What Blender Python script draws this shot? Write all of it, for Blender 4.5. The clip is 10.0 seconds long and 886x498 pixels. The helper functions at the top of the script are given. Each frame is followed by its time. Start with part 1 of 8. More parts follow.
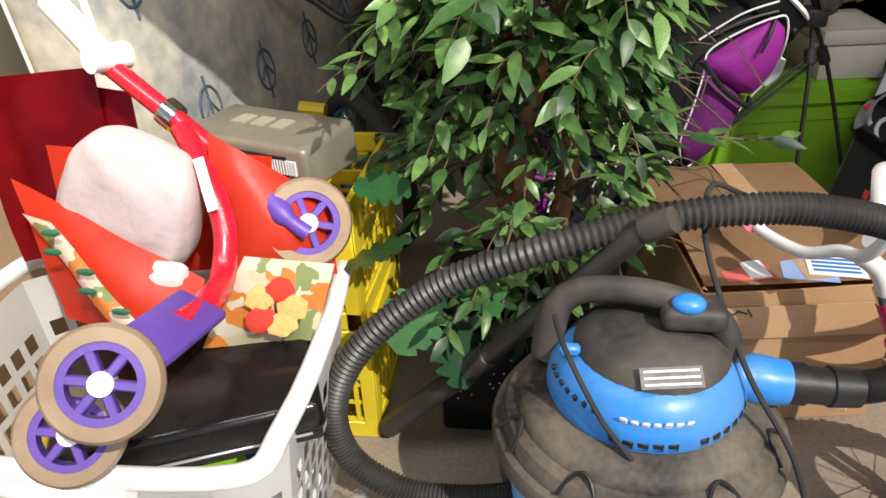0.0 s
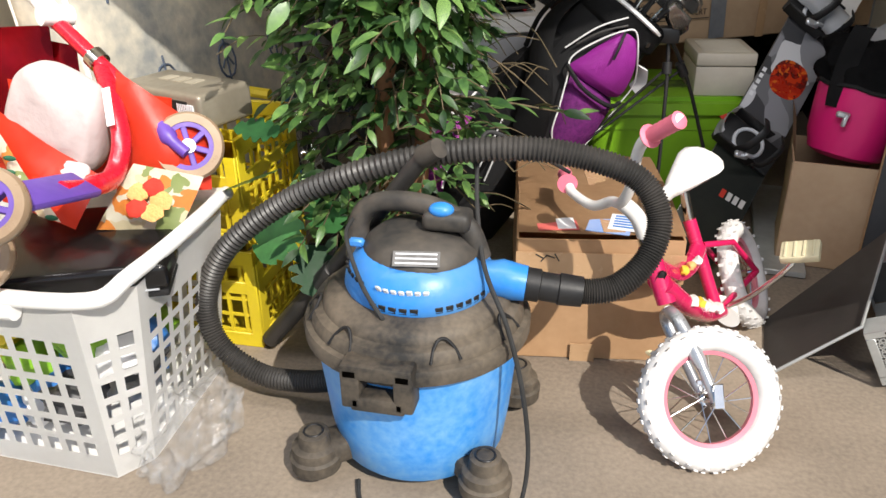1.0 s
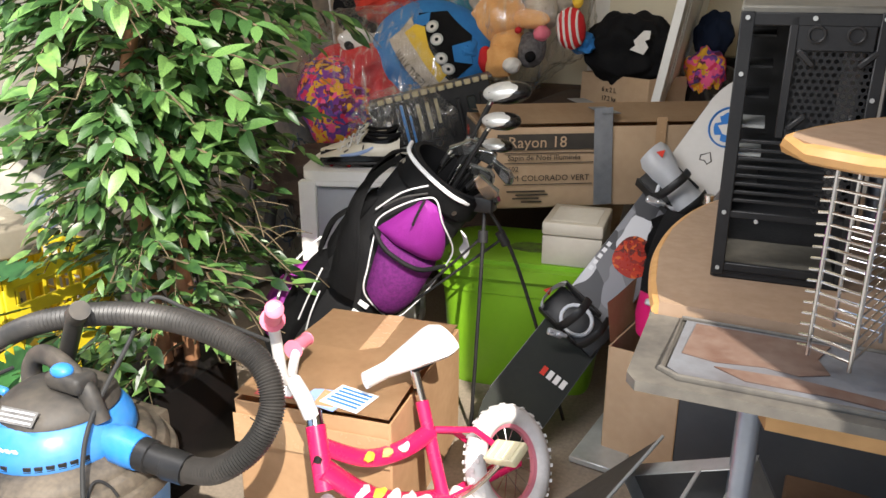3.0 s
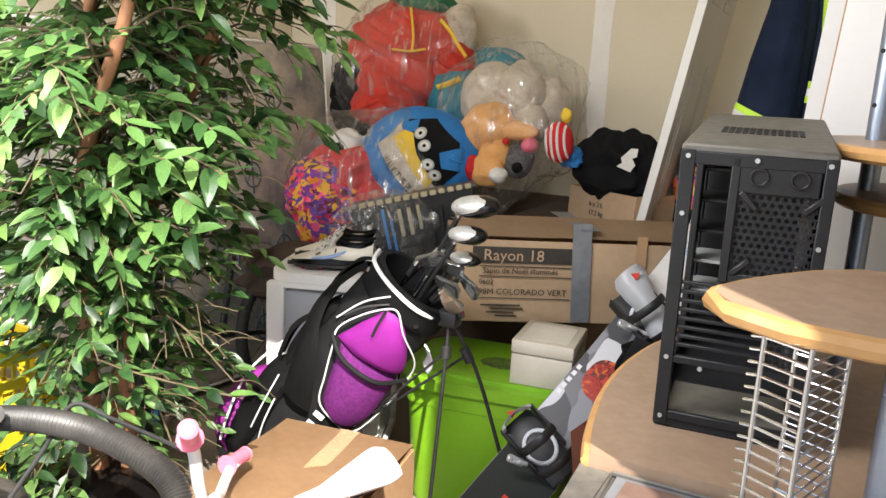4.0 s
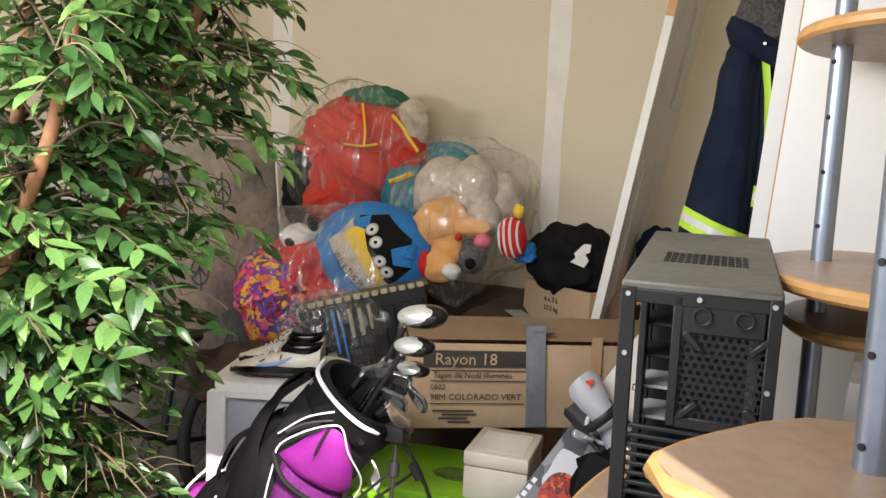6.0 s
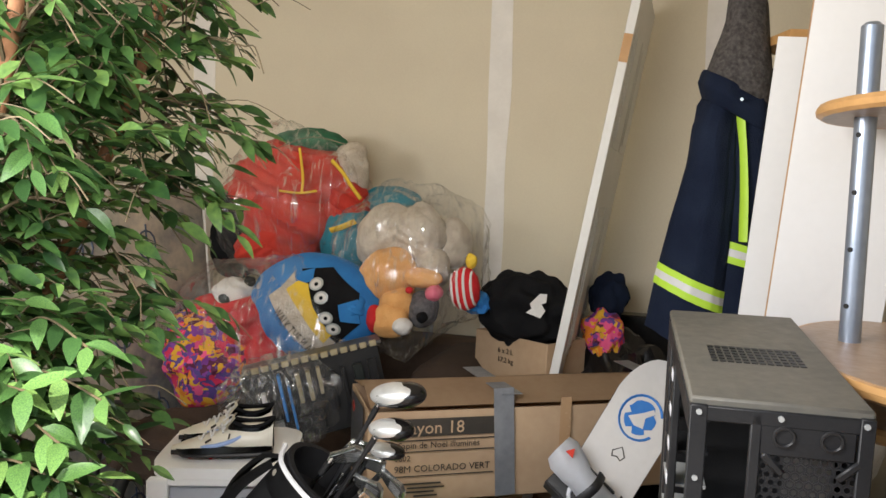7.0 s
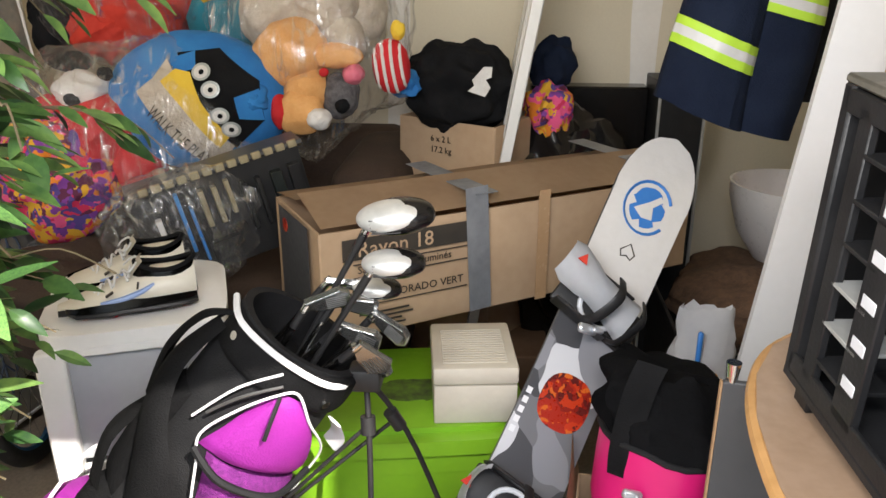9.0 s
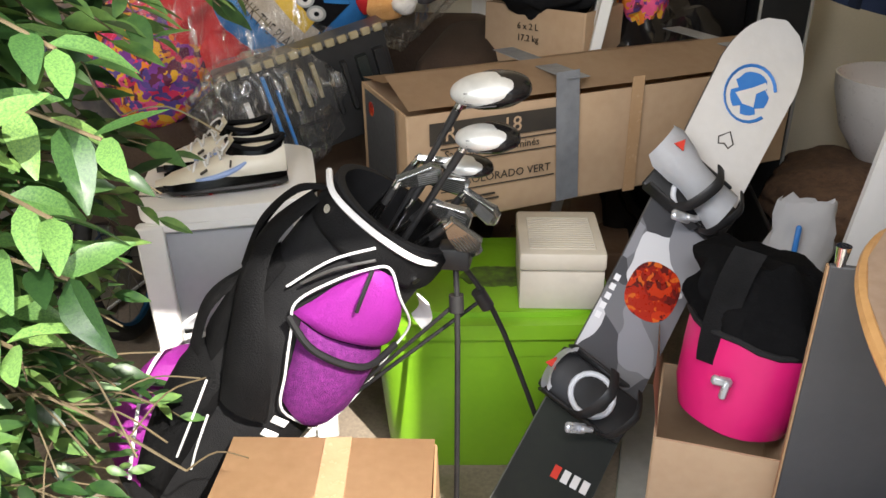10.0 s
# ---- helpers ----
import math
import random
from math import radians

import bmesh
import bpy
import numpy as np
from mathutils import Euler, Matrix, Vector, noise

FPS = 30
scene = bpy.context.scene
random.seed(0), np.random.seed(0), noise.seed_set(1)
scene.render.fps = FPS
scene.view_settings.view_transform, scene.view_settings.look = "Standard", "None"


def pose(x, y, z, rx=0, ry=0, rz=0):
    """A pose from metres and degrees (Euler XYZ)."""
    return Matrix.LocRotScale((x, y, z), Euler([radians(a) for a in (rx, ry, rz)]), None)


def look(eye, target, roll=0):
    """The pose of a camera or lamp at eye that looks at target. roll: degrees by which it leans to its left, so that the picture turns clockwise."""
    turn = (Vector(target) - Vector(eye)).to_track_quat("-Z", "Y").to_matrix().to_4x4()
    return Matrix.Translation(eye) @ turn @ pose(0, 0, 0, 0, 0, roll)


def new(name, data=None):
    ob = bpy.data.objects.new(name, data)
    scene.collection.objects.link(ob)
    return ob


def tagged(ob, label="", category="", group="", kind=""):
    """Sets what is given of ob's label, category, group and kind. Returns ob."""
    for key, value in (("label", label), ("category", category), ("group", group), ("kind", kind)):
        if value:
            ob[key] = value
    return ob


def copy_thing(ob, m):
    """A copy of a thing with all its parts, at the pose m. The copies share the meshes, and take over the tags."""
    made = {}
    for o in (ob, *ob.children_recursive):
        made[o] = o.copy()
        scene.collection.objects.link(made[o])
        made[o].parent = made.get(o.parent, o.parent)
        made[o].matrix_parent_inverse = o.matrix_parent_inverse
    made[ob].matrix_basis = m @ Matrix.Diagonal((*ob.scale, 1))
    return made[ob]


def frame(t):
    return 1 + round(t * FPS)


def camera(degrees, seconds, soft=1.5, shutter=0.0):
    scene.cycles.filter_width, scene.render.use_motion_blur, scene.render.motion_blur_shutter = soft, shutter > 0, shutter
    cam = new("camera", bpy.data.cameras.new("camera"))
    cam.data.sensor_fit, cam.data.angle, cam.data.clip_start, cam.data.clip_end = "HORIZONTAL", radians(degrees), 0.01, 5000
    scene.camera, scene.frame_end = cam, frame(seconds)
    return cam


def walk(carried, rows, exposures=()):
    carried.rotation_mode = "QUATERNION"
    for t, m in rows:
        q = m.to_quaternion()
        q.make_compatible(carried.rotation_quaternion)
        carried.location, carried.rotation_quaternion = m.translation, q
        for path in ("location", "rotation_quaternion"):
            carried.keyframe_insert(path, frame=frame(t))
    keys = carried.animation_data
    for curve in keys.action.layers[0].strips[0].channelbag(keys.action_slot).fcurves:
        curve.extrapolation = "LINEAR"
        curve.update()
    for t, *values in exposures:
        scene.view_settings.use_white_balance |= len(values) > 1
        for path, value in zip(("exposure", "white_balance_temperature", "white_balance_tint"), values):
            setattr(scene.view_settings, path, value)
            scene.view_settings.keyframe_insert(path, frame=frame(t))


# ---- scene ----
cam = camera(59.5, 10.0)
PATH = [
    (0, (0.251, 0.063, 1.173), (-0.006, 1.763, 0.151), -2.9),
    (0.5, (0.497, -0.123, 1.157), (0.15, 1.604, 0.21), -1.7),
    (1, (0.745, -0.288, 1.12), (0.344, 1.453, 0.219), -0.8),
    (1.5, (1.115, -0.357, 1.127), (0.634, 1.357, 0.216), -1.6),
    (2, (1.343, -0.25, 1.135), (0.855, 1.481, 0.26), -1.0),
    (2.5, (1.495, -0.057, 1.195), (0.917, 1.692, 0.415), 0.2),
    (3, (1.669, 0.095, 1.237), (0.856, 1.807, 0.597), 0.2),
    (3.2, (1.711, 0.131, 1.264), (0.832, 1.829, 0.677), 0.6),
    (4.3, (1.759, 0.284, 1.27), (0.887, 2.046, 0.9), 3.6),
    (4.5, (1.773, 0.318, 1.272), (0.882, 2.075, 0.926), 2.2),
    (5, (1.794, 0.319, 1.301), (0.906, 2.085, 0.996), 3.3),
    (5.5, (1.794, 0.314, 1.321), (0.911, 2.09, 1.062), 3.2),
    (7, (1.541, 0.399, 1.438), (0.945, 2.303, 1.292), 2.0),
    (7.5, (1.434, 0.562, 1.481), (0.913, 2.488, 1.342), 1.1),
    (8, (1.294, 0.687, 1.499), (0.954, 2.649, 1.312), 0.7),
    (8.5, (1.15, 0.763, 1.438), (1.024, 2.709, 0.992), 1.0),
    (9, (1.113, 0.802, 1.369), (0.967, 2.675, 0.681), 0.1),
    (9.5, (1.1, 0.819, 1.329), (0.873, 2.626, 0.502), -0.8),
    (10, (1.076, 0.79, 1.311), (0.762, 2.549, 0.413), -0.9),
]
walk(cam, [(t, look(eye, target, roll)) for t, eye, target, roll in PATH],
     exposures=[(0, -0.5), (0.5, -0.35), (1, -0.3), (1.5, -0.55), (2, -0.65), (2.5, -0.15), (3, 0.4), (4.5, 0.8), (7, 0.65), (8, 0.8), (9, 0.9), (10, 0.85)])

# ---- world, sun, exposure ----
world = bpy.data.worlds.new("world")
scene.world = world
world.use_nodes = True
wn = world.node_tree.nodes
sky = wn.new("ShaderNodeTexSky")
sky.sky_type = "NISHITA"
sky.sun_disc = False
sky.sun_elevation = radians(43)
sky.sun_rotation = radians(140)
wn["Background"].inputs[1].default_value = 0.15
world.node_tree.links.new(sky.outputs[0], wn["Background"].inputs[0])
sun = new("sun", bpy.data.lights.new("sun", "SUN"))
sun.data.energy = 6.2
sun.data.angle = radians(0.6)
sun.data.color = (1.0, 0.94, 0.85)
sun.matrix_world = look((0, 0, 5), (-0.62 * 3.2, 0.75 * 3.2, 5 - 0.92 * 3.2))

# added fill lamp in the open doorway, standing in for the sky's light
door_sky = new("doorway_sky_fill", bpy.data.lights.new("doorway_sky_fill", "AREA"))
door_sky.data.shape = "RECTANGLE"
door_sky.data.size, door_sky.data.size_y = 2.1, 0.22
door_sky.data.energy = 38
door_sky.data.color = (1.0, 0.97, 0.95)
door_sky.matrix_world = look((0.30, 0.64, 1.72), (0.30 - 0.19 * 1.5, 2.2, 1.2))


# ---- materials ----
def mat(name, a, b=None, scale=8.0, rough=0.6, metal=0.0, bump=0.15, bscale=60.0, fine=0.25, coat=0.0, spec=0.5):
    """Two colours mixed by coarse and fine noise, with a fine relief and an uneven roughness."""
    m = bpy.data.materials.new(name)
    m.use_nodes = True
    n, l = m.node_tree.nodes, m.node_tree.links
    p = n["Principled BSDF"]
    co = n.new("ShaderNodeTexCoord")
    t1, t2 = n.new("ShaderNodeTexNoise"), n.new("ShaderNodeTexNoise")
    t1.inputs["Scale"].default_value, t1.inputs["Detail"].default_value = scale, 4
    t2.inputs["Scale"].default_value, t2.inputs["Detail"].default_value = bscale, 3
    for t in (t1, t2):
        l.new(co.outputs["Object"], t.inputs["Vector"])
    ramp = n.new("ShaderNodeMapRange")
    ramp.inputs[1].default_value, ramp.inputs[2].default_value = 0.36, 0.66
    add = n.new("ShaderNodeMix")
    add.inputs[0].default_value = fine
    l.new(t1.outputs[0], add.inputs[2])
    l.new(t2.outputs[0], add.inputs[3])
    l.new(add.outputs[0], ramp.inputs[0])
    mix = n.new("ShaderNodeMix")
    mix.data_type = "RGBA"
    b = b or tuple(c * 0.8 for c in a)
    mix.inputs[6].default_value, mix.inputs[7].default_value = (*a, 1), (*b, 1)
    l.new(ramp.outputs[0], mix.inputs[0])
    l.new(mix.outputs[2], p.inputs["Base Color"])
    rr = n.new("ShaderNodeMapRange")
    rr.inputs[3].default_value, rr.inputs[4].default_value = max(rough - 0.1, 0.03), min(rough + 0.1, 1)
    l.new(t2.outputs[0], rr.inputs[0])
    l.new(rr.outputs[0], p.inputs["Roughness"])
    p.inputs["Metallic"].default_value = metal
    p.inputs["Specular IOR Level"].default_value = spec
    p.inputs["Coat Weight"].default_value = coat
    if bump:
        bn = n.new("ShaderNodeBump")
        bn.inputs["Strength"].default_value, bn.inputs["Distance"].default_value = bump, 0.004
        l.new(t2.outputs[0], bn.inputs["Height"])
        l.new(bn.outputs[0], p.inputs["Normal"])
    return m


def film_mat(name, cover, rough=0.15, tint=(0.95, 0.95, 0.95), gloss=0.0):
    """Thin clear or cloudy plastic: mostly see-through, with creased gloss; noise streaks of white paint in highlights.
    """
    m = bpy.data.materials.new(name)
    m.use_nodes = True
    n, l = m.node_tree.nodes, m.node_tree.links
    p, out = n["Principled BSDF"], n["Material Output"]
    p.inputs["Base Color"].default_value = (*tint, 1)
    p.inputs["Roughness"].default_value = rough
    co, tx = n.new("ShaderNodeTexCoord"), n.new("ShaderNodeTexNoise")
    tx.inputs["Scale"].default_value, tx.inputs["Detail"].default_value, tx.inputs["Distortion"].default_value = 13, 5, 1.3
    mp = n.new("ShaderNodeMapping")
    mp.inputs["Rotation"].default_value, mp.inputs["Scale"].default_value = (0.5, 0.9, 0.3), (2.6, 1.6, 0.32)
    l.new(co.outputs["Object"], mp.inputs[0])
    l.new(mp.outputs[0], tx.inputs["Vector"])
    bn = n.new("ShaderNodeBump")
    bn.inputs["Strength"].default_value, bn.inputs["Distance"].default_value = 0.9, 0.02
    l.new(tx.outputs[0], bn.inputs["Height"])
    l.new(bn.outputs[0], p.inputs["Normal"])
    tr, ms, rg = n.new("ShaderNodeBsdfTransparent"), n.new("ShaderNodeMixShader"), n.new("ShaderNodeMapRange")
    rg.inputs[1].default_value, rg.inputs[2].default_value = 0.35, 0.75
    rg.inputs[3].default_value, rg.inputs[4].default_value = cover * 0.4, cover * 1.8
    l.new(tx.outputs[0], rg.inputs[0])
    l.new(rg.outputs[0], ms.inputs[0])
    l.new(tr.outputs[0], ms.inputs[1])
    l.new(p.outputs[0], ms.inputs[2])
    last = ms.outputs[0]
    if gloss:
        gl, m2, r2 = n.new("ShaderNodeBsdfGlossy"), n.new("ShaderNodeMixShader"), n.new("ShaderNodeMapRange")
        gl.inputs["Roughness"].default_value = 0.14
        l.new(bn.outputs[0], gl.inputs["Normal"])
        r2.inputs[1].default_value, r2.inputs[2].default_value = 0.53, 0.70
        r2.inputs[3].default_value, r2.inputs[4].default_value = gloss * 0.05, gloss
        l.new(tx.outputs[0], r2.inputs[0])
        lw, pw, mx = n.new("ShaderNodeLayerWeight"), n.new("ShaderNodeMath"), n.new("ShaderNodeMath")
        pw.operation, mx.operation = "POWER", "MULTIPLY_ADD"
        pw.inputs[1].default_value, mx.inputs[1].default_value = 3.0, 0.45
        l.new(lw.outputs["Facing"], pw.inputs[0])
        l.new(pw.outputs[0], mx.inputs[0])
        l.new(r2.outputs[0], mx.inputs[2])
        l.new(mx.outputs[0], m2.inputs[0])
        l.new(last, m2.inputs[1])
        l.new(gl.outputs[0], m2.inputs[2])
        last = m2.outputs[0]
    l.new(last, out.inputs[0])
    return m


def patch_mat(name, colours, scale=14.0, rough=0.85, bump=0.3):
    """Printed cloth: cells of several colours."""
    m = mat(name, colours[0], colours[0], rough=rough, bump=bump, bscale=180)
    n, l = m.node_tree.nodes, m.node_tree.links
    v, ramp, co = n.new("ShaderNodeTexVoronoi"), n.new("ShaderNodeValToRGB"), n.new("ShaderNodeTexCoord")
    w = n.new("ShaderNodeTexNoise")
    w.inputs["Scale"].default_value = scale * 0.7
    ad = n.new("ShaderNodeVectorMath")
    sc = n.new("ShaderNodeVectorMath")
    sc.operation, sc.inputs[3].default_value = "SCALE", 0.12
    l.new(co.outputs["Object"], w.inputs["Vector"])
    l.new(w.outputs[1], sc.inputs[0])
    l.new(co.outputs["Object"], ad.inputs[0])
    l.new(sc.outputs[0], ad.inputs[1])
    l.new(ad.outputs[0], v.inputs["Vector"])
    v.inputs["Scale"].default_value = scale
    sep = n.new("ShaderNodeSeparateColor")
    l.new(v.outputs["Color"], sep.inputs[0])
    ramp.color_ramp.interpolation = "CONSTANT"
    e = ramp.color_ramp.elements
    while len(e) < len(colours):
        e.new(0.5)
    for i, c in enumerate(colours):
        e[i].position = i / len(colours)
        e[i].color = (*c, 1)
    l.new(sep.outputs[0], ramp.inputs[0])
    l.new(ramp.outputs[0], n["Principled BSDF"].inputs["Base Color"])
    return m


CONCRETE = mat("concrete", (0.33, 0.268, 0.205), (0.18, 0.147, 0.115), 2.3, 0.8, bump=0.25, bscale=90, fine=0.35)
DRYWALL = mat("drywall", (0.76, 0.69, 0.54), (0.69, 0.62, 0.485), 1.6, 0.9, bump=0.08, bscale=120)
PLASTER = mat("joint_plaster", (0.90, 0.87, 0.83), (0.82, 0.79, 0.75), 6, 0.85, bump=0.2, bscale=70)
CARD = mat("cardboard", (0.46, 0.28, 0.15), (0.38, 0.22, 0.11), 5, 0.75, bump=0.15, bscale=40)
CARD_PALE = mat("pale_cardboard", (0.50, 0.35, 0.22), (0.42, 0.28, 0.17), 4, 0.75, bump=0.15, bscale=40)
CARD_DARK = mat("dark_cardboard", (0.16, 0.09, 0.05), None, 6, 0.8)
TAPE = mat("clear_tape", (0.48, 0.31, 0.175), (0.42, 0.26, 0.14), 9, 0.25, bump=0.2)
DUCT = mat("duct_tape", (0.30, 0.31, 0.33), (0.22, 0.23, 0.25), 20, 0.35, 0.3, bump=0.4, bscale=50)
PAPER = mat("paper", (0.75, 0.75, 0.76), (0.68, 0.68, 0.70), 12, 0.6)
INK = mat("black_ink", (0.03, 0.025, 0.02), (0.05, 0.04, 0.03), 12, 0.6)
RED_INK = mat("red_print", (0.60, 0.13, 0.11), (0.5, 0.1, 0.09), 18, 0.5)
BLUE_PAPER = mat("blue_paper", (0.22, 0.33, 0.62), (0.30, 0.40, 0.66), 18, 0.5)
WHITE_PLASTIC = mat("white_plastic", (0.88, 0.87, 0.85), (0.82, 0.81, 0.79), 5, 0.35, bump=0.05)
CLOUDY = mat("cloudy_plastic", (0.46, 0.47, 0.50), (0.40, 0.41, 0.44), 3, 0.32, bump=0.05)
CLEAR = film_mat("clear_bag_film", 0.045, 0.12, gloss=0.6)
HAZE_BAG = film_mat("thin_white_bag", 0.09, 0.3, gloss=0.2)
BLACK_PLASTIC = mat("black_plastic", (0.012, 0.012, 0.013), (0.022, 0.021, 0.021), 10, 0.45, bump=0.1, spec=0.35)
DUSTY_BLACK = mat("dusty_black_plastic", (0.014, 0.013, 0.012), (0.165, 0.132, 0.096), 6.0, 0.65, bump=0.06, bscale=90, fine=0.22)
DUST_GREY = mat("dusty_grey_plastic", (0.026, 0.025, 0.024), (0.095, 0.08, 0.064), 9, 0.6)
HOSE_BLACK = mat("hose_black", (0.026, 0.025, 0.024), (0.055, 0.05, 0.046), 9, 0.45, bump=0.1)
BLUE_PLASTIC = mat("blue_plastic", (0.022, 0.25, 0.72), (0.17, 0.42, 0.75), 7, 0.42, bump=0.1, fine=0.45)
BRIGHT_BLUE = mat("bright_blue_plastic", (0.02, 0.22, 0.68), (0.075, 0.25, 0.56), 7, 0.38)
YELLOW = mat("yellow_plastic", (0.75, 0.60, 0.02), (0.66, 0.50, 0.03), 6, 0.4)
LIME = mat("lime_plastic", (0.22, 0.46, 0.02), (0.19, 0.41, 0.02), 3, 0.38, bump=0.06)
LIME_DIRT = mat("dirt_smear", (0.05, 0.07, 0.02), (0.12, 0.22, 0.02), 30, 0.8)
PINK = mat("pink_enamel", (0.60, 0.015, 0.10), (0.55, 0.015, 0.09), 9, 0.25, coat=0.5, bump=0.03)
PINK_RUBBER = mat("pink_rubber", (0.75, 0.18, 0.26), (0.68, 0.15, 0.22), 12, 0.55)
PINK_RIM = mat("pink_rim", (0.72, 0.24, 0.30), (0.66, 0.2, 0.26), 12, 0.4)
HOT_PINK = mat("hot_pink_vinyl", (0.66, 0.012, 0.16), (0.58, 0.012, 0.14), 6, 0.42, bump=0.2, bscale=25)
TYRE_WHITE = mat("white_rubber", (0.76, 0.74, 0.73), (0.60, 0.58, 0.56), 14, 0.7, bump=0.3)
WHITE_ENAMEL = mat("white_enamel", (0.80, 0.78, 0.76), (0.76, 0.74, 0.72), 8, 0.3, coat=0.3, bump=0.03)
SILVER = mat("silver_paint", (0.55, 0.57, 0.60), (0.47, 0.49, 0.53), 9, 0.3, 0.6, bump=0.05)
CHROME = mat("chrome", (0.78, 0.78, 0.78), (0.66, 0.66, 0.66), 14, 0.16, 1.0, bump=0.03)
STEEL = mat("galvanised_steel", (0.50, 0.51, 0.50), (0.40, 0.41, 0.40), 16, 0.38, 0.35, bump=0.1)
DARK_STEEL = mat("dark_steel", (0.10, 0.10, 0.10), (0.15, 0.145, 0.14), 8, 0.42, 0.5, bump=0.1)
LEG_BLUE = mat("blue_grey_tube", (0.33, 0.37, 0.45), (0.26, 0.30, 0.37), 9, 0.35, 0.7, bump=0.05)
LAMINATE = mat("wood_laminate", (0.37, 0.255, 0.175), (0.33, 0.225, 0.15), 30, 0.42, bump=0.05)
EDGE_WOOD = mat("edge_band", (0.56, 0.31, 0.12), (0.46, 0.25, 0.09), 26, 0.4)
CASE_BLACK = mat("black_case_paint", (0.012, 0.0125, 0.014), (0.022, 0.022, 0.023), 12, 0.45, 0.0, bump=0.1, bscale=200, spec=0.3)
CASE_DUST = mat("dusty_case_top", (0.15, 0.135, 0.108), (0.10, 0.095, 0.08), 5, 0.6, 0.0, fine=0.35)
BOARD_GREY = mat("grey_board", (0.05, 0.052, 0.056), (0.066, 0.066, 0.07), 4, 0.5)
PANEL_DARK = mat("dusty_side_panel", (0.10, 0.092, 0.084), (0.15, 0.135, 0.12), 4, 0.5, 0.2)
BAG_BLACK = mat("black_nylon", (0.008, 0.008, 0.009), (0.015, 0.015, 0.016), 14, 0.75, bump=0.4, bscale=300, spec=0.25)
PURPLE = mat("purple_nylon", (0.50, 0.045, 0.47), (0.42, 0.035, 0.40), 12, 0.55, bump=0.3, bscale=240)
PIPING = mat("white_piping", (0.75, 0.75, 0.75), (0.65, 0.65, 0.66), 12, 0.6)
BEIGE_CASE = mat("beige_plastic", (0.56, 0.51, 0.42), (0.50, 0.45, 0.37), 9, 0.6)
BOARD_TOP = mat("snowboard_white", (0.62, 0.60, 0.58), (0.56, 0.54, 0.52), 9, 0.35, coat=0.3)
CAMO = patch_mat("grey_camouflage", [(0.14, 0.14, 0.15), (0.55, 0.55, 0.57), (0.05, 0.05, 0.055), (0.22, 0.22, 0.24)], 9, 0.4, 0.05)
BOARD_BLACK = mat("snowboard_black", (0.012, 0.013, 0.012), (0.02, 0.023, 0.018), 6, 0.6, spec=0.15)
LOGO_BLUE = mat("blue_print", (0.03, 0.16, 0.48), (0.04, 0.18, 0.5), 30, 0.4)
FLAME = patch_mat("fiery_print", [(0.34, 0.018, 0.006), (0.46, 0.035, 0.008), (0.10, 0.01, 0.008), (0.55, 0.11, 0.015), (0.22, 0.012, 0.006)], 45, 0.3, 0.05)
BINDING = mat("binding_grey", (0.68, 0.69, 0.72), (0.60, 0.61, 0.64), 12, 0.35)
BARK = mat("bark", (0.36, 0.17, 0.08), (0.22, 0.10, 0.05), 22, 0.8, bump=0.6, bscale=45)
TWIG = mat("twig", (0.13, 0.095, 0.05), (0.07, 0.055, 0.028), 22, 0.8)
NAVY = mat("navy_cotton", (0.006, 0.010, 0.024), (0.011, 0.017, 0.035), 9, 0.9, bump=0.5, bscale=260, spec=0.15)
HIVIS = mat("lime_reflective", (0.45, 0.70, 0.05), (0.40, 0.62, 0.05), 20, 0.5)
REFLECT = mat("silver_tape", (0.70, 0.70, 0.70), (0.62, 0.62, 0.63), 20, 0.35, 0.2)
HOOD_FLEECE = mat("curly_hood_fleece", (0.022, 0.019, 0.018), (0.085, 0.076, 0.072), 75, 0.95, bump=1.0, bscale=110, fine=0.6)
FLEECE = mat("grey_fleece", (0.07, 0.065, 0.07), (0.15, 0.14, 0.145), 55, 0.95, bump=1.0, bscale=130)
WHITE_BOARD = mat("white_melamine", (0.66, 0.65, 0.64), (0.61, 0.60, 0.59), 3, 0.4, bump=0.03)
RAW_EDGE = mat("particle_edge", (0.40, 0.25, 0.13), (0.32, 0.19, 0.10), 60, 0.85)
DOOR_WHITE = mat("white_door_paint", (0.78, 0.77, 0.74), (0.72, 0.71, 0.68), 4, 0.45, bump=0.05)
COUCH = mat("brown_suede", (0.065, 0.040, 0.026), (0.042, 0.026, 0.017), 7, 0.95, bump=0.4, bscale=140)
RED_CLOTH = mat("red_cloth", (0.56, 0.04, 0.02), (0.42, 0.025, 0.014), 9, 0.85, bump=0.5, bscale=60)
RED_BRIGHT = mat("scarlet_cloth", (0.60, 0.015, 0.02), (0.48, 0.012, 0.018), 9, 0.8, bump=0.4, bscale=60)
GREEN_CLOTH = mat("dark_green_cloth", (0.02, 0.10, 0.05), (0.03, 0.16, 0.08), 12, 0.85, bump=0.4)
TEAL_CLOTH = mat("teal_cloth", (0.015, 0.16, 0.22), (0.02, 0.22, 0.30), 12, 0.85, bump=0.4)
BLACK_CLOTH = mat("black_cloth", (0.006, 0.006, 0.007), (0.012, 0.012, 0.013), 10, 0.95, bump=0.5, bscale=90, spec=0.15)
BLUE_CLOTH = mat("blue_cloth", (0.02, 0.16, 0.46), (0.03, 0.22, 0.55), 9, 0.85, bump=0.4)
YELLOW_CLOTH = mat("yellow_cloth", (0.80, 0.55, 0.05), (0.72, 0.46, 0.04), 9, 0.85, bump=0.4)
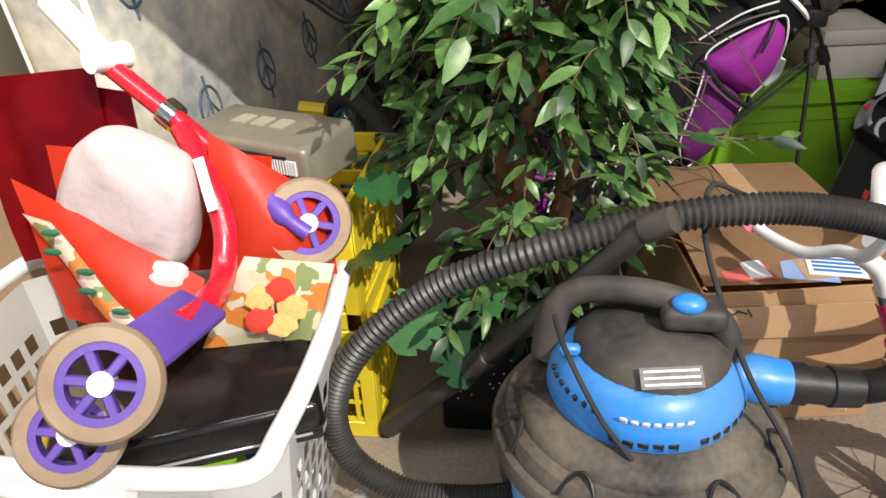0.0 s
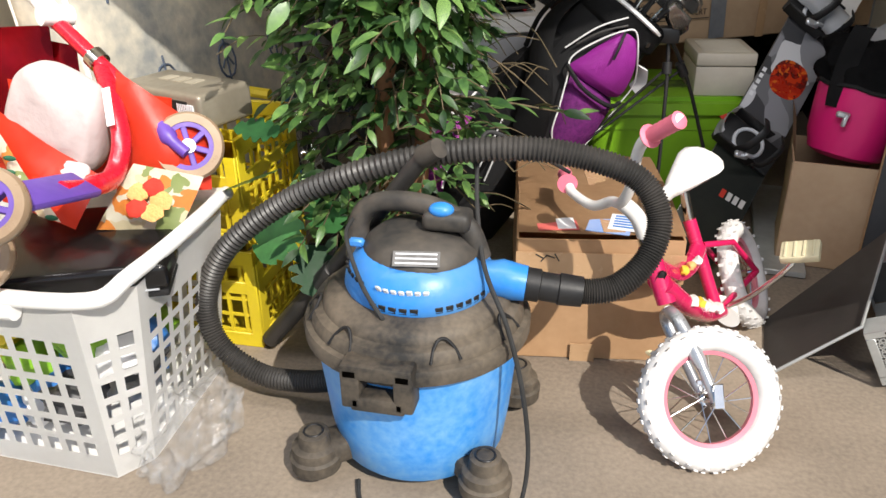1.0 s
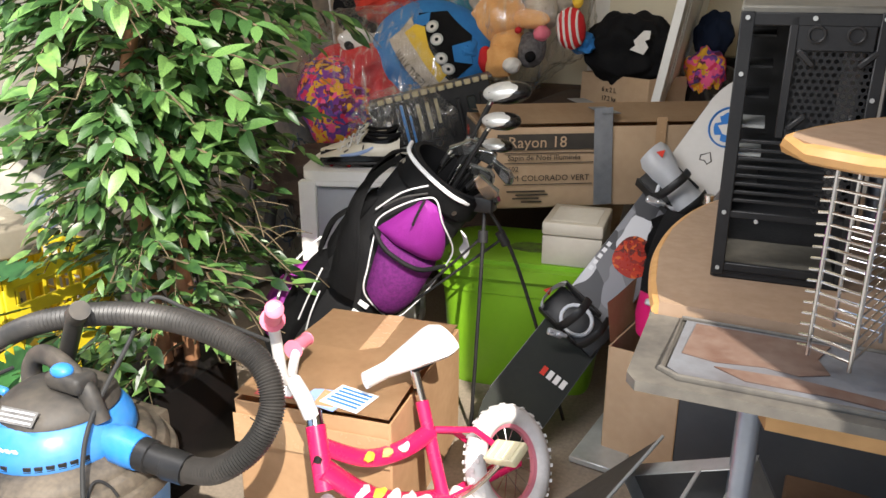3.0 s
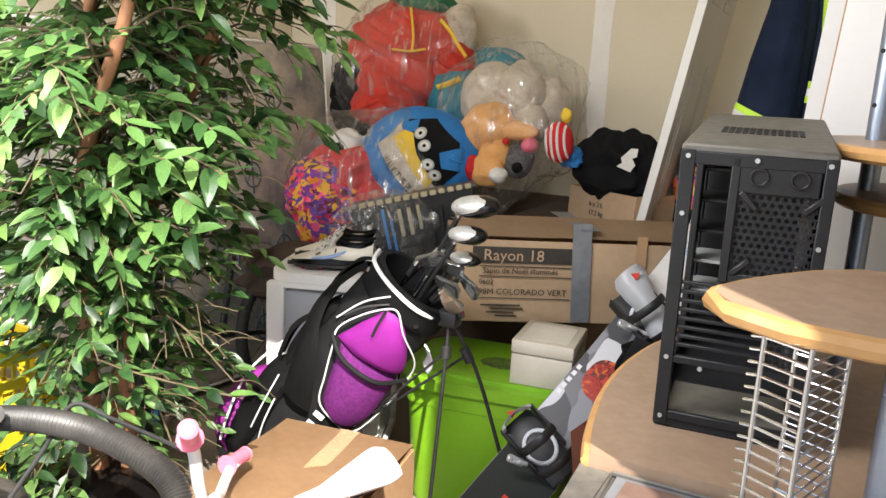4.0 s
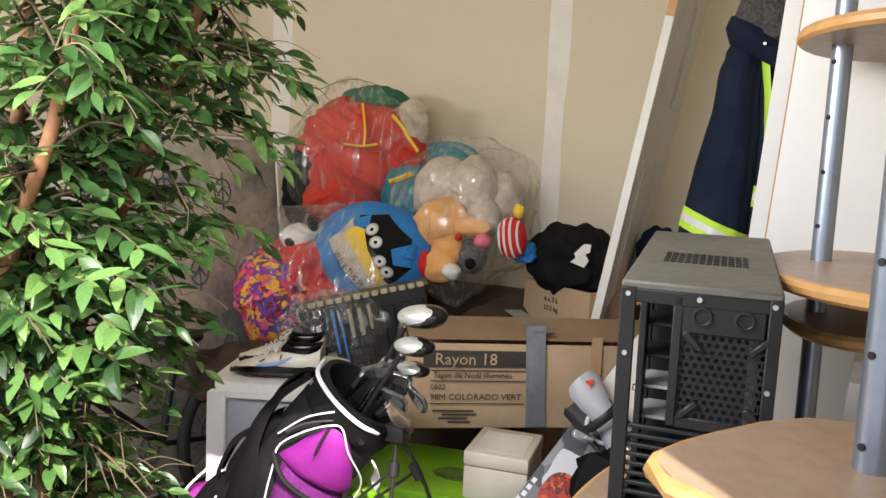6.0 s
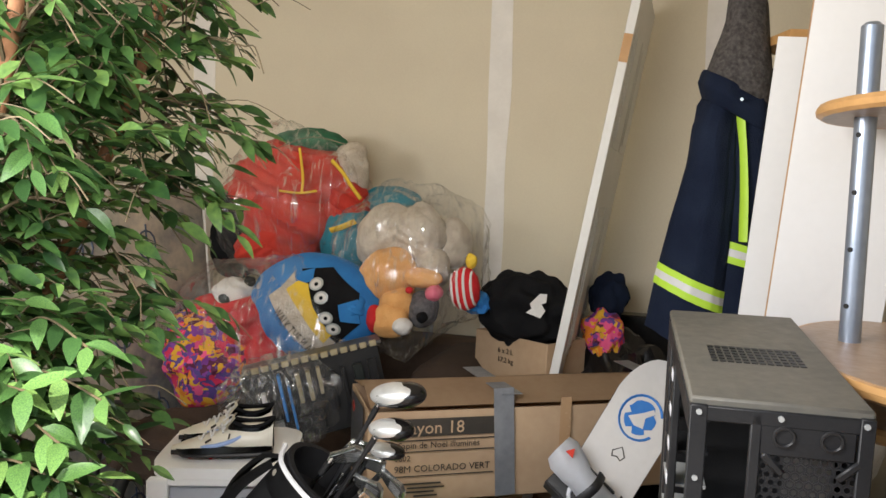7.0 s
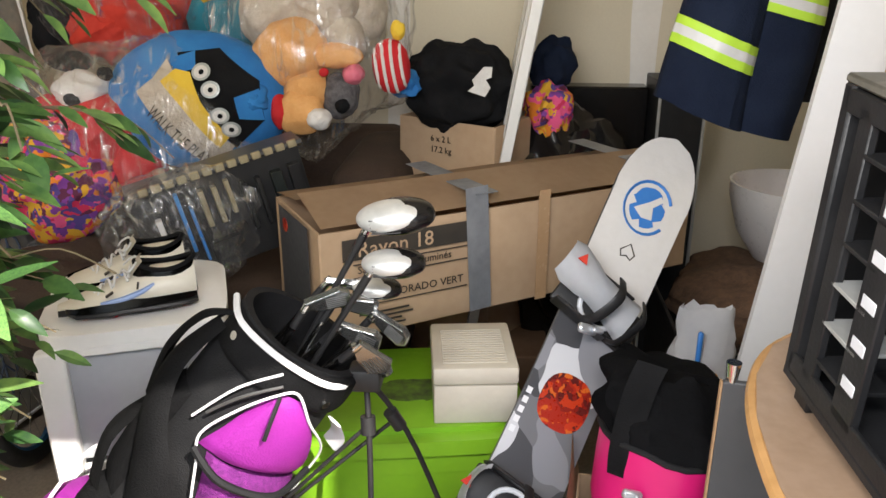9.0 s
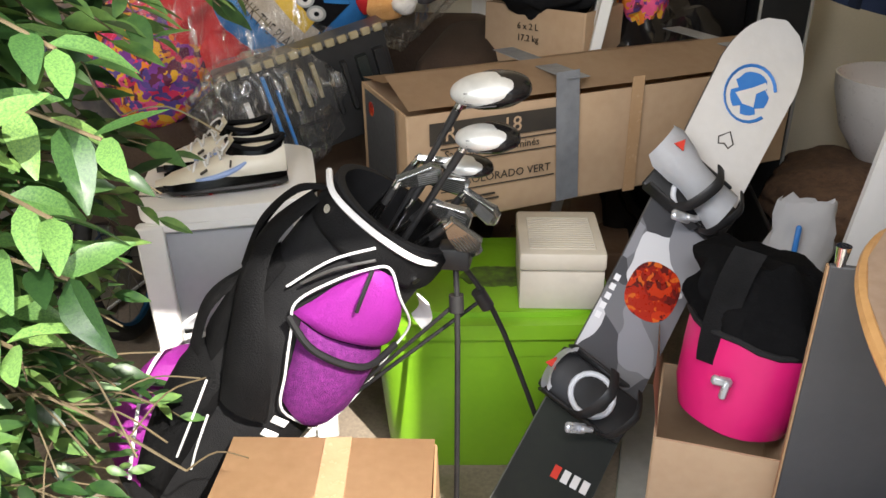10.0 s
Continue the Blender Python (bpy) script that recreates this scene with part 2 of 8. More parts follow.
CREAM_PLUSH = mat("cream_plush", (0.60, 0.53, 0.44), (0.46, 0.39, 0.31), 26, 1.0, bump=1.0, bscale=110)
ORANGE_PLUSH = mat("orange_plush", (0.78, 0.42, 0.16), (0.70, 0.34, 0.11), 20, 0.95, bump=0.8, bscale=120)
WHITE_PLUSH = mat("white_plush", (0.75, 0.73, 0.70), (0.66, 0.63, 0.6), 20, 0.95, bump=0.8, bscale=120)
CONFETTI = patch_mat("bright_printed_cloth", [(0.65, 0.03, 0.10), (0.75, 0.22, 0.02), (0.22, 0.05, 0.30), (0.80, 0.10, 0.25), (0.10, 0.06, 0.25), (0.75, 0.40, 0.03), (0.12, 0.02, 0.06)], 32)
TRUCK_RED = mat("scooter_red", (0.62, 0.012, 0.03), (0.55, 0.012, 0.03), 9, 0.28, coat=0.4, bump=0.02)
SCOOT_PURPLE = mat("scooter_purple", (0.13, 0.06, 0.36), (0.10, 0.05, 0.30), 12, 0.45)
WHEEL_AMBER = mat("cloudy_urethane", (0.36, 0.26, 0.17), (0.27, 0.18, 0.11), 12, 0.3, bump=0.05)
FOIL_RED = mat("red_foil", (0.45, 0.01, 0.02), (0.25, 0.005, 0.01), 12, 0.16, 0.6, bump=0.6, bscale=14)
ORANGE_RED = mat("orange_red_plastic", (0.80, 0.06, 0.02), (0.70, 0.04, 0.015), 6, 0.4, bump=0.3, bscale=20)
HIBISCUS = patch_mat("tropical_print", [(0.80, 0.74, 0.58), (0.80, 0.76, 0.62), (0.74, 0.66, 0.44), (0.33, 0.40, 0.14), (0.80, 0.30, 0.06), (0.80, 0.74, 0.60)], 24, 0.5, 0.1)
HAT_WHITE = mat("pale_pink_felt", (0.62, 0.53, 0.52), (0.52, 0.43, 0.42), 6, 0.9, bump=0.4)
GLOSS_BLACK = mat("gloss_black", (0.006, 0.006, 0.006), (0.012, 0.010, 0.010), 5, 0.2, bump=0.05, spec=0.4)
MATTRESS = mat("damask_ticking", (0.66, 0.60, 0.48), (0.22, 0.24, 0.25), 5.5, 0.75, bump=0.5, bscale=30)
EMBLEM = mat("navy_emblem", (0.05, 0.07, 0.11), (0.09, 0.11, 0.15), 20, 0.8)
TIN = mat("printed_tin", (0.30, 0.27, 0.21), (0.24, 0.21, 0.16), 12, 0.35, 0.3)
BLUE_RIM = mat("blue_rim", (0.02, 0.14, 0.32), (0.02, 0.12, 0.28), 9, 0.35)
RUBBER = mat("black_rubber", (0.016, 0.016, 0.016), (0.03, 0.03, 0.03), 20, 0.75, bump=0.4)
BOWL_WHITE = mat("white_ceramic", (0.74, 0.72, 0.71), (0.68, 0.66, 0.65), 5, 0.3)
TRAY_DIRTY = mat("dirty_glass_tray", (0.23, 0.245, 0.27), (0.075, 0.045, 0.038), 3.2, 0.35, 0.1, bump=0.1, fine=0.12)
TRAY_RIM = mat("dusty_tray_rim", (0.17, 0.155, 0.13), (0.08, 0.072, 0.065), 9, 0.6)
CIRCUIT = mat("circuit_board", (0.006, 0.009, 0.008), (0.012, 0.018, 0.015), 30, 0.45)
GOLD_EDGE = mat("brass_contacts", (0.55, 0.48, 0.32), (0.42, 0.36, 0.22), 40, 0.35, 0.7)
FUR = mat("brown_fur", (0.10, 0.06, 0.04), (0.17, 0.10, 0.06), 40, 1.0, bump=1.0, bscale=120)
SIDING = mat("metal_siding", (0.55, 0.53, 0.50), (0.50, 0.48, 0.45), 3, 0.6)


def leaf_mat(name, a, b):
    m = mat(name, a, b, 30, 0.38, bump=0.1)
    n, l = m.node_tree.nodes, m.node_tree.links
    p = n["Principled BSDF"]
    mixed = p.inputs["Base Color"].links[0].from_socket
    info, geo, ad = n.new("ShaderNodeObjectInfo"), n.new("ShaderNodeNewGeometry"), n.new("ShaderNodeMath")
    l.new(info.outputs["Random"], ad.inputs[0])
    l.new(geo.outputs["Random Per Island"], ad.inputs[1])
    fr = n.new("ShaderNodeMath")
    fr.operation = "FRACT"
    l.new(ad.outputs[0], fr.inputs[0])
    hsv, mr, mh = n.new("ShaderNodeHueSaturation"), n.new("ShaderNodeMapRange"), n.new("ShaderNodeMapRange")
    mr.inputs[3].default_value, mr.inputs[4].default_value = 0.22, 2.3
    mh.inputs[3].default_value, mh.inputs[4].default_value = 0.515, 0.463
    l.new(fr.outputs[0], mr.inputs[0])
    l.new(fr.outputs[0], mh.inputs[0])
    l.new(mixed, hsv.inputs["Color"])
    l.new(mr.outputs[0], hsv.inputs["Value"])
    l.new(mh.outputs[0], hsv.inputs["Hue"])
    l.new(hsv.outputs[0], p.inputs["Base Color"])
    p.inputs["Subsurface Weight"].default_value = 0.0
    tl, ms = n.new("ShaderNodeBsdfTranslucent"), n.new("ShaderNodeMixShader")
    ms.inputs[0].default_value = 0.26
    l.new(hsv.outputs[0], tl.inputs[0])
    l.new(p.outputs[0], ms.inputs[1])
    l.new(tl.outputs[0], ms.inputs[2])
    l.new(ms.outputs[0], n["Material Output"].inputs[0])
    return m


LEAF = leaf_mat("ficus_leaf", (0.076, 0.168, 0.042), (0.030, 0.084, 0.027))
BIG_LEAF = leaf_mat("broad_leaf", (0.03, 0.11, 0.04), (0.022, 0.08, 0.03))


# ---- mesh helpers ----
def V(*a):
    return Vector(a)


def axes(o, x, y):
    """Frame at o with local x along x and local y near y."""
    x = Vector(x).normalized()
    z = x.cross(Vector(y)).normalized()
    y = z.cross(x)
    m = Matrix((x, y, z)).transposed().to_4x4()
    m.translation = Vector(o)
    return m


def box(bm, c, s, m=None, bevel=0.0, seg=1):
    """A box of size s centred at c (under m), its edges rounded by bevel."""
    r = bmesh.ops.create_cube(bm, size=1, matrix=(m or Matrix()) @ Matrix.Translation(c) @ Matrix.Diagonal((*s, 1)))
    if bevel:
        es = list({e for v in r["verts"] for e in v.link_edges})
        bmesh.ops.bevel(bm, geom=es, offset=bevel, segments=seg, affect="EDGES", profile=0.5)
    return bm


def ring_sweep(bm, pts, radii, n=10, closed=False, cap=True, flat=1.0):
    """A tube through pts, of the given radius or radii."""
    pts = [Vector(p) for p in pts]
    if not isinstance(radii, (list, tuple)):
        radii = [radii] * len(pts)
    k, rings, up = len(pts), [], None
    for i, p in enumerate(pts):
        a = pts[(i - 1) % k] if (closed or i) else p
        b = pts[(i + 1) % k] if (closed or i < k - 1) else p
        d = (b - a).normalized()
        if up is None:
            up = d.orthogonal().normalized()
        up = (up - d * up.dot(d)).normalized()
        side = d.cross(up)
        rings.append([bm.verts.new(p + (up * math.cos(2 * math.pi * j / n) * flat + side * math.sin(2 * math.pi * j / n)) * radii[i]) for j in range(n)])
    for i in range(k if closed else k - 1):
        a, b = rings[i], rings[(i + 1) % k]
        for j in range(n):
            bm.faces.new((a[j], a[(j + 1) % n], b[(j + 1) % n], b[j]))
    if cap and not closed:
        bm.faces.new(rings[0][::-1])
        bm.faces.new(rings[-1])
    return bm


def smooth_path(pts, per=8, closed=False):
    """Catmull-Rom through pts."""
    pts = [Vector(p) for p in pts]
    k, out = len(pts), []
    for i in range(k if closed else k - 1):
        if closed:
            p0, p1, p2, p3 = (pts[(i + j) % k] for j in (-1, 0, 1, 2))
        else:
            p0, p1, p2, p3 = pts[max(i - 1, 0)], pts[i], pts[i + 1], pts[min(i + 2, k - 1)]
        for j in range(per):
            t = j / per
            out.append(0.5 * (2 * p1 + (p2 - p0) * t + (2 * p0 - 5 * p1 + 4 * p2 - p3) * t * t + (3 * p1 - p0 - 3 * p2 + p3) * t ** 3))
    if not closed:
        out.append(pts[-1])
    return out


def lathe(bm, profile, m=None, n=32, squash=None):
    """Turn a profile of (radius, height) round z."""
    m, rings = m or Matrix(), []
    for r, z in profile:
        rings.append([bm.verts.new(m @ Vector((r * math.cos(2 * math.pi * j / n), r * math.sin(2 * math.pi * j / n) * (squash or 1), z))) for j in range(n)])
    for a, b in zip(rings, rings[1:]):
        for j in range(n):
            bm.faces.new((a[j], a[(j + 1) % n], b[(j + 1) % n], b[j]))
    bm.faces.new(rings[0][::-1])
    bm.faces.new(rings[-1])
    return bm


def plate(bm, outline, z0, z1, m=None, bevel=0.0):
    """A flat plate of the given outline, from z0 to z1."""
    m = m or Matrix()
    lo = [bm.verts.new(m @ Vector((x, y, z0))) for x, y in outline]
    hi = [bm.verts.new(m @ Vector((x, y, z1))) for x, y in outline]
    k = len(lo)
    bm.faces.new(lo[::-1])
    top = bm.faces.new(hi)
    for j in range(k):
        bm.faces.new((lo[j], lo[(j + 1) % k], hi[(j + 1) % k], hi[j]))
    if bevel:
        bmesh.ops.bevel(bm, geom=list(top.edges), offset=bevel, segments=2, affect="EDGES", profile=0.5)
    return bm


def oval(cx, cy, rx, ry, n=24, a0=0.0, a1=360.0, power=1.0):
    out = []
    for i in range(n if a1 - a0 >= 360 else n + 1):
        a = radians(a0 + (a1 - a0) * i / n)
        c, s = math.cos(a), math.sin(a)
        out.append((cx + rx * math.copysign(abs(c) ** power, c), cy + ry * math.copysign(abs(s) ** power, s)))
    return out


def blob(bm, c, s, m=None, sub=3, rough=0.12, freq=2.0, seed=0.0, flatten=None):
    """A lumpy rounded body."""
    r = bmesh.ops.create_icosphere(bm, subdivisions=sub, radius=1)
    m = m or Matrix()
    for v in r["verts"]:
        d = v.co.normalized()
        f = 1 + rough * noise.noise(d * freq + Vector((seed, seed * 1.7, seed * 0.3))) * 2 + rough * 0.7 * (0.4 - abs(noise.noise(Vector((d.x, d.y, d.z * 0.6)) * freq * 1.6 + Vector((seed * 2, 3, seed))))) 
        q = Vector((d.x * s[0], d.y * s[1], d.z * s[2])) * f
        if flatten is not None:
            q.z = max(q.z, flatten)
        v.co = m @ (Vector(c) + q)
    return bm


def finish(bm, name, material, smooth=True):
    bmesh.ops.recalc_face_normals(bm, faces=bm.faces)
    me = bpy.data.meshes.new(name)
    bm.to_mesh(me)
    bm.free()
    for mm in material if isinstance(material, (list, tuple)) else [material]:
        me.materials.append(mm)
    if smooth:
        me.shade_smooth()
        me.set_sharp_from_angle(angle=radians(38))
    return me


def thing(name, base, label, category, group="", kind=""):
    ob = new(name)
    ob.empty_display_size = 0.05
    ob.matrix_basis = base if isinstance(base, Matrix) else Matrix.Translation(base)
    return tagged(ob, label, category, group, kind)


def part(name, bm, material, parent, label="", world=True):
    """Link bm as one mesh under parent; its coordinates are the place's own, or the parent's with world=False."""
    ob = new(name, finish(bm, name, material))
    ob.parent = parent
    if world:
        top = parent.matrix_basis if parent.parent is None else parent.parent.matrix_basis @ parent.matrix_parent_inverse @ parent.matrix_basis
        ob.matrix_parent_inverse = top.inverted()
    return tagged(ob, label)


def solo(name, bm, material, label, category, group="", kind=""):
    return tagged(new(name, finish(bm, name, material)), label, category, group, kind)


def B():
    return bmesh.new()


def text_mesh(words, size, m, depth=0.0006, squeeze=1.0):
    """Raised lettering in the built-in font, laid in the xy plane of m."""
    cu = bpy.data.curves.new("lettering", "FONT")
    cu.body, cu.size, cu.extrude, cu.resolution_u = words, size, depth, 2
    ob = bpy.data.objects.new("lettering", cu)
    scene.collection.objects.link(ob)
    me = bpy.data.meshes.new_from_object(ob.evaluated_get(bpy.context.evaluated_depsgraph_get()))
    bpy.data.objects.remove(ob)
    bpy.data.curves.remove(cu)
    bm = B()
    bm.from_mesh(me)
    bpy.data.meshes.remove(me)
    bm.transform(m @ Matrix.Diagonal((squeeze, 1, 1, 1)))
    return bm


def sheet(bm, grid, thick=0.0):
    """A surface through a grid of points; thick gives it a back."""
    rows = [[bm.verts.new(p) for p in r] for r in grid]
    fs = []
    for a, b in zip(rows, rows[1:]):
        for j in range(len(a) - 1):
            fs.append(bm.faces.new((a[j], a[j + 1], b[j + 1], b[j])))
    if thick:
        bmesh.ops.solidify(bm, geom=fs, thickness=thick)
    return bm

RUST = mat("rusty_smear", (0.13, 0.07, 0.05), (0.20, 0.14, 0.11), 14, 0.7, fine=0.4)


# ---- the setting ----
def structure(name, bm, material, label, category):
    return solo(name, bm, material, label, category, kind="structure")


def door_line(x):
    return 0.611 + 0.194 * x


GROUND = mat("yard_concrete", (0.36, 0.33, 0.29), (0.29, 0.27, 0.24), 0.8, 0.85, bump=0.2, bscale=30)
bm = B()
plate(bm, [(-400, -400), (400, -400), (400, 400), (-400, 400)], -0.06, -0.035)
structure("ground", bm, GROUND, "grey concrete yard in front of the open unit", "ground")
bm = B()
plate(bm, [(-1.2, door_line(-1.2)), (2.5, door_line(2.5)), (2.5, 3.95), (-1.2, 3.95)], -0.034, 0.0)
structure("floor", bm, CONCRETE, "dusty tan concrete floor of the storage unit", "floor")
bm = B()
plate(bm, [(-1.2, door_line(-1.2) - 0.07), (2.5, door_line(2.5) - 0.07), (2.5, door_line(2.5) - 0.004), (-1.2, door_line(-1.2) - 0.004)], -0.034, -0.006)
structure("threshold", bm, PLASTER, "pale worn metal threshold along the doorway", "threshold")
for nm, c, s in (("wall_back", (0.65, 3.88, 1.3), (3.7, 0.14, 2.6)), ("wall_left", (-1.12, 2.1, 1.3), (0.14, 3.4, 2.6)), ("wall_right", (2.42, 2.4, 1.3), (0.14, 2.8, 2.6))):
    bm = B()
    box(bm, c, s)
    structure(nm, bm, DRYWALL, "unpainted beige drywall with taped joints", "wall")
bm = B()
box(bm, (0.65, 2.2, 2.68), (3.8, 3.6, 0.14))
structure("ceiling", bm, DRYWALL, "plain beige drywall ceiling", "ceiling")
turn = Matrix.Translation((0.65, door_line(0.65) + 0.06, 0)) @ pose(0, 0, 0, 0, 0, math.degrees(math.atan(0.194)))
bm = B()
box(bm, (0, 0, 2.41), (3.9, 0.12, 0.88), turn)
structure("lintel", bm, SIDING, "pale metal lintel over the open doorway", "lintel")
for nm, x in (("door_jamb_left", -1.62), ("door_jamb_right", 1.75)):
    bm = B()
    box(bm, (x, 0, 1.175), (0.4, 0.12, 2.35), turn)
    structure(nm, bm, SIDING, "pale metal jamb beside the open doorway", "door jamb")
# added wall out of view: keeps the sun off the desk and right-hand floor
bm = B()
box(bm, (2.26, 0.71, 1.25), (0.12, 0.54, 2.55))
structure("wing_wall", bm, SIDING, "added unseen wall outside the doorway that shades the right side", "wall")
# taped joints, each a thin uneven band of plaster
for nm, x, w in (("joint_band", -0.815, 0.12), ("joint_band", 0.712, 0.095), ("joint_band", 1.63, 0.10)):
    bm = B()
    left, right = [], []
    for i in range(40):
        z = 0.02 + 2.56 * i / 39
        left.append((x - w / 2 + 0.018 * noise.noise(V(x * 9, z * 2.1, 0)), z))
        right.append((x + w / 2 + 0.018 * noise.noise(V(x * 9, z * 2.1, 7)), z))
    m = Matrix(((1, 0, 0, 0), (0, 0, -1, 3.81), (0, 1, 0, 0), (0, 0, 0, 1)))
    vs = [[bm.verts.new(m @ V(px, pz, 0.003)) for px, pz in side] for side in (left, right)]
    bk = [[bm.verts.new(m @ V(px, pz, -0.002)) for px, pz in side] for side in (left, right)]
    for i in range(39):
        bm.faces.new((vs[0][i], vs[1][i], vs[1][i + 1], vs[0][i + 1]))
        bm.faces.new((vs[0][i], vs[0][i + 1], bk[0][i + 1], bk[0][i]))
        bm.faces.new((vs[1][i + 1], vs[1][i], bk[1][i], bk[1][i + 1]))
    structure("joint_band", bm, PLASTER, "white joint compound band over a drywall seam", "trim")


# ---- cartons ----
def slab_uv(bm, o, u, v, n, a, b, c, d, t0=0.0005, t1=0.0015):
    """A thin patch on a face: from (a, b) to (c, d) along u and v from o, standing off along n."""
    o, u, v, n = Vector(o), Vector(u), Vector(v), Vector(n)
    lo = [bm.verts.new(o + u * x + v * y + n * t0) for x, y in ((a, b), (c, b), (c, d), (a, d))]
    hi = [bm.verts.new(o + u * x + v * y + n * t1) for x, y in ((a, b), (c, b), (c, d), (a, d))]
    bm.faces.new(hi)
    bm.faces.new(lo[::-1])
    for j in range(4):
        bm.faces.new((lo[j], lo[(j + 1) % 4], hi[(j + 1) % 4], hi[j]))
    return bm


def carton(name, m, w, d, h, material, label, flaps=(0, 0, 0, 0), t=0.005, inner=True, group=""):
    """A carton with its base centred at m: four walls and a bottom; flaps by their opening angle (front, back, left, right), None for none."""
    ob = thing(name, m, label, "cardboard box", group)
    bm = B()
    box(bm, (0, 0, h / 2), (w, d, h), bevel=0.004)
    bmesh.ops.delete(bm, geom=[q for q in bm.faces if q.calc_center_median().z > h - 0.006], context="FACES")
    bmesh.ops.subdivide_edges(bm, edges=[e for e in bm.edges if e.calc_length() > 0.1], cuts=3, use_grid_fill=True)
    bmesh.ops.recalc_face_normals(bm, faces=bm.faces)
    bmesh.ops.solidify(bm, geom=list(bm.faces), thickness=t)
    for v in bm.verts:
        v.co += V(0.006 * noise.noise(v.co * 5 + V(w * 10, 0, 0)), 0.008 * noise.noise(v.co * 4 + V(0, d * 10, 3)), 0.0)
    part("body", bm, material, ob, world=False)
    for i, (ang, hinge, length, out) in enumerate(zip(flaps, (V(0, -d / 2, h), V(0, d / 2, h), V(-w / 2, 0, h), V(w / 2, 0, h)), (w, w, d, d), (V(0, 1, 0), V(0, -1, 0), V(1, 0, 0), V(-1, 0, 0)))):
        if ang is None:
            continue
        depth = (d if i < 2 else w) / 2 - 0.004
        bm = B()
        side = V(0, 0, 1).cross(out)
        dirn = out * math.cos(radians(ang)) + V(0, 0, 1) * math.sin(radians(ang))
        nrm = dirn.cross(side)
        lift = 0.003 + 0.0055 * (1 if i < 2 else 0)
        grid = []
        for a in range(5):
            r = []
            for b in range(7):
                q = hinge + V(0, 0, lift) + side * (b / 6 - 0.5) * (length - 0.01) + dirn * (a / 4) * depth
                q += nrm * 0.004 * noise.noise(q * 6 + V(i, i, w))
                r.append(q)
            grid.append(r)
        sheet(bm, grid, 0.004)
        part("flap", bm, material, ob, world=False)
    return ob


cm = pose(0.705, 1.615, 0, 0, 0, 8)
crt = carton("cardboard_box", cm, 0.39, 0.53, 0.335, CARD, "worn brown cardboard shipping box with taped flaps", (4, 2, None, None))
bm = B()
slab_uv(bm, (-0.195, -0.265, 0), (1, 0, 0), (0, 0, 1), (0, -1, 0), 0.0, 0.225, 0.39, 0.30, 0.008, 0.0095)
part("tape", bm, TAPE, crt, "crinkled clear packing tape", world=False)
bm = B()
slab_uv(bm, (-0.195, -0.265, 0), (1, 0, 0), (0, 0, 1), (0, -1, 0), 0.14, 0.0, 0.20, 0.05, 0.008, 0.0095)
part("tape", bm, TAPE, crt, world=False)
bm = B()
box(bm, (0.02, 0.0, 0.349), (0.05, 0.52, 0.0012), pose(0, 0, 0, 0, 0, 2))
part("tape", bm, TAPE, crt, world=False)
bm = B()
box(bm, (-0.115, -0.21, 0.349), (0.095, 0.075, 0.001), pose(0, 0, 0, 0, 0, 4))
lab = part("shipping_label", bm, RED_INK, crt, "red and white shipping label", world=False)
bm = B()
box(bm, (-0.095, -0.212, 0.35), (0.042, 0.06, 0.001), pose(0, 0, 0, 0, 0, 4))
part("label_panel", bm, PAPER, lab, world=False)
bm = B()
box(bm, (0.075, -0.195, 0.352), (0.10, 0.10, 0.0015), pose(0, 0, 0, 1, 0, -14))
part("packing_slip", bm, BLUE_PAPER, crt, "blue plastic packing slip pouch", world=False)
bm = B()
box(bm, (0.125, -0.185, 0.3545), (0.105, 0.085, 0.001), pose(0, 0, 0, 1, 0, -14))
slip2 = part("packing_slip", bm, PAPER, crt, "printed white packing slip", world=False)
bm = B()
for i in range(5):
    box(bm, (0.125, -0.155 - 0.014 * i, 0.3555), (0.085, 0.007, 0.0008), pose(0, 0, 0, 1, 0, -14))
part("print_line", bm, LOGO_BLUE, slip2, world=False)
bm = B()
for k, (x, z, a) in enumerate(((-0.14, 0.29, 30), (-0.13, 0.285, -50), (-0.115, 0.29, 20), (-0.10, 0.288, 60))):
    box(bm, (0, 0, 0), (0.022, 0.0012, 0.003), pose(x, -0.2752, z, 0, a, 0))
part("pen_marks", bm, INK, crt, world=False)

# long printed carton
LM = axes((0.712, 2.40, 0.535), (0.845, 0.535, 0.0), (-0.535, 0.845, 0))
lb = carton("long_cardboard_box", LM @ Matrix.Translation((0.56, 0.17, 0)), 1.12, 0.34, 0.275, CARD_PALE,
            "long brown printed cardboard carton bound with grey duct tape", (15, 8, None, None))


front = Matrix.Translation((-0.56, -0.1785, 0)) @ pose(0, 0, 0, 90, 0, 0)
bm = B()
box(bm, (0.215, 0.225, 0), (0.33, 0.052, 0.0015), front)
band = part("print_band", bm, INK, lb, "black printed band", world=False)
part("lettering", text_mesh("Rayon 18", 0.052, front @ pose(0.085, 0.207, 0.0015)), CARD_PALE, band, "pale lettering", world=False)
for words, x, y, s in (("Sapin de Noël illuminés", 0.085, 0.165, 0.026), ("0602", 0.075, 0.128, 0.024), ("98M COLORADO VERT", 0.075, 0.095, 0.028)):
    part("lettering", text_mesh(words, s, front @ pose(x, y, 0.0005)), INK, lb, "black printed lettering", world=False)
for y in (0.188, 0.155, 0.083):
    bm = B()
    box(bm, (0.225, y, 0.0005), (0.30, 0.003, 0.001), front)
    part("print_line", bm, INK, lb, world=False)
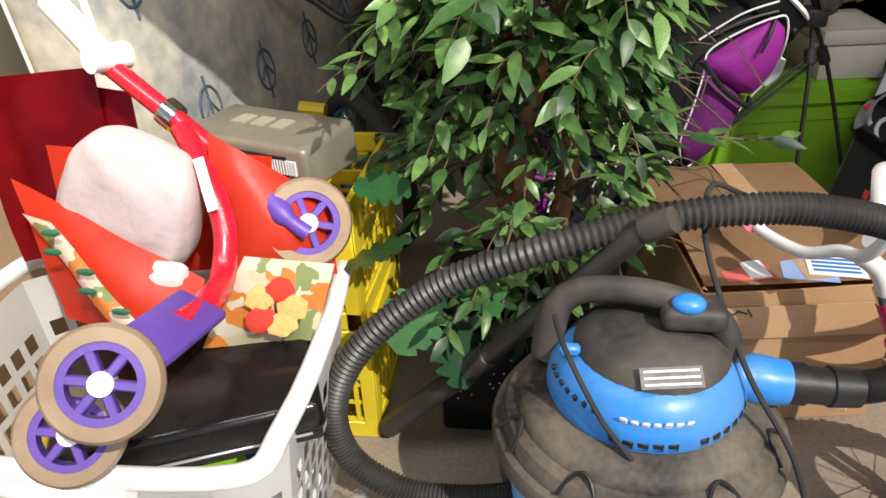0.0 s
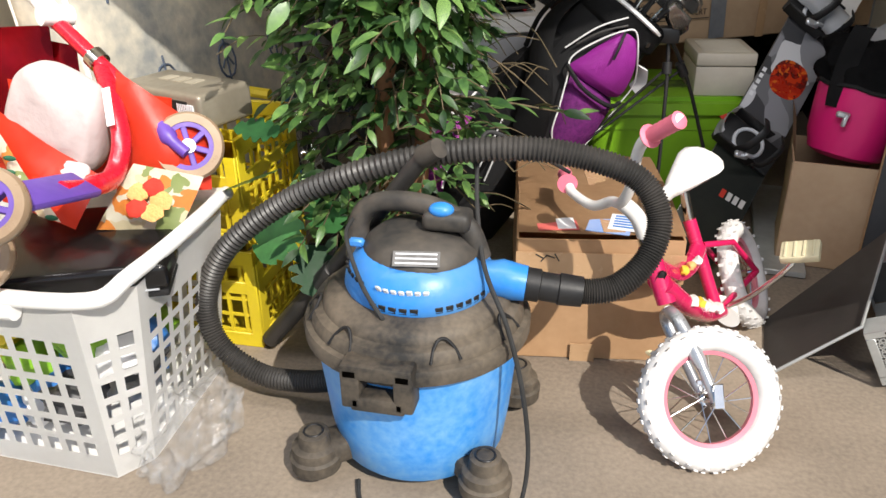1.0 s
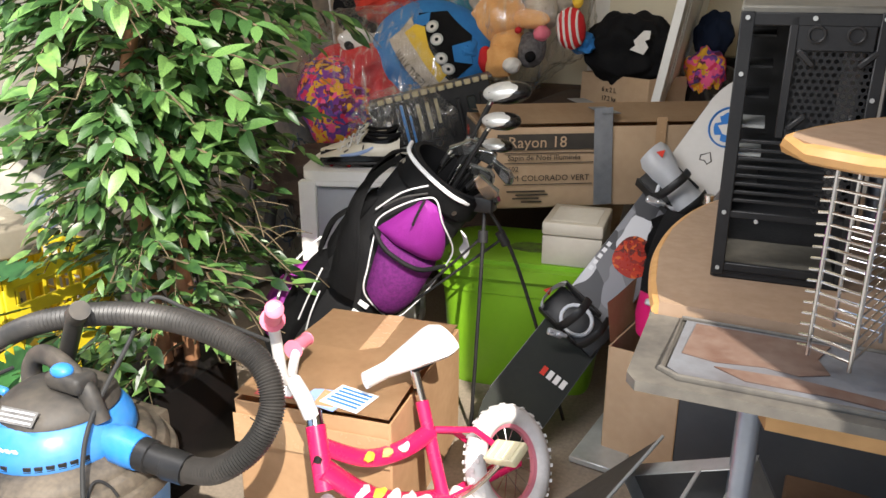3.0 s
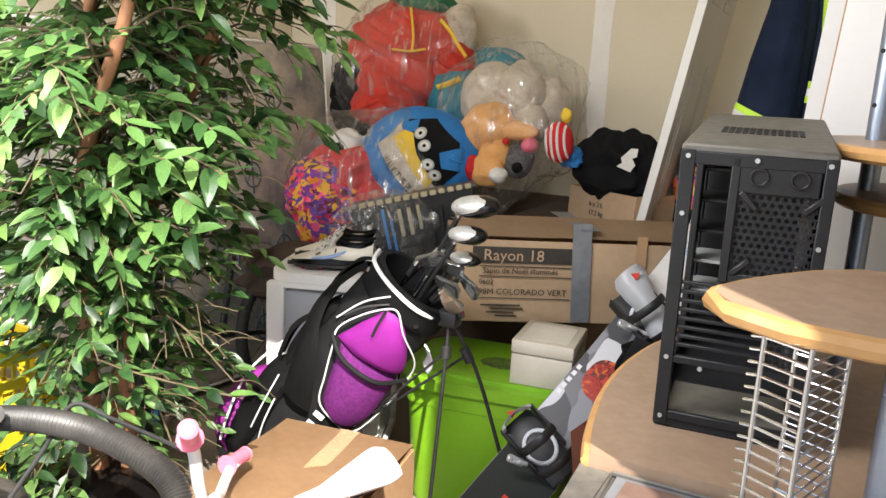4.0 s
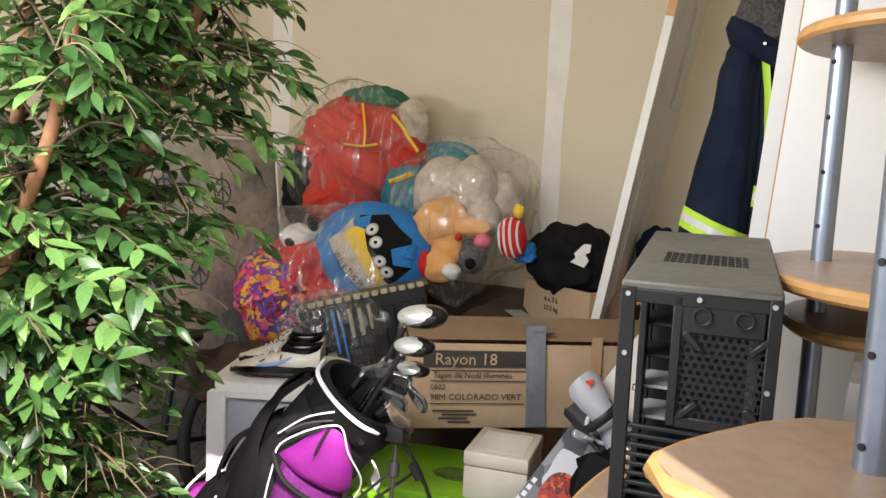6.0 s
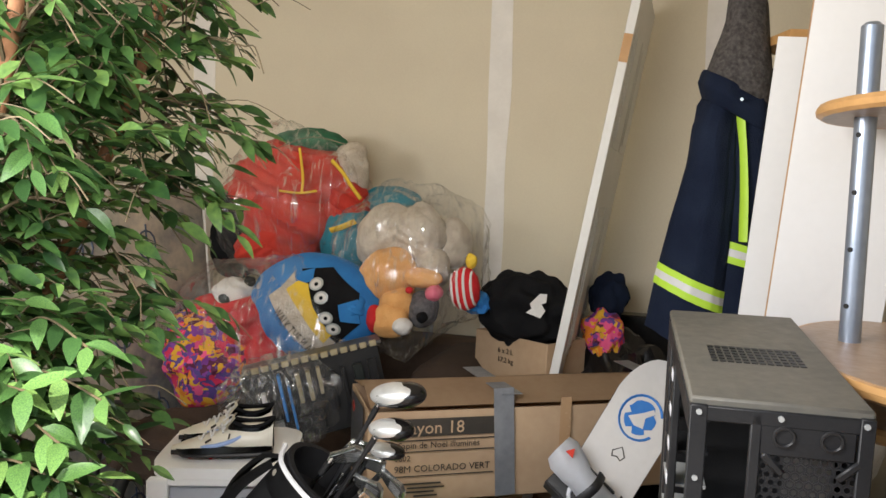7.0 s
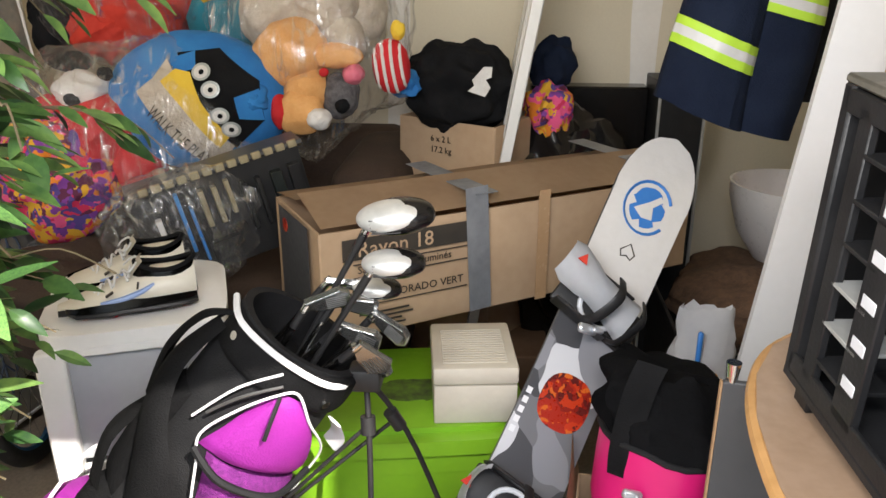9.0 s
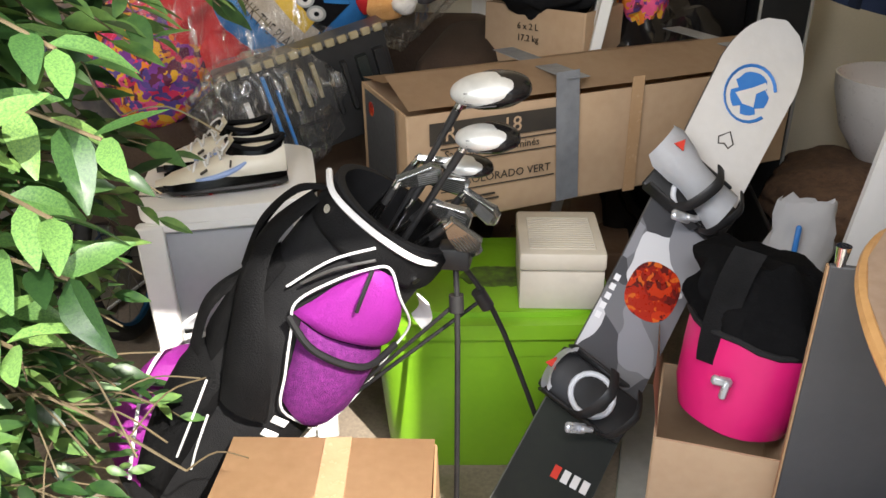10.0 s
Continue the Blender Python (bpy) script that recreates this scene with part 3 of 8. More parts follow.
for i in range(4):
    bm = B()
    box(bm, (0.15 + 0.02 * (i % 2), 0.06 - 0.012 * i, 0.0005), (0.13 - 0.02 * i, 0.005, 0.001), front)
    part("print_line", bm, INK, lb, world=False)
bm = B()
box(bm, (0.415, 0.15, 0.002), (0.062, 0.325, 0.002), front @ pose(0, 0, 0, 0, 0, 3))
box(bm, (0.415 - 0.56, 0.0, 0.316), (0.062, 0.36, 0.002), pose(0, 0, 0, 0, 0, 3))
part("duct_tape", bm, DUCT, lb, "creased grey duct tape", world=False)
bm = B()
box(bm, (0.98 - 0.56, 0.02, 0.318), (0.06, 0.36, 0.002))
part("duct_tape", bm, DUCT, lb, world=False)
bm = B()
box(bm, (0.60, 0.15, 0.001), (0.035, 0.30, 0.001), front)
part("tape", bm, TAPE, lb, world=False)
bm = B()
box(bm, (0.80, 0.055, 0.001), (0.06, 0.10, 0.001), front)
part("sticker", bm, PAPER, lb, "small white printed sticker", world=False)
end = Matrix.Translation((-0.568, 0, 0)) @ pose(0, 0, 0, 90, 0, -90)
bm = B()
box(bm, (0.0, 0.15, 0), (0.22, 0.24, 0.001), end)
panel = part("end_print", bm, BOARD_GREY, lb, "dark printed end panel", world=False)
bm = B()
plate(bm, oval(-0.06, 0.23, 0.018, 0.018, 16), 0, 0.002, end)
part("round_sticker", bm, FLAME, panel, "orange round sticker", world=False)

# open box with a hoodie, box under the pink bag
c6 = carton("cardboard_box", pose(0.985, 3.325, 0.47, 0, 0, -31), 0.37, 0.22, 0.44, CARD_PALE, "tall open brown cardboard box stuffed with clothes", (None, None, None, None))
part("lettering", text_mesh("6 x 2 L", 0.028, pose(-0.05, -0.1185, 0.37, 90, 0, 0)), INK, c6, "small black printed lettering", world=False)
part("lettering", text_mesh("17.2 kg", 0.028, pose(-0.05, -0.1185, 0.335, 90, 0, 0)), INK, c6, world=False)
carton("cardboard_box", pose(0.985, 3.325, 0.0, 0, 0, -31), 0.37, 0.24, 0.468, CARD_PALE, "closed brown cardboard box under another box", (0, 0, None, None))
carton("cardboard_box", pose(1.40, 2.10, 0, 0, 0, -8), 0.24, 0.26, 0.33, CARD_PALE, "open brown cardboard box holding a pink bag", (None, None, 98, None))


# ---- bags of soft things on the couch ----
bm = B()
box(bm, (0.15, 3.33, 0.22), (1.25, 0.72, 0.44), bevel=0.05, seg=3)
ct = thing("couch", (0.15, 3.3, 0), "brown suede couch buried under bags", "couch")
part("seat", bm, COUCH, ct)
bm = B()
box(bm, (0.15, 3.64, 0.50), (1.25, 0.2, 0.62), bevel=0.07, seg=3)
part("backrest", bm, COUCH, ct)
bm = B()
box(bm, (0.70, 3.36, 0.44), (0.24, 0.66, 0.72), bevel=0.08, seg=3)
part("armrest", bm, COUCH, ct)
bm = B()
blob(bm, (-0.12, 2.76, 0.47), (0.30, 0.22, 0.14), sub=4, rough=0.2, freq=2.5, seed=3)
solo("brown_blanket", bm, COUCH, "bunched brown blanket hanging over the couch", "blanket")


def wrap(ob, c, s, seed, rough=0.07, m=None):
    """The clear film round a bag's contents, with a gathered knot."""
    bm = B()
    blob(bm, c, s, m, sub=5, rough=rough, freq=1.7, seed=seed)
    for v in bm.verts:
        d = (v.co - Vector(c)).normalized()
        v.co += d * 0.012 * abs(noise.noise(d * 7 + V(seed, 1, 2))) * 2 + d * 0.006 * noise.noise(d * 19 + V(seed, 4, 2))
    q = part("clear_film", bm, CLEAR, ob, "clear crinkled plastic film")
    q.visible_shadow = False
    return q


def soft_lump(name, material, label, c, r, parent, seed, fold):
    """A soft body with shallow folds, or with the dents of stuffing."""
    bm = B()
    blob(bm, c, r, sub=5 if r[0] > 0.08 else 4, rough=0.07, freq=1.4, seed=seed)
    for v in bm.verts:
        d = (v.co - Vector(c)).normalized()
        slant = d.x * 0.8 + d.z * (1.6 if seed % 2 else -1.1)
        v.co += d * min(r) * fold * (0.45 - abs(noise.noise(V(slant * 2.1 + seed, d.y * 1.1, d.x * 0.7)))) * 1.2
    return part(name, bm, material, parent, label)


# red bag
rb = thing("clear_bag", (0.0, 3.35, 0.9), "clear plastic bag stuffed with red clothes", "plastic bag", "clear bags of soft things")
for i, (nm, mt, lab, c, r) in enumerate((
    ("red_cloth", RED_CLOTH, "orange-red cloth", (-0.088, 3.360, 1.267), (0.202, 0.150, 0.173)),
    ("red_cloth", RED_CLOTH, "", (-0.155, 3.300, 1.174), (0.123, 0.100, 0.103)),
    ("red_cloth", RED_CLOTH, "", (-0.072, 3.380, 1.489), (0.247, 0.150, 0.143)),
    ("red_cloth", RED_CLOTH, "", (-0.250, 3.360, 1.387), (0.121, 0.110, 0.101)),
    ("green_cloth", GREEN_CLOTH, "dark green cloth", (-0.021, 3.420, 1.632), (0.164, 0.100, 0.055)),
    ("black_cloth", BLACK_CLOTH, "black cloth", (-0.374, 3.420, 1.193), (0.094, 0.130, 0.162)),
    ("black_cloth", BLACK_CLOTH, "", (-0.310, 3.330, 1.285), (0.085, 0.100, 0.150)),
    ("pale_cloth", CREAM_PLUSH, "cream cloth", (0.187, 3.400, 1.521), (0.072, 0.070, 0.110)),
    ("red_cloth", RED_CLOTH, "", (0.191, 3.360, 1.367), (0.090, 0.090, 0.090)),
)):
    soft_lump(nm, mt, lab, c, r, rb, 1 + i, 0.26)
for pts, w in (([(0.046, 3.205, 1.595), (0.057, 3.205, 1.532), (0.064, 3.205, 1.469), (0.060, 3.205, 1.420)], 0.010), ([(0.174, 3.240, 1.548), (0.220, 3.240, 1.504), (0.261, 3.240, 1.449), (0.302, 3.240, 1.401)], 0.014), ([(0.184, 3.220, 1.270), (0.233, 3.220, 1.286), (0.289, 3.220, 1.311)], 0.014), ([(-0.037, 3.200, 1.421), (0.053, 3.200, 1.415), (0.128, 3.200, 1.426)], 0.006)):
    bm = B()
    ring_sweep(bm, smooth_path(pts), w, 8, flat=0.5)
    part("yellow_trim", bm, YELLOW_CLOTH, rb)
wrap(rb, (-0.063, 3.380, 1.357), (0.341, 0.210, 0.326), 1.5, 0.12)

# plush bag
pg = thing("clear_bag", (0.5, 3.25, 0.8), "clear plastic bag full of soft plush toys", "plastic bag", "clear bags of soft things")
for i, (nm, mt, lab, c, r) in enumerate((
    ("teal_cloth", TEAL_CLOTH, "teal cloth", (0.221, 3.360, 1.227), (0.137, 0.130, 0.137)),
    ("teal_cloth", TEAL_CLOTH, "", (0.361, 3.440, 1.389), (0.124, 0.100, 0.062)),
    ("cream_plush", CREAM_PLUSH, "cream plush body", (0.428, 3.280, 1.230), (0.140, 0.140, 0.149)),
    ("cream_plush", CREAM_PLUSH, "", (0.553, 3.240, 1.272), (0.101, 0.110, 0.114)),
    ("cream_plush", CREAM_PLUSH, "", (0.617, 3.220, 1.145), (0.065, 0.090, 0.083)),
    ("cream_plush", CREAM_PLUSH, "", (0.657, 3.340, 1.239), (0.076, 0.100, 0.099)),
    ("orange_plush", ORANGE_PLUSH, "orange plush head", (0.478, 3.120, 1.117), (0.107, 0.100, 0.099)),
    ("orange_plush", ORANGE_PLUSH, "", (0.617, 3.090, 1.120), (0.079, 0.040, 0.035)),
    ("orange_plush", ORANGE_PLUSH, "", (0.528, 3.100, 1.022), (0.072, 0.080, 0.076)),
    ("orange_plush", ORANGE_PLUSH, "orange plush muzzle", (0.515, 3.050, 0.962), (0.071, 0.060, 0.063)),
    ("white_plush", WHITE_PLUSH, "white plush snout", (0.580, 3.010, 0.949), (0.037, 0.040, 0.029)),
    ("red_patch", RED_BRIGHT, "red plush patch", (0.460, 3.030, 0.965), (0.027, 0.040, 0.050)),
    ("red_dot", RED_BRIGHT, "", (0.598, 3.020, 1.081), (0.014, 0.012, 0.012)),
    ("grey_plush", FLEECE, "grey plush", (0.625, 3.100, 1.002), (0.055, 0.060, 0.067)),
    ("black_spot", BLACK_CLOTH, "", (0.642, 3.045, 0.982), (0.021, 0.020, 0.021)),
    ("pink_plush", PINK_RUBBER, "small pink plush", (0.670, 3.090, 1.070), (0.031, 0.040, 0.031)),
    ("yellow_flower", YELLOW_CLOTH, "small yellow flower", (0.799, 3.120, 1.192), (0.021, 0.020, 0.027)),
)):
    soft_lump(nm, mt, lab, c, r, pg, 40 + i, 0.10)
bc = V(0.778, 3.120, 1.088)
bm = B()
lathe(bm, [(0.005, -0.080), (0.032, -0.070), (0.052, -0.040), (0.057, 0), (0.052, 0.040), (0.032, 0.070), (0.005, 0.080)], Matrix.Translation(bc) @ pose(0, 0, 0, 0, -8, 0), 24)
ball = part("striped_ball", bm, RED_BRIGHT, pg, "red and white striped plush ball")
for k in range(4):
    bm = B()
    x = -0.038 + 0.0245 * k
    rr = math.sqrt(0.0575 ** 2 - x * x)
    pts = [bc + pose(0, 0, 0, 0, -8, 0) @ V(x, -rr * math.cos(radians(a)) * 1.0, 1.36 * rr * math.sin(radians(a))) for a in range(-75, 76, 10)]
    ring_sweep(bm, pts, 0.0055, 6)
    part("white_stripe", bm, WHITE_PLUSH, ball)
wrap(pg, (0.503, 3.260, 1.146), (0.316, 0.230, 0.312), 4.4, 0.13)

# printed blanket bag
mb = thing("clear_bag", (0.0, 3.05, 0.5), "clear plastic bag of printed blankets and red cloth", "plastic bag", "clear bags of soft things")
for i, (nm, mt, lab, c, r) in enumerate((
    ("printed_cloth", CONFETTI, "pink, orange and purple printed cloth", (-0.196, 2.970, 0.768), (0.167, 0.160, 0.176)),
    ("printed_cloth", CONFETTI, "", (-0.302, 3.020, 0.833), (0.100, 0.110, 0.105)),
    ("red_cloth", RED_BRIGHT, "scarlet cloth", (-0.084, 3.020, 0.897), (0.128, 0.120, 0.110)),
    ("red_cloth", RED_BRIGHT, "", (0.029, 3.000, 0.800), (0.072, 0.090, 0.081)),
    ("red_cloth", RED_BRIGHT, "", (-0.266, 3.080, 0.934), (0.086, 0.080, 0.057)),
    ("white_plush", WHITE_PLUSH, "white plush with black spots", (-0.127, 3.020, 1.020), (0.078, 0.070, 0.055)),
    ("black_spot", BLACK_CLOTH, "", (-0.125, 2.955, 1.006), (0.025, 0.015, 0.020)),
    ("black_spot", BLACK_CLOTH, "", (-0.022, 2.965, 1.077), (0.022, 0.015, 0.018)),
    ("dark_cloth", NAVY, "dark blue cloth", (0.341, 3.060, 0.927), (0.069, 0.090, 0.099)),
    ("blue_cloth", BLUE_CLOTH, "bright blue cloth", (0.395, 3.000, 1.004), (0.042, 0.050, 0.046)),
)):
    soft_lump(nm, mt, lab, c, r, mb, 70 + i, 0.24)
BC, BR = (0.205, 3.075, 0.985), (0.27, 0.165, 0.205)
bm = B()
blob(bm, BC, BR, sub=5, rough=0.03, freq=1.4, seed=24)
bl = part("blue_blanket", bm, BLUE_CLOTH, mb, "folded bright blue printed blanket")


def drape(bm, lift):
    """Lay a flat patch, drawn in x and z, onto the front of the blanket."""
    for v in bm.verts:
        q = max(0.05, 1 - ((v.co.x - BC[0]) / BR[0]) ** 2 - ((v.co.z - BC[2]) / BR[2]) ** 2)
        v.co.y = BC[1] - BR[1] * math.sqrt(q) * 1.05 - 0.006 - lift
    return bm


def print_patch(name, pts, mt, lift, label=""):
    bm = B()
    f = bm.faces.new([bm.verts.new((x, 0, z)) for x, z in pts])
    bmesh.ops.triangulate(bm, faces=[f])
    for _ in range(3):
        bmesh.ops.subdivide_edges(bm, edges=list(bm.edges), cuts=1, use_grid_fill=True)
    drape(bm, lift)
    return part(name, bm, mt, bl, label)


print_patch("dark_print", [(0.20, 1.14), (0.31, 1.15), (0.42, 1.06), (0.43, 0.95), (0.345, 0.87), (0.26, 1.03)], BLACK_CLOTH, 0.0, "black printed field")
print_patch("blue_print", [(0.36, 1.02), (0.42, 1.04), (0.43, 0.95), (0.37, 0.96)], BLUE_CLOTH, 0.002)
print_patch("blue_print", [(0.20, 1.13), (0.25, 1.145), (0.26, 1.10), (0.22, 1.09)], BLUE_CLOTH, 0.002)
print_patch("banner_print", [(0.086, 1.036), (0.14, 1.075), (0.176, 1.125), (0.198, 1.094), (0.227, 1.008), (0.345, 0.88), (0.313, 0.837), (0.255, 0.815), (0.165, 0.926)], CREAM_PLUSH, 0.004, "cream banner print")
print_patch("yellow_print", [(0.163, 1.067), (0.205, 1.10), (0.247, 1.091), (0.276, 1.011), (0.339, 0.909), (0.305, 0.875), (0.225, 0.995)], YELLOW_CLOTH, 0.007, "yellow printed shapes")
for x, z in ((0.277, 1.092), (0.303, 1.045), (0.324, 0.973), (0.348, 0.932)):
    print_patch("round_print", oval(x, z, 0.025, 0.023, 16), STEEL, 0.010, "round printed spot")
    print_patch("round_print", oval(x, z, 0.019, 0.017, 14), WHITE_PLUSH, 0.012)
    print_patch("round_print", oval(x + 0.002, z, 0.007, 0.007, 10), BLACK_CLOTH, 0.014)
bm = text_mesh("WALK THE PLANK", 0.064, pose(0.112, 2.8, 0.975, 90, 49, 0), squeeze=0.43)
drape(bm, 0.010)
part("lettering", bm, INK, bl, "dark printed lettering")
wrap(mb, (0.018, 3.050, 0.872), (0.408, 0.230, 0.290), 7.7, 0.10)
bm = B()
blob(bm, (-0.25, 2.92, 0.50), (0.16, 0.10, 0.06), sub=4, rough=0.3, freq=3, seed=40)
q = solo("plastic_bag_end", bm, CLEAR, "loose crumpled end of clear plastic bag", "plastic bag")
q.visible_shadow = False

# hoodie in the box, dark sack beyond the door
hd = thing("black_hoodie", (0.98, 3.27, 0.8), "crumpled black hoodie with a white print", "hoodie")
bm = B()
blob(bm, (0.97, 3.30, 1.00), (0.17, 0.13, 0.145), pose(0, 0, 0), sub=5, rough=0.13, freq=2.4, seed=31)
for v in bm.verts:
    v.co += V(0.3, -1, 0.3) * 0.02 * noise.noise(v.co * 9)
part("cloth", bm, BLACK_CLOTH, hd)
PH = axes((1.045, 3.155, 1.04), (1, 0.2, -0.25), (0.25, 0.1, 1))
bm = B()
plate(bm, [(-0.03, 0.0), (-0.005, 0.045), (0.02, 0.05), (0.025, 0.02), (0.01, 0.01), (0.03, -0.01), (0.02, -0.04), (-0.035, -0.035), (-0.02, -0.015)], 0, 0.003, PH)
part("print", bm, WHITE_PLUSH, hd, "white printed emblem")
bm = B()
blob(bm, (0.81, 3.19, 1.03), (0.045, 0.04, 0.045), sub=3, rough=0.25, seed=33)
part("blue_cuff", bm, BLUE_CLOTH, hd, "bright blue cuff")
bs = thing("black_sack", (1.4, 3.45, 0), "open black bin bag with clothes on top", "bin bag")
bm = B()
blob(bm, (1.33, 3.42, 0.45), (0.24, 0.22, 0.45), sub=5, rough=0.14, freq=2.6, seed=36)
part("sack", bm, GLOSS_BLACK, bs)
bm = B()
blob(bm, (1.26, 3.38, 0.92), (0.075, 0.08, 0.09), sub=4, rough=0.2, seed=37)
part("clothes", bm, CONFETTI, bs, "pink and dark crumpled clothes")
bm = B()
blob(bm, (1.27, 3.44, 1.06), (0.07, 0.07, 0.09), sub=4, rough=0.2, seed=38)
part("clothes", bm, NAVY, bs)
bm = B()
box(bm, (1.42, 3.70, 0.48), (0.42, 0.10, 0.96), pose(0, 0, 0), bevel=0.006)
solo("black_case", bm, GLOSS_BLACK, "tall black case standing against the back wall", "case")

# ---- bare mainboard chassis in a clear bag ----
CH = axes((0.20, 2.72, 0.585), (0.40, 0.22, 0.11), (-0.02, -0.01, 1))
pcx = thing("computer_chassis", CH, "open computer chassis with expansion cards in clear plastic", "computer case")
bm = B()
box(bm, (0.20, 0.11, 0.09), (0.46, 0.26, 0.012), bevel=0.002)
part("mainboard_tray", bm, BLACK_PLASTIC, pcx, world=False)
bm = B()
box(bm, (0.21, 0.245, 0.04), (0.47, 0.012, 0.11), bevel=0.002)
part("rail", bm, DARK_STEEL, pcx, world=False)
for i in range(13):
    bm = B()
    box(bm, (0.02 + 0.033 * i, 0.247, 0.10), (0.024, 0.02, 0.012), bevel=0.002)
    part("bracket", bm, GOLD_EDGE, pcx, world=False)
for i, (x, y, w, h, mt) in enumerate(((0.03, 0.12, 0.014, 0.10, WHITE_PLASTIC), (0.09, 0.14, 0.01, 0.16, BRIGHT_BLUE), (0.115, 0.10, 0.008, 0.15, BRIGHT_BLUE), (0.15, 0.16, 0.014, 0.10, GOLD_EDGE), (0.185, 0.16, 0.014, 0.10, GOLD_EDGE),
                                      (0.22, 0.17, 0.012, 0.09, GOLD_EDGE), (0.26, 0.13, 0.012, 0.13, BLACK_PLASTIC), (0.30, 0.13, 0.012, 0.13, BLACK_PLASTIC), (0.35, 0.16, 0.03, 0.07, CIRCUIT), (0.06, 0.05, 0.03, 0.03, STEEL), (0.40, 0.13, 0.03, 0.14, BLACK_PLASTIC), (0.17, 0.04, 0.08, 0.05, BLACK_PLASTIC))):
    bm = B()
    box(bm, (x, y, 0.112), (w, h, 0.03), bevel=0.0015)
    part("expansion_card", bm, mt, pcx, world=False)
bm = B()
blob(bm, (0.08, 0.12, 0.10), (0.20, 0.17, 0.09), sub=4, rough=0.12, freq=2, seed=50)
q = part("clear_film", bm, CLEAR, pcx, world=False)
q.visible_shadow = False


# ---- leaning door ----
DM = axes((0.985, 3.10, 0.0), (0, 1, 0), (0.169, -0.02, 1))
dr = thing("white_door", DM, "white six-panel interior door leaning on edge", "door")
bm = B()
box(bm, (0.32, 1.21, 0.0), (0.64, 2.02, 0.032), bevel=0.002)
part("door_leaf", bm, DOOR_WHITE, dr, world=False)
for zc, hh in ((0.5, 0.5), (1.15, 0.55), (1.85, 0.42)):
    for yc in (0.18, 0.46):
        for sgn in (1, -1):
            bm = B()
            box(bm, (yc, zc, sgn * 0.0175), (0.20, hh, 0.004), bevel=0.0018)
            pan = part("panel", bm, DOOR_WHITE, dr, world=False)
            bm = B()
            box(bm, (yc, zc, sgn * 0.0215), (0.15, hh - 0.06, 0.004), bevel=0.0018)
            part("raised_field", bm, DOOR_WHITE, pan, world=False)
bm = B()
box(bm, (-0.0015, 1.97, 0), (0.003, 0.095, 0.030))
part("hinge_mortise", bm, EDGE_WOOD, dr, "bare wood hinge mortise", world=False)
bm = B()
box(bm, (1.08, 3.42, 0.085), (0.4, 0.7, 0.17), bevel=0.006)
solo("low_crate", bm, CARD_DARK, "low dark box under the leaning door", "box")

WORN_LABEL = mat("worn_label", (0.17, 0.165, 0.16), (0.10, 0.097, 0.094), 30, 0.6)

# ---- wet and dry vacuum ----
def at(x, y, z):
    return Matrix.Translation((x, y, z))


vc = thing("shop_vacuum", (0.40, 0.98, 0), "dusty blue and black wet and dry shop vacuum", "vacuum cleaner")
vm = at(0.40, 0.98, 0)
bm = B()
lathe(bm, [(0.05, 0.03), (0.162, 0.03), (0.175, 0.045), (0.186, 0.12), (0.203, 0.30), (0.204, 0.34)], vm, 48)
part("tank", bm, BLUE_PLASTIC, vc, "scuffed bright blue tank")
bm = B()
lathe(bm, [(0.198, 0.292), (0.214, 0.295), (0.222, 0.301), (0.223, 0.322), (0.219, 0.330), (0.209, 0.333), (0.207, 0.346), (0.200, 0.357), (0.184, 0.362), (0.181, 0.372), (0.172, 0.380), (0.155, 0.386), (0.135, 0.392)], vm, 48)
part("lid", bm, DUSTY_BLACK, vc, "black lid coated in brown dust")
# latches front and back, moulded half-rings on the lid
for k, (x, y, a) in enumerate(((0.385, 0.772, 0), (0.40, 1.19, 180))):
    bm = B()
    mm = at(x, y - 0.006, 0.298) @ pose(0, 0, 0, 0, 0, a)
    for c, s in (((-0.048, 0, 0), (0.036, 0.05, 0.085)), ((0.048, 0, 0), (0.036, 0.05, 0.085)), ((0, 0, 0.033), (0.13, 0.05, 0.03)), ((0, 0, -0.033), (0.10, 0.05, 0.03))):
        box(bm, c, s, mm, bevel=0.006, seg=2)
    part("latch", bm, DUSTY_BLACK, vc)
for k, ang in enumerate((-118, -62, -20, -160)):
    bm = B()
    pts = []
    for i in range(13):
        u = i / 12
        th = radians(ang + (u - 0.5) * 15)
        zz = 0.340 + 0.034 * math.sin(math.pi * u) ** 0.6
        rr = 0.211 - 0.026 * math.sin(math.pi * u) ** 0.6
        pts.append((0.40 + rr * math.cos(th), 0.98 + rr * math.sin(th), zz))
    ring_sweep(bm, pts, 0.003, 8)
    part("moulded_rib", bm, BLACK_PLASTIC, vc)
# motor housing
bm = B()
lathe(bm, [(0.10, 0.382), (0.140, 0.386), (0.145, 0.400), (0.140, 0.424), (0.124, 0.450), (0.104, 0.468), (0.05, 0.474)], at(0.405, 0.985, 0), 44)
mo = part("motor_housing", bm, BRIGHT_BLUE, vc, "glossy blue housing dulled by dust")
for k in range(11):
    a = radians(-112 + 8.0 * k + (10 if k > 4 else 0))
    bm = B()
    box(bm, (0, 0, 0), (0.015, 0.006, 0.012), at(0.405 + 0.1415 * math.cos(a), 0.985 + 0.1415 * math.sin(a), 0.403) @ pose(0, 0, 0, 0, 0, math.degrees(a) + 90), bevel=0.001)
    part("vent_slot", bm, BLACK_PLASTIC, mo)
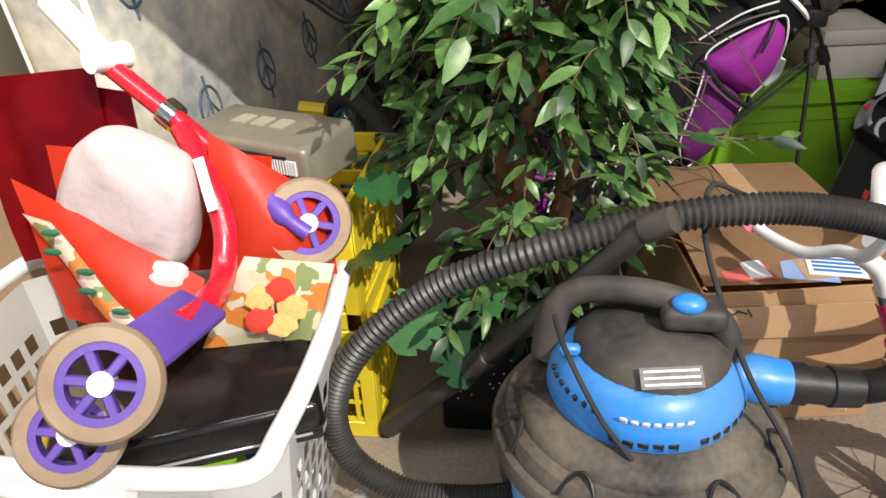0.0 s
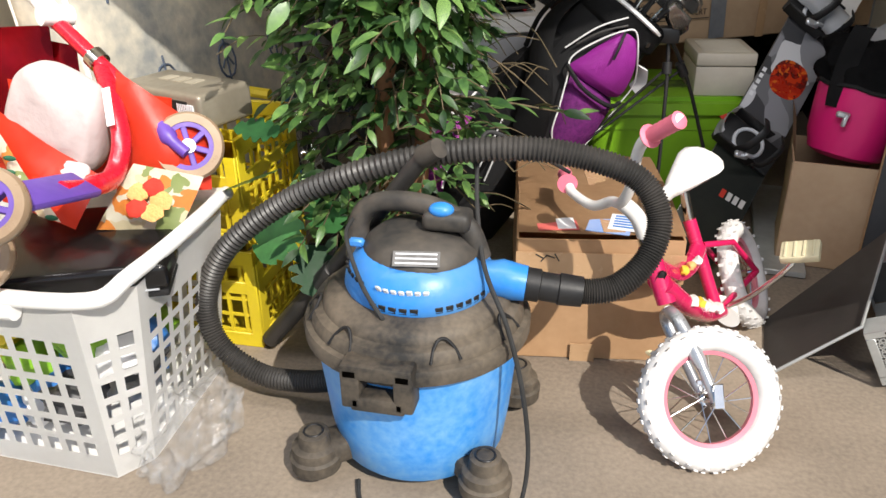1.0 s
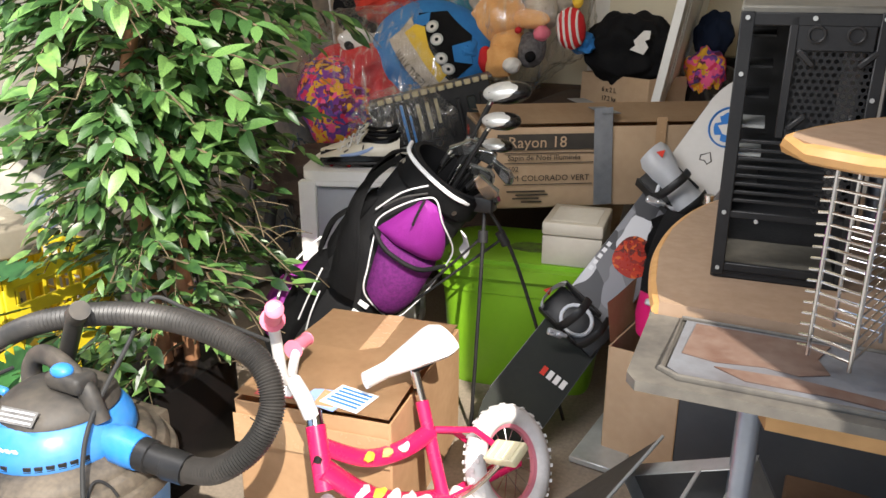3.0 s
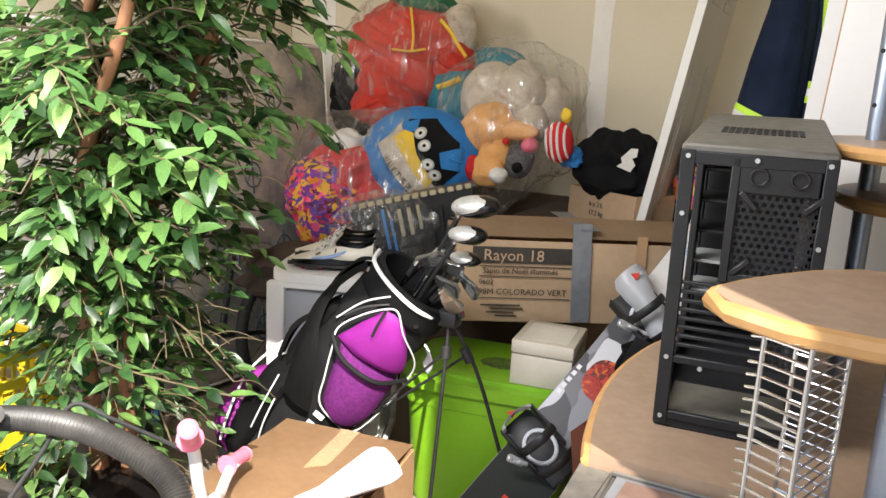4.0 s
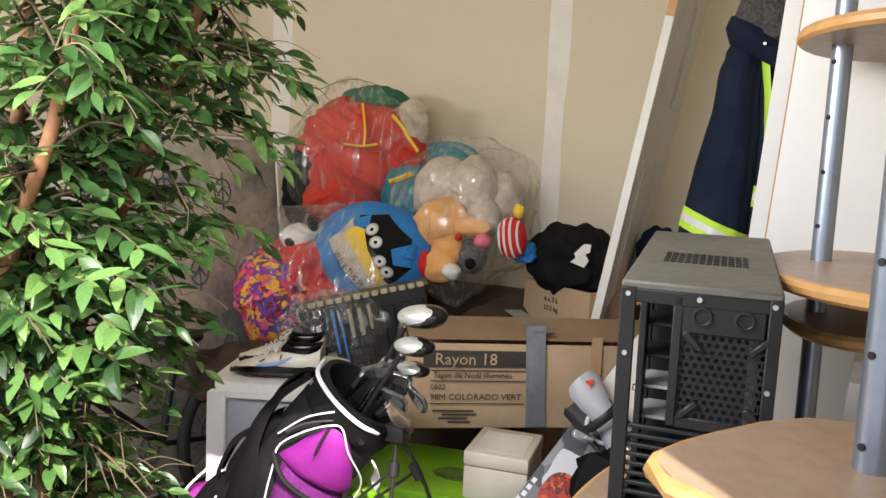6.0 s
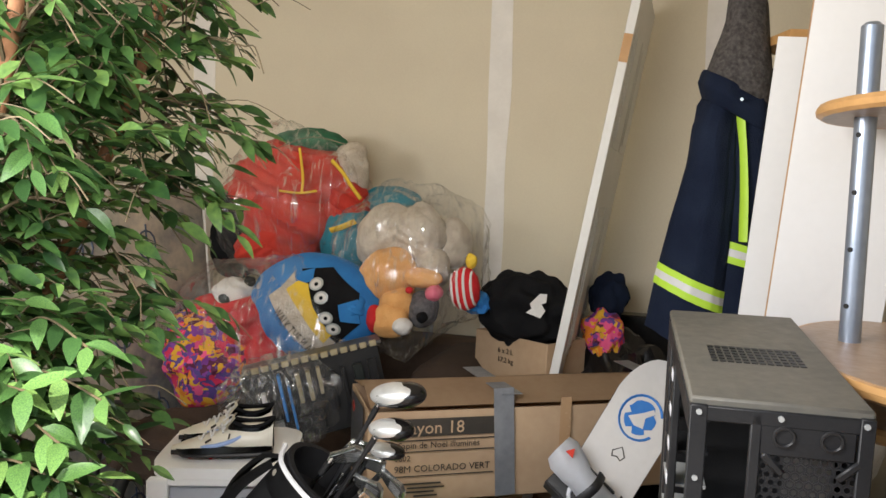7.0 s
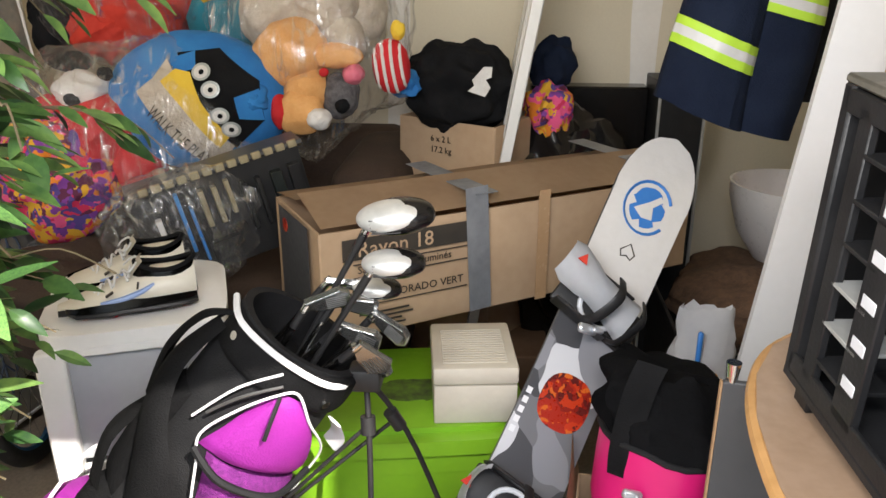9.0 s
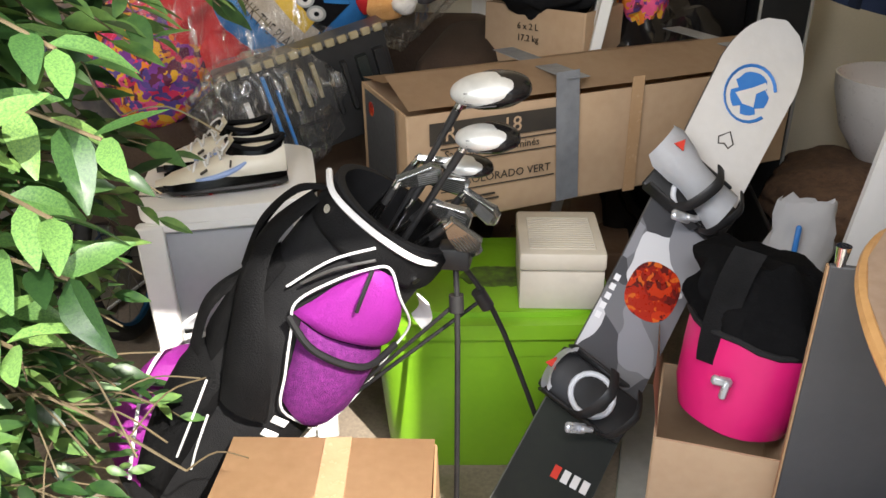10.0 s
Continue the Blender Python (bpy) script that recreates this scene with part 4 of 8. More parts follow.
for k in range(7):
    a = radians(-172 + 7.5 * k)
    bm = B()
    box(bm, (0, 0, 0), (0.007, 0.006, 0.034), at(0.405 + 0.131 * math.cos(a), 0.985 + 0.131 * math.sin(a), 0.424) @ pose(0, 0, 0, 0, 0, math.degrees(a) + 90) @ pose(0, 0, 0, 24, 18, 0), bevel=0.001)
    part("vent_slot", bm, BLACK_PLASTIC, mo)
# maker's mark: plain white strokes
for k in range(7):
    a = radians(-108 + 6.2 * k)
    bm = B()
    box(bm, (0, 0, 0), (0.0115, 0.004, 0.024 if k in (0, 4) else 0.018), at(0.405 + 0.1345 * math.cos(a), 0.985 + 0.1345 * math.sin(a), 0.434) @ pose(0, 0, 0, 0, 0, math.degrees(a) + 90) @ pose(0, 0, 0, 30, 0, 0), bevel=0.002)
    part("mark_stroke", bm, WHITE_PLASTIC, mo)
bm = B()
lathe(bm, [(0.05, 0.464), (0.113, 0.462), (0.110, 0.474), (0.088, 0.492), (0.06, 0.502), (0.03, 0.505)], at(0.41, 0.99, 0), 36)
part("top_cover", bm, DUST_GREY, vc, "dusty dark grey cover")
bm = B()
box(bm, (0, 0, 0), (0.085, 0.03, 0.002), at(0.425, 0.889, 0.486) @ pose(0, 0, 0, 40, 0, 8), bevel=0.0005)
st = part("rating_label", bm, WORN_LABEL, vc, "worn grey label")
for k in range(3):
    bm = B()
    box(bm, (0, -0.009 + 0.009 * k, 0.0015), (0.075, 0.003, 0.001), at(0.425, 0.889, 0.486) @ pose(0, 0, 0, 40, 0, 8))
    part("label_bar", bm, BINDING, st)
bm = B()
hp = smooth_path([(0.262, 1.04, 0.40), (0.270, 1.04, 0.48), (0.305, 1.035, 0.522), (0.375, 1.015, 0.540), (0.445, 0.995, 0.537), (0.50, 0.985, 0.51), (0.525, 0.985, 0.45)], 6)
ring_sweep(bm, hp, [0.030 - 0.010 * min(1, i / 12) for i in range(len(hp))], 12, flat=0.8)
part("carry_handle", bm, DUST_GREY, vc)
bm = B()
box(bm, (0.462, 0.985, 0.525), (0.09, 0.056, 0.036), bevel=0.012, seg=3)
part("switch_housing", bm, DUST_GREY, vc)
bm = B()
blob(bm, (0.452, 0.976, 0.546), (0.024, 0.019, 0.014), sub=3, rough=0)
part("switch", bm, BRIGHT_BLUE, vc, "bright blue rocker switch")
bm = B()
box(bm, (0.292, 0.955, 0.475), (0.03, 0.016, 0.016), at(0, 0, 0), bevel=0.004)
part("blue_clip", bm, BRIGHT_BLUE, vc)
bm = B()
ring_sweep(bm, [(0.50, 0.99, 0.41), (0.545, 0.993, 0.407), (0.56, 0.994, 0.405), (0.59, 0.995, 0.40), (0.61, 0.996, 0.398)], [0.036, 0.032, 0.038, 0.036, 0.034], 20)
part("outlet", bm, BRIGHT_BLUE, vc)
bm = B()
ring_sweep(bm, [(0.61, 0.996, 0.398), (0.635, 0.998, 0.395), (0.637, 0.998, 0.395), (0.67, 1.0, 0.391), (0.672, 1.0, 0.391), (0.715, 1.004, 0.387)], [0.032, 0.032, 0.028, 0.028, 0.031, 0.029], 20)
part("hose_cuff", bm, BLACK_PLASTIC, vc)
hose = smooth_path([(0.71, 1.004, 0.387), (0.775, 1.02, 0.395), (0.83, 1.06, 0.44), (0.845, 1.10, 0.51), (0.80, 1.125, 0.575), (0.70, 1.125, 0.61), (0.58, 1.12, 0.622), (0.42, 1.11, 0.605), (0.25, 1.09, 0.56),
                    (0.08, 1.10, 0.475), (-0.05, 1.07, 0.37), (-0.105, 1.05, 0.25), (-0.08, 1.03, 0.15), (0.02, 1.02, 0.085), (0.14, 1.01, 0.09), (0.23, 1.0, 0.12)], 30)
rad = [0.0255 if i % 2 else 0.0215 for i in range(len(hose))]
bm = B()
ring_sweep(bm, hose, rad, 14)
part("hose", bm, HOSE_BLACK, vc, "ribbed black hose")
for k, (dx, dy) in enumerate(((-0.178, -0.155), (0.165, -0.155), (0.185, 0.15), (-0.17, 0.15))):
    bm = B()
    fx, fy = 0.40 + dx, 0.98 + dy
    a = math.atan2(dy, dx)
    mm = at(fx, fy, 0) @ pose(0, 0, 0, 0, 0, math.degrees(a))
    lathe(bm, [(0.03, 0.03), (0.05, 0.035), (0.052, 0.062), (0.046, 0.066), (0.045, 0.085), (0.033, 0.09), (0.03, 0.115), (0.02, 0.118)], mm, 24)
    box(bm, (-0.05, 0, 0.065), (0.09, 0.07, 0.05), mm, bevel=0.012, seg=2)
    ft = part("caster_foot", bm, DUSTY_BLACK, vc)
    bm = B()
    ring_sweep(bm, [(fx + 0.019 * math.cos(t / 12 * 6.2832), fy + 0.019 * math.sin(t / 12 * 6.2832), 0.118) for t in range(12)], 0.0025, 6, closed=True)
    part("cap_ring", bm, BLACK_PLASTIC, ft)
    bm = B()
    ring_sweep(bm, [(fx - 0.012, fy, 0.02), (fx + 0.012, fy, 0.02)], 0.02, 14)
    part("wheel", bm, RUBBER, ft)
bm = B()
cord = smooth_path([(0.27, 1.0, 0.50), (0.285, 0.92, 0.50), (0.33, 0.86, 0.44), (0.37, 0.835, 0.395), (0.375, 0.838, 0.385)], 6)
ring_sweep(bm, cord, 0.0042, 8)
part("power_cord", bm, RUBBER, vc)
bm = B()
cord = smooth_path([(0.66, 1.33, 0.50), (0.56, 1.21, 0.60), (0.50, 1.165, 0.632), (0.495, 1.10, 0.56), (0.535, 0.95, 0.46), (0.595, 0.87, 0.37), (0.63, 0.84, 0.25), (0.645, 0.82, 0.12), (0.63, 0.79, 0.02), (0.575, 0.735, 0.006), (0.48, 0.70, 0.006), (0.38, 0.715, 0.006), (0.33, 0.77, 0.006), (0.31, 0.82, 0.012)], 10)
ring_sweep(bm, cord, 0.0045, 8)
part("power_cord", bm, RUBBER, vc, "loose black power cord")
bm = B()
wpts = [V(0.432, 1.05, 0.638), V(0.40, 1.065, 0.615), V(0.395, 1.067, 0.611), V(0.16, 1.155, 0.30), V(0.158, 1.156, 0.298), V(-0.06, 1.235, 0.03)]
ring_sweep(bm, wpts[2:4], 0.018, 16)
wd = thing("vacuum_wand", (-0.06, 1.235, 0.0), "dusty black plastic vacuum extension wand", "vacuum wand")
part("tube", bm, HOSE_BLACK, wd)
bm = B()
ring_sweep(bm, wpts[:3], [0.02, 0.022, 0.021], 16)
part("socket", bm, DUST_GREY, wd)
bm = B()
ring_sweep(bm, wpts[3:], [0.021, 0.023, 0.022], 16)
part("lower_tube", bm, HOSE_BLACK, wd)


# ---- small pink bicycle ----
def spoke_wheel(parent, c, axle, r, tyre_r, tyre_mat, rim_mat, spokes=14, knobs=True, tyre_label=""):
    """A wheel: knobbly tyre, rim, spokes and hub, turning on the given axle."""
    c, ax = Vector(c), Vector(axle).normalized()
    u = ax.orthogonal().normalized()
    w = ax.cross(u)

    def P(a, rr, off=0.0):
        return c + u * rr * math.cos(a) + w * rr * math.sin(a) + ax * off

    n = 96
    bm = B()
    ring_sweep(bm, [P(2 * math.pi * i / n, r - tyre_r) for i in range(n)], tyre_r, 12, closed=True)
    wh = part("wheel", bm, tyre_mat, parent, tyre_label)
    if knobs:
        bm = B()
        for i in range(44):
            a = 2 * math.pi * (i + 0.5) / 44
            for off in (-0.45, 0.45) if i % 2 else (-0.8, 0, 0.8):
                rr = r - tyre_r + tyre_r * math.sqrt(max(0.0, 1 - off * off)) * 1.02
                d = (P(a, 1) - c).normalized() * math.sqrt(max(0.0, 1 - off * off)) + ax * off
                m = Matrix((ax, d.cross(ax).normalized() if abs(off) < 0.9 else (P(a + 1.57, 1) - c).normalized(), d)).transposed().to_4x4()
                m.translation = P(a, rr, off * tyre_r)
                bmesh.ops.create_cube(bm, size=1, matrix=m @ Matrix.Diagonal((0.011, 0.009, 0.003, 1)))
        part("tread", bm, tyre_mat, wh)
    bm = B()
    ri = r - 2 * tyre_r + 0.004
    prof = [(ri, -0.011), (ri + 0.004, -0.012), (ri + 0.004, 0.012), (ri, 0.011), (ri - 0.010, 0.006), (ri - 0.010, -0.006)]
    rings = [[bm.verts.new(P(2 * math.pi * i / n, pr, po)) for pr, po in prof] for i in range(n)]
    for i in range(n):
        a, b = rings[i], rings[(i + 1) % n]
        for j in range(6):
            bm.faces.new((a[j], a[(j + 1) % 6], b[(j + 1) % 6], b[j]))
    part("rim", bm, rim_mat, wh)
    bm = B()
    ring_sweep(bm, [c - ax * 0.03, c - ax * 0.016, c - ax * 0.0155, c + ax * 0.0155, c + ax * 0.016, c + ax * 0.03], [0.012, 0.017, 0.011, 0.011, 0.017, 0.012], 14)
    part("hub", bm, CHROME, wh)
    for i in range(spokes):
        a = 2 * math.pi * i / spokes
        bm = B()
        ring_sweep(bm, [P(a + (0.9 if i % 4 < 2 else -0.9), 0.014, 0.014 * (1 if i % 2 else -1)), P(a, ri - 0.004)], 0.0012, 5)
        part("spoke", bm, CHROME, wh)
    return wh


bk = thing("kids_bicycle", (1.08, 1.3, 0), "small hot pink kids bicycle with white tyres", "bicycle")
R = 0.148
hubf, hubr = V(0.985, 1.072, 0.128), V(1.115, 1.645, 0.127)
axf = V(0.26, -0.82, 0.50).normalized()
axr = V(0.87, -0.23, 0.43).normalized()
spoke_wheel(bk, hubf, axf, R, 0.026, TYRE_WHITE, PINK_RIM, 16, tyre_label="white knobbly tyre")
spoke_wheel(bk, hubr, axr, R * 0.98, 0.026, TYRE_WHITE, PINK_RIM, 16)
htop, hbot = V(0.838, 1.238, 0.385), V(0.888, 1.19, 0.275)
bbk = V(1.03, 1.45, 0.125)


def tube(name, pts, r, mt, parent, n=12, label="", flat=1.0):
    bm = B()
    ring_sweep(bm, pts, r, n, flat=flat)
    return part(name, bm, mt, parent, label)


tube("head_tube", [htop, hbot], 0.021, PINK, bk, 16)
tube("headset", [htop + (htop - hbot).normalized() * 0.03, htop], [0.017, 0.019], CHROME, bk)
tube("down_tube", smooth_path([hbot.lerp(htop, 0.35), V(0.935, 1.26, 0.235), V(0.985, 1.355, 0.165), bbk]), [0.035] * 10 + [0.032] * 15, PINK, bk, 14, flat=0.62)
tube("top_tube", smooth_path([hbot.lerp(htop, 0.7), V(0.91, 1.31, 0.285), V(0.95, 1.40, 0.265), V(0.975, 1.495, 0.265)]), 0.021, PINK, bk, 12, flat=0.7)
tube("seat_tube", [bbk, V(0.945, 1.508, 0.33)], 0.016, PINK, bk)
tube("seat_post", [V(0.945, 1.508, 0.33), V(0.922, 1.513, 0.405)], 0.0115, CHROME, bk)
tube("chain_guard", [V(1.06, 1.46, 0.10), V(1.06, 1.50, 0.105)], 0.04, WHITE_PLASTIC, bk, 18, "white plastic chain guard", 0.6)
for sgn in (-1, 1):
    off = axr * 0.034 * sgn
    tube("chain_stay", [bbk + off * 0.5, hubr + off], 0.0085, PINK, bk)
    tube("seat_stay", [V(0.972, 1.50, 0.265) + off * 0.4, V(1.03, 1.56, 0.245) + off, hubr + off], 0.008, PINK, bk)
    offf = axf * 0.036 * sgn
    crown = hbot + (hbot - htop).normalized() * 0.02
    tube("fork_blade", smooth_path([crown, crown + (hbot - htop).normalized() * 0.02 + offf * 1.0, hubf.lerp(crown, 0.45) + offf * 1.15, hubf + offf], 6), [0.0145] * 13 + [0.011] * 6, SILVER, bk)
    tube("axle_nut", [hubf + offf * 0.9, hubf + offf * 1.35], 0.008, CHROME, bk, 6)
    bm = B()
    box(bm, (0, 0, 0), (0.022, 0.004, 0.05), Matrix.Translation(hubf + offf * 1.15 + V(0, 0, 0.012)) @ axes((0, 0, 0), (0.9, 0.28, 0), axf), bevel=0.002)
    part("dropout_plate", bm, CHROME, bk)
# bars
stemtop = htop + V(-0.028, 0.0, 0.062)
tube("stem", smooth_path([htop + V(-0.008, 0, 0.02), stemtop, stemtop + V(-0.03, 0.012, 0.022)], 5), 0.017, WHITE_ENAMEL, bk)
gr, gl = V(0.861, 1.105, 0.70), V(0.64, 1.50, 0.43)
mid = stemtop + V(-0.035, 0.012, 0.022)
barpts = smooth_path([gr, V(0.81, 1.16, 0.645), V(0.795, 1.185, 0.60), V(0.79, 1.20, 0.53), mid + V(0, -0.02, 0.01), mid + V(-0.02, 0.03, -0.01), V(0.715, 1.33, 0.425), V(0.665, 1.41, 0.42), V(0.655, 1.44, 0.43), gl], 6)
tube("handlebar", barpts, 0.0115, WHITE_ENAMEL, bk, 12, "white painted handlebar")
for a, b in ((gr, V(0.815, 1.155, 0.65)), (gl, V(0.652, 1.425, 0.435))):
    ax = (b - a)
    pts = [a, a + ax * 0.04, a + ax * 0.05] + [a + ax * (0.1 + 0.85 * i / 10) for i in range(11)] + [a + ax * 1.0, a + ax * 1.02]
    tube("grip", pts, [0.012, 0.0175, 0.0165] + [0.0155 + 0.001 * (i % 2) for i in range(11)] + [0.024, 0.024], PINK_RUBBER, bk, 14, "pink rubber grip")
# saddle
sd = axes((0.915, 1.502, 0.425), V(0.12, 0.20, 0.045), V(-0.8, 0.45, 0.2))
bm = B()
rows = []
for i in range(13):
    t = i / 12
    x = -0.115 + 0.225 * t
    hw = 0.016 + 0.05 * max(0, (t - 0.25) / 0.75) ** 0.85 * (1 if t < 0.9 else 0.88 if t < 0.97 else 0.6)
    zt = 0.012 + 0.014 * t * t + (0.0 if t < 0.92 else -0.006)
    row = []
    for j in range(14):
        a = 2 * math.pi * j / 14
        row.append((x, hw * math.cos(a), zt + 0.019 * math.sin(a) * (1 if math.sin(a) > 0 else 1.3)))
    rows.append(row)
vs = [[bm.verts.new(sd @ Vector(p)) for p in r] for r in rows]
for a, b in zip(vs, vs[1:]):
    for j in range(14):
        bm.faces.new((a[j], a[(j + 1) % 14], b[(j + 1) % 14], b[j]))
bm.faces.new(vs[0][::-1])
bm.faces.new(vs[-1])
part("saddle", bm, WHITE_ENAMEL, bk, "white vinyl saddle")
bm = B()
box(bm, (0.03, 0, -0.018), (0.06, 0.035, 0.02), sd, bevel=0.005)
part("saddle_clamp", bm, BLACK_PLASTIC, bk)
tube("crank", smooth_path([bbk + axr * 0.03, bbk + axr * 0.055 + V(0.03, -0.01, 0.04), bbk + axr * 0.06 + V(0.09, -0.02, 0.13), V(1.155, 1.435, 0.295)], 5), 0.0065, CHROME, bk)
for c, d in ((V(1.165, 1.43, 0.302), V(0.085, -0.028, 0.03)), (V(0.875, 1.40, 0.03), V(-0.085, 0.028, -0.01))):
    bm = B()
    m = axes(c + d * 0.25, d, V(0.1, 0.9, 0.3))
    box(bm, (0, 0, 0), (0.085, 0.058, 0.02), m, bevel=0.005, seg=2)
    for xx in (-0.03, -0.01, 0.01, 0.03):
        box(bm, (xx, 0, 0.0105), (0.006, 0.05, 0.004), m, bevel=0.001)
    part("pedal", bm, mat("yellowed_plastic", (0.66, 0.60, 0.40), (0.58, 0.52, 0.34), 20, 0.5) if "yellowed_plastic" not in bpy.data.materials else bpy.data.materials["yellowed_plastic"], bk, "yellowed plastic pedal")
for k in range(5):
    bm = B()
    blob(bm, V(0.925, 1.255, 0.252).lerp(V(1.0, 1.385, 0.165), k / 4) + V(0.020, -0.017, 0.008), (0.014, 0.022, 0.007), sub=2, rough=0.3, seed=k)
    part("sticker", bm, WHITE_ENAMEL if k != 1 else YELLOW_CLOTH, bk)
for k in range(3):
    bm = B()
    blob(bm, V(0.915, 1.31, 0.29).lerp(V(0.95, 1.40, 0.272), k / 2) + V(0.012, -0.010, 0.008), (0.011, 0.014, 0.009), sub=2, rough=0.3, seed=k + 9)
    part("sticker", bm, (YELLOW_CLOTH, ORANGE_PLUSH, WHITE_ENAMEL)[k], bk)
bm = B()
box(bm, (0, 0, 0), (0.016, 0.003, 0.034), Matrix.Translation(htop.lerp(hbot, 0.5) + V(0.006, -0.0205, 0.002)) @ pose(0, 0, 0, 8, 20, 10), bevel=0.004)
part("head_badge", bm, BLACK_PLASTIC, bk, "dark head badge")


# ---- laundry basket and what lies in it ----
lbk = thing("laundry_basket", (-0.37, 0.97, 0), "white plastic laundry basket with square holes", "laundry basket")


def basket_wall(a0, a1, b0, b1, nx, nz, label=""):
    """One pierced side: from foot a0 to a1 and rim b0 to b1."""
    a0, a1, b0, b1 = Vector(a0), Vector(a1), Vector(b0), Vector(b1)
    bm = B()
    bot, top = 0.10, 0.80

    def P(u, w):
        return a0.lerp(a1, u).lerp(b0.lerp(b1, u), w)

    us, ws = [0.0], [0.0]
    for i in range(nx):
        c = 0.06 + 0.88 * (i + 0.5) / nx
        h = 0.88 / nx * 0.31
        us += [c - h, c + h]
    us.append(1.0)
    for i in range(nz):
        c = bot + (top - bot) * (i + 0.5) / nz
        h = (top - bot) / nz * 0.33
        ws += [c - h, c + h]
    ws.append(1.0)
    vs = [[bm.verts.new(P(u, w)) for u in us] for w in ws]
    fs = []
    for i in range(len(ws) - 1):
        for j in range(len(us) - 1):
            if i % 2 and j % 2:
                continue
            fs.append(bm.faces.new((vs[i][j], vs[i][j + 1], vs[i + 1][j + 1], vs[i + 1][j])))
    bmesh.ops.solidify(bm, geom=fs, thickness=0.004)
    return part("pierced_side", bm, WHITE_PLASTIC, lbk, label)


F = [(-0.60, 0.745), (-0.175, 0.735), (-0.13, 0.80), (-0.145, 1.13), (-0.20, 1.19), (-0.60, 1.19), (-0.655, 1.13), (-0.655, 0.80)]
T = [(-0.62, 0.725), (-0.165, 0.715), (-0.085, 0.80), (-0.095, 1.15), (-0.17, 1.215), (-0.62, 1.215), (-0.70, 1.15), (-0.70, 0.80)]
H0, H1 = 0.004, 0.425
for i in range(8):
    j = (i + 1) % 8
    L = (Vector(F[i]) - Vector(F[j])).length
    basket_wall((*F[i], H0), (*F[j], H0), (*T[i], H1), (*T[j], H1), max(1, round(L / 0.048)), 6)
bm = B()
rim = smooth_path([(x, y, 0.43 + (0.022 if i in (2, 3, 6, 7) else 0.0)) for i, (x, y) in enumerate(T)], 6, closed=True)
ring_sweep(bm, rim, 0.016, 12, closed=True, flat=1.0)
part("rim", bm, WHITE_PLASTIC, lbk)
bm = B()
ring_sweep(bm, smooth_path([(-0.50, 0.712, 0.405), (-0.40, 0.704, 0.40), (-0.27, 0.702, 0.405)], 5), 0.017, 10)
part("handle", bm, WHITE_PLASTIC, lbk)
bm = B()
plate(bm, F, 0.002, 0.008)
part("base", bm, WHITE_PLASTIC, lbk)
rng = random.Random(9)
for i in range(26):
    bm = B()
    c = (rng.uniform(-0.58, -0.21), rng.uniform(0.82, 1.1), 0.05 + 0.25 * rng.random())
    blob(bm, c, (0.07, 0.06, 0.05), sub=3, rough=0.2, seed=i)
    mt, nm = rng.choice(((YELLOW, "yellow cloth"), (PAPER, "white paper"), (LIME, "lime green cloth"), (HOT_PINK, "pink cloth"), (LOGO_BLUE, "blue cloth"), (BOARD_GREY, "grey cloth"), (PAPER, "white paper")))
    solo("crumpled_cloth", bm, mt, "crumpled " + nm + " inside the laundry basket", "cloth", "things in the laundry basket")
gc = thing("black_case", axes((-0.285, 0.945, 0.425), (0.92, 0.36, 0.02), (-0.36, 0.92, 0.04)), "flat glossy black case lying in the basket", "case")
bm = B()
box(bm, (0.0, -0.03, 0.0), (0.37, 0.30, 0.055), bevel=0.014, seg=3)
part("lid", bm, GLOSS_BLACK, gc, world=False)
bm = B()
box(bm, (0.0, -0.03, -0.036), (0.36, 0.29, 0.016), bevel=0.005, seg=2)
part("shell", bm, BLACK_PLASTIC, gc, world=False)
bm = B()
box(bm, (0.0, -0.182, -0.022), (0.33, 0.004, 0.004), bevel=0.001)
part("trim_line", bm, SILVER, gc, world=False)
# gift bag of red foil and tropical print
gb = thing("gift_bag", (-0.36, 1.07, 0.44), "orange-red tropical print shopping bag lying open", "bag")


def cloth_patch(name, corners, mt, label="", bulge=0.02, n=10, seed=0, parent=None, thick=0.003):
    a, b, c, d = (Vector(q) for q in corners)
    nrm = (b - a).cross(d - a).normalized()
    grid = []
    for i in range(n + 1):
        r = []
        for j in range(n + 1):
            u, w = j / n, i / n
            q = a.lerp(b, u).lerp(d.lerp(c, u), w)
            r.append(q + nrm * (bulge * math.sin(math.pi * u) * math.sin(math.pi * w) + 0.014 * noise.noise(q * 9 + V(seed, 0, 0))))
        grid.append(r)
    bm = B()
    sheet(bm, grid, thick)
    return part(name, bm, mt, parent or gb, label)


cloth_patch("back_side", [(-0.56, 1.13, 0.45), (-0.22, 1.18, 0.46), (-0.20, 1.20, 0.66), (-0.56, 1.15, 0.70)], ORANGE_RED, "orange-red bag side", 0.03, seed=1)
cloth_patch("front_side", [(-0.47, 0.945, 0.50), (-0.27, 0.90, 0.475), (-0.25, 0.985, 0.555), (-0.545, 1.02, 0.70)], ORANGE_RED, "", 0.03, seed=2)
cloth_patch("right_side", [(-0.26, 1.03, 0.50), (-0.085, 1.11, 0.49), (-0.10, 1.16, 0.60), (-0.26, 1.11, 0.74)], ORANGE_RED, "", 0.03, seed=3)
cloth_patch("printed_panel", [(-0.26, 0.945, 0.455), (-0.095, 0.985, 0.45), (-0.075, 1.07, 0.535), (-0.20, 1.02, 0.575)], HIBISCUS, "cream panel with tropical flowers", 0.03, seed=2)
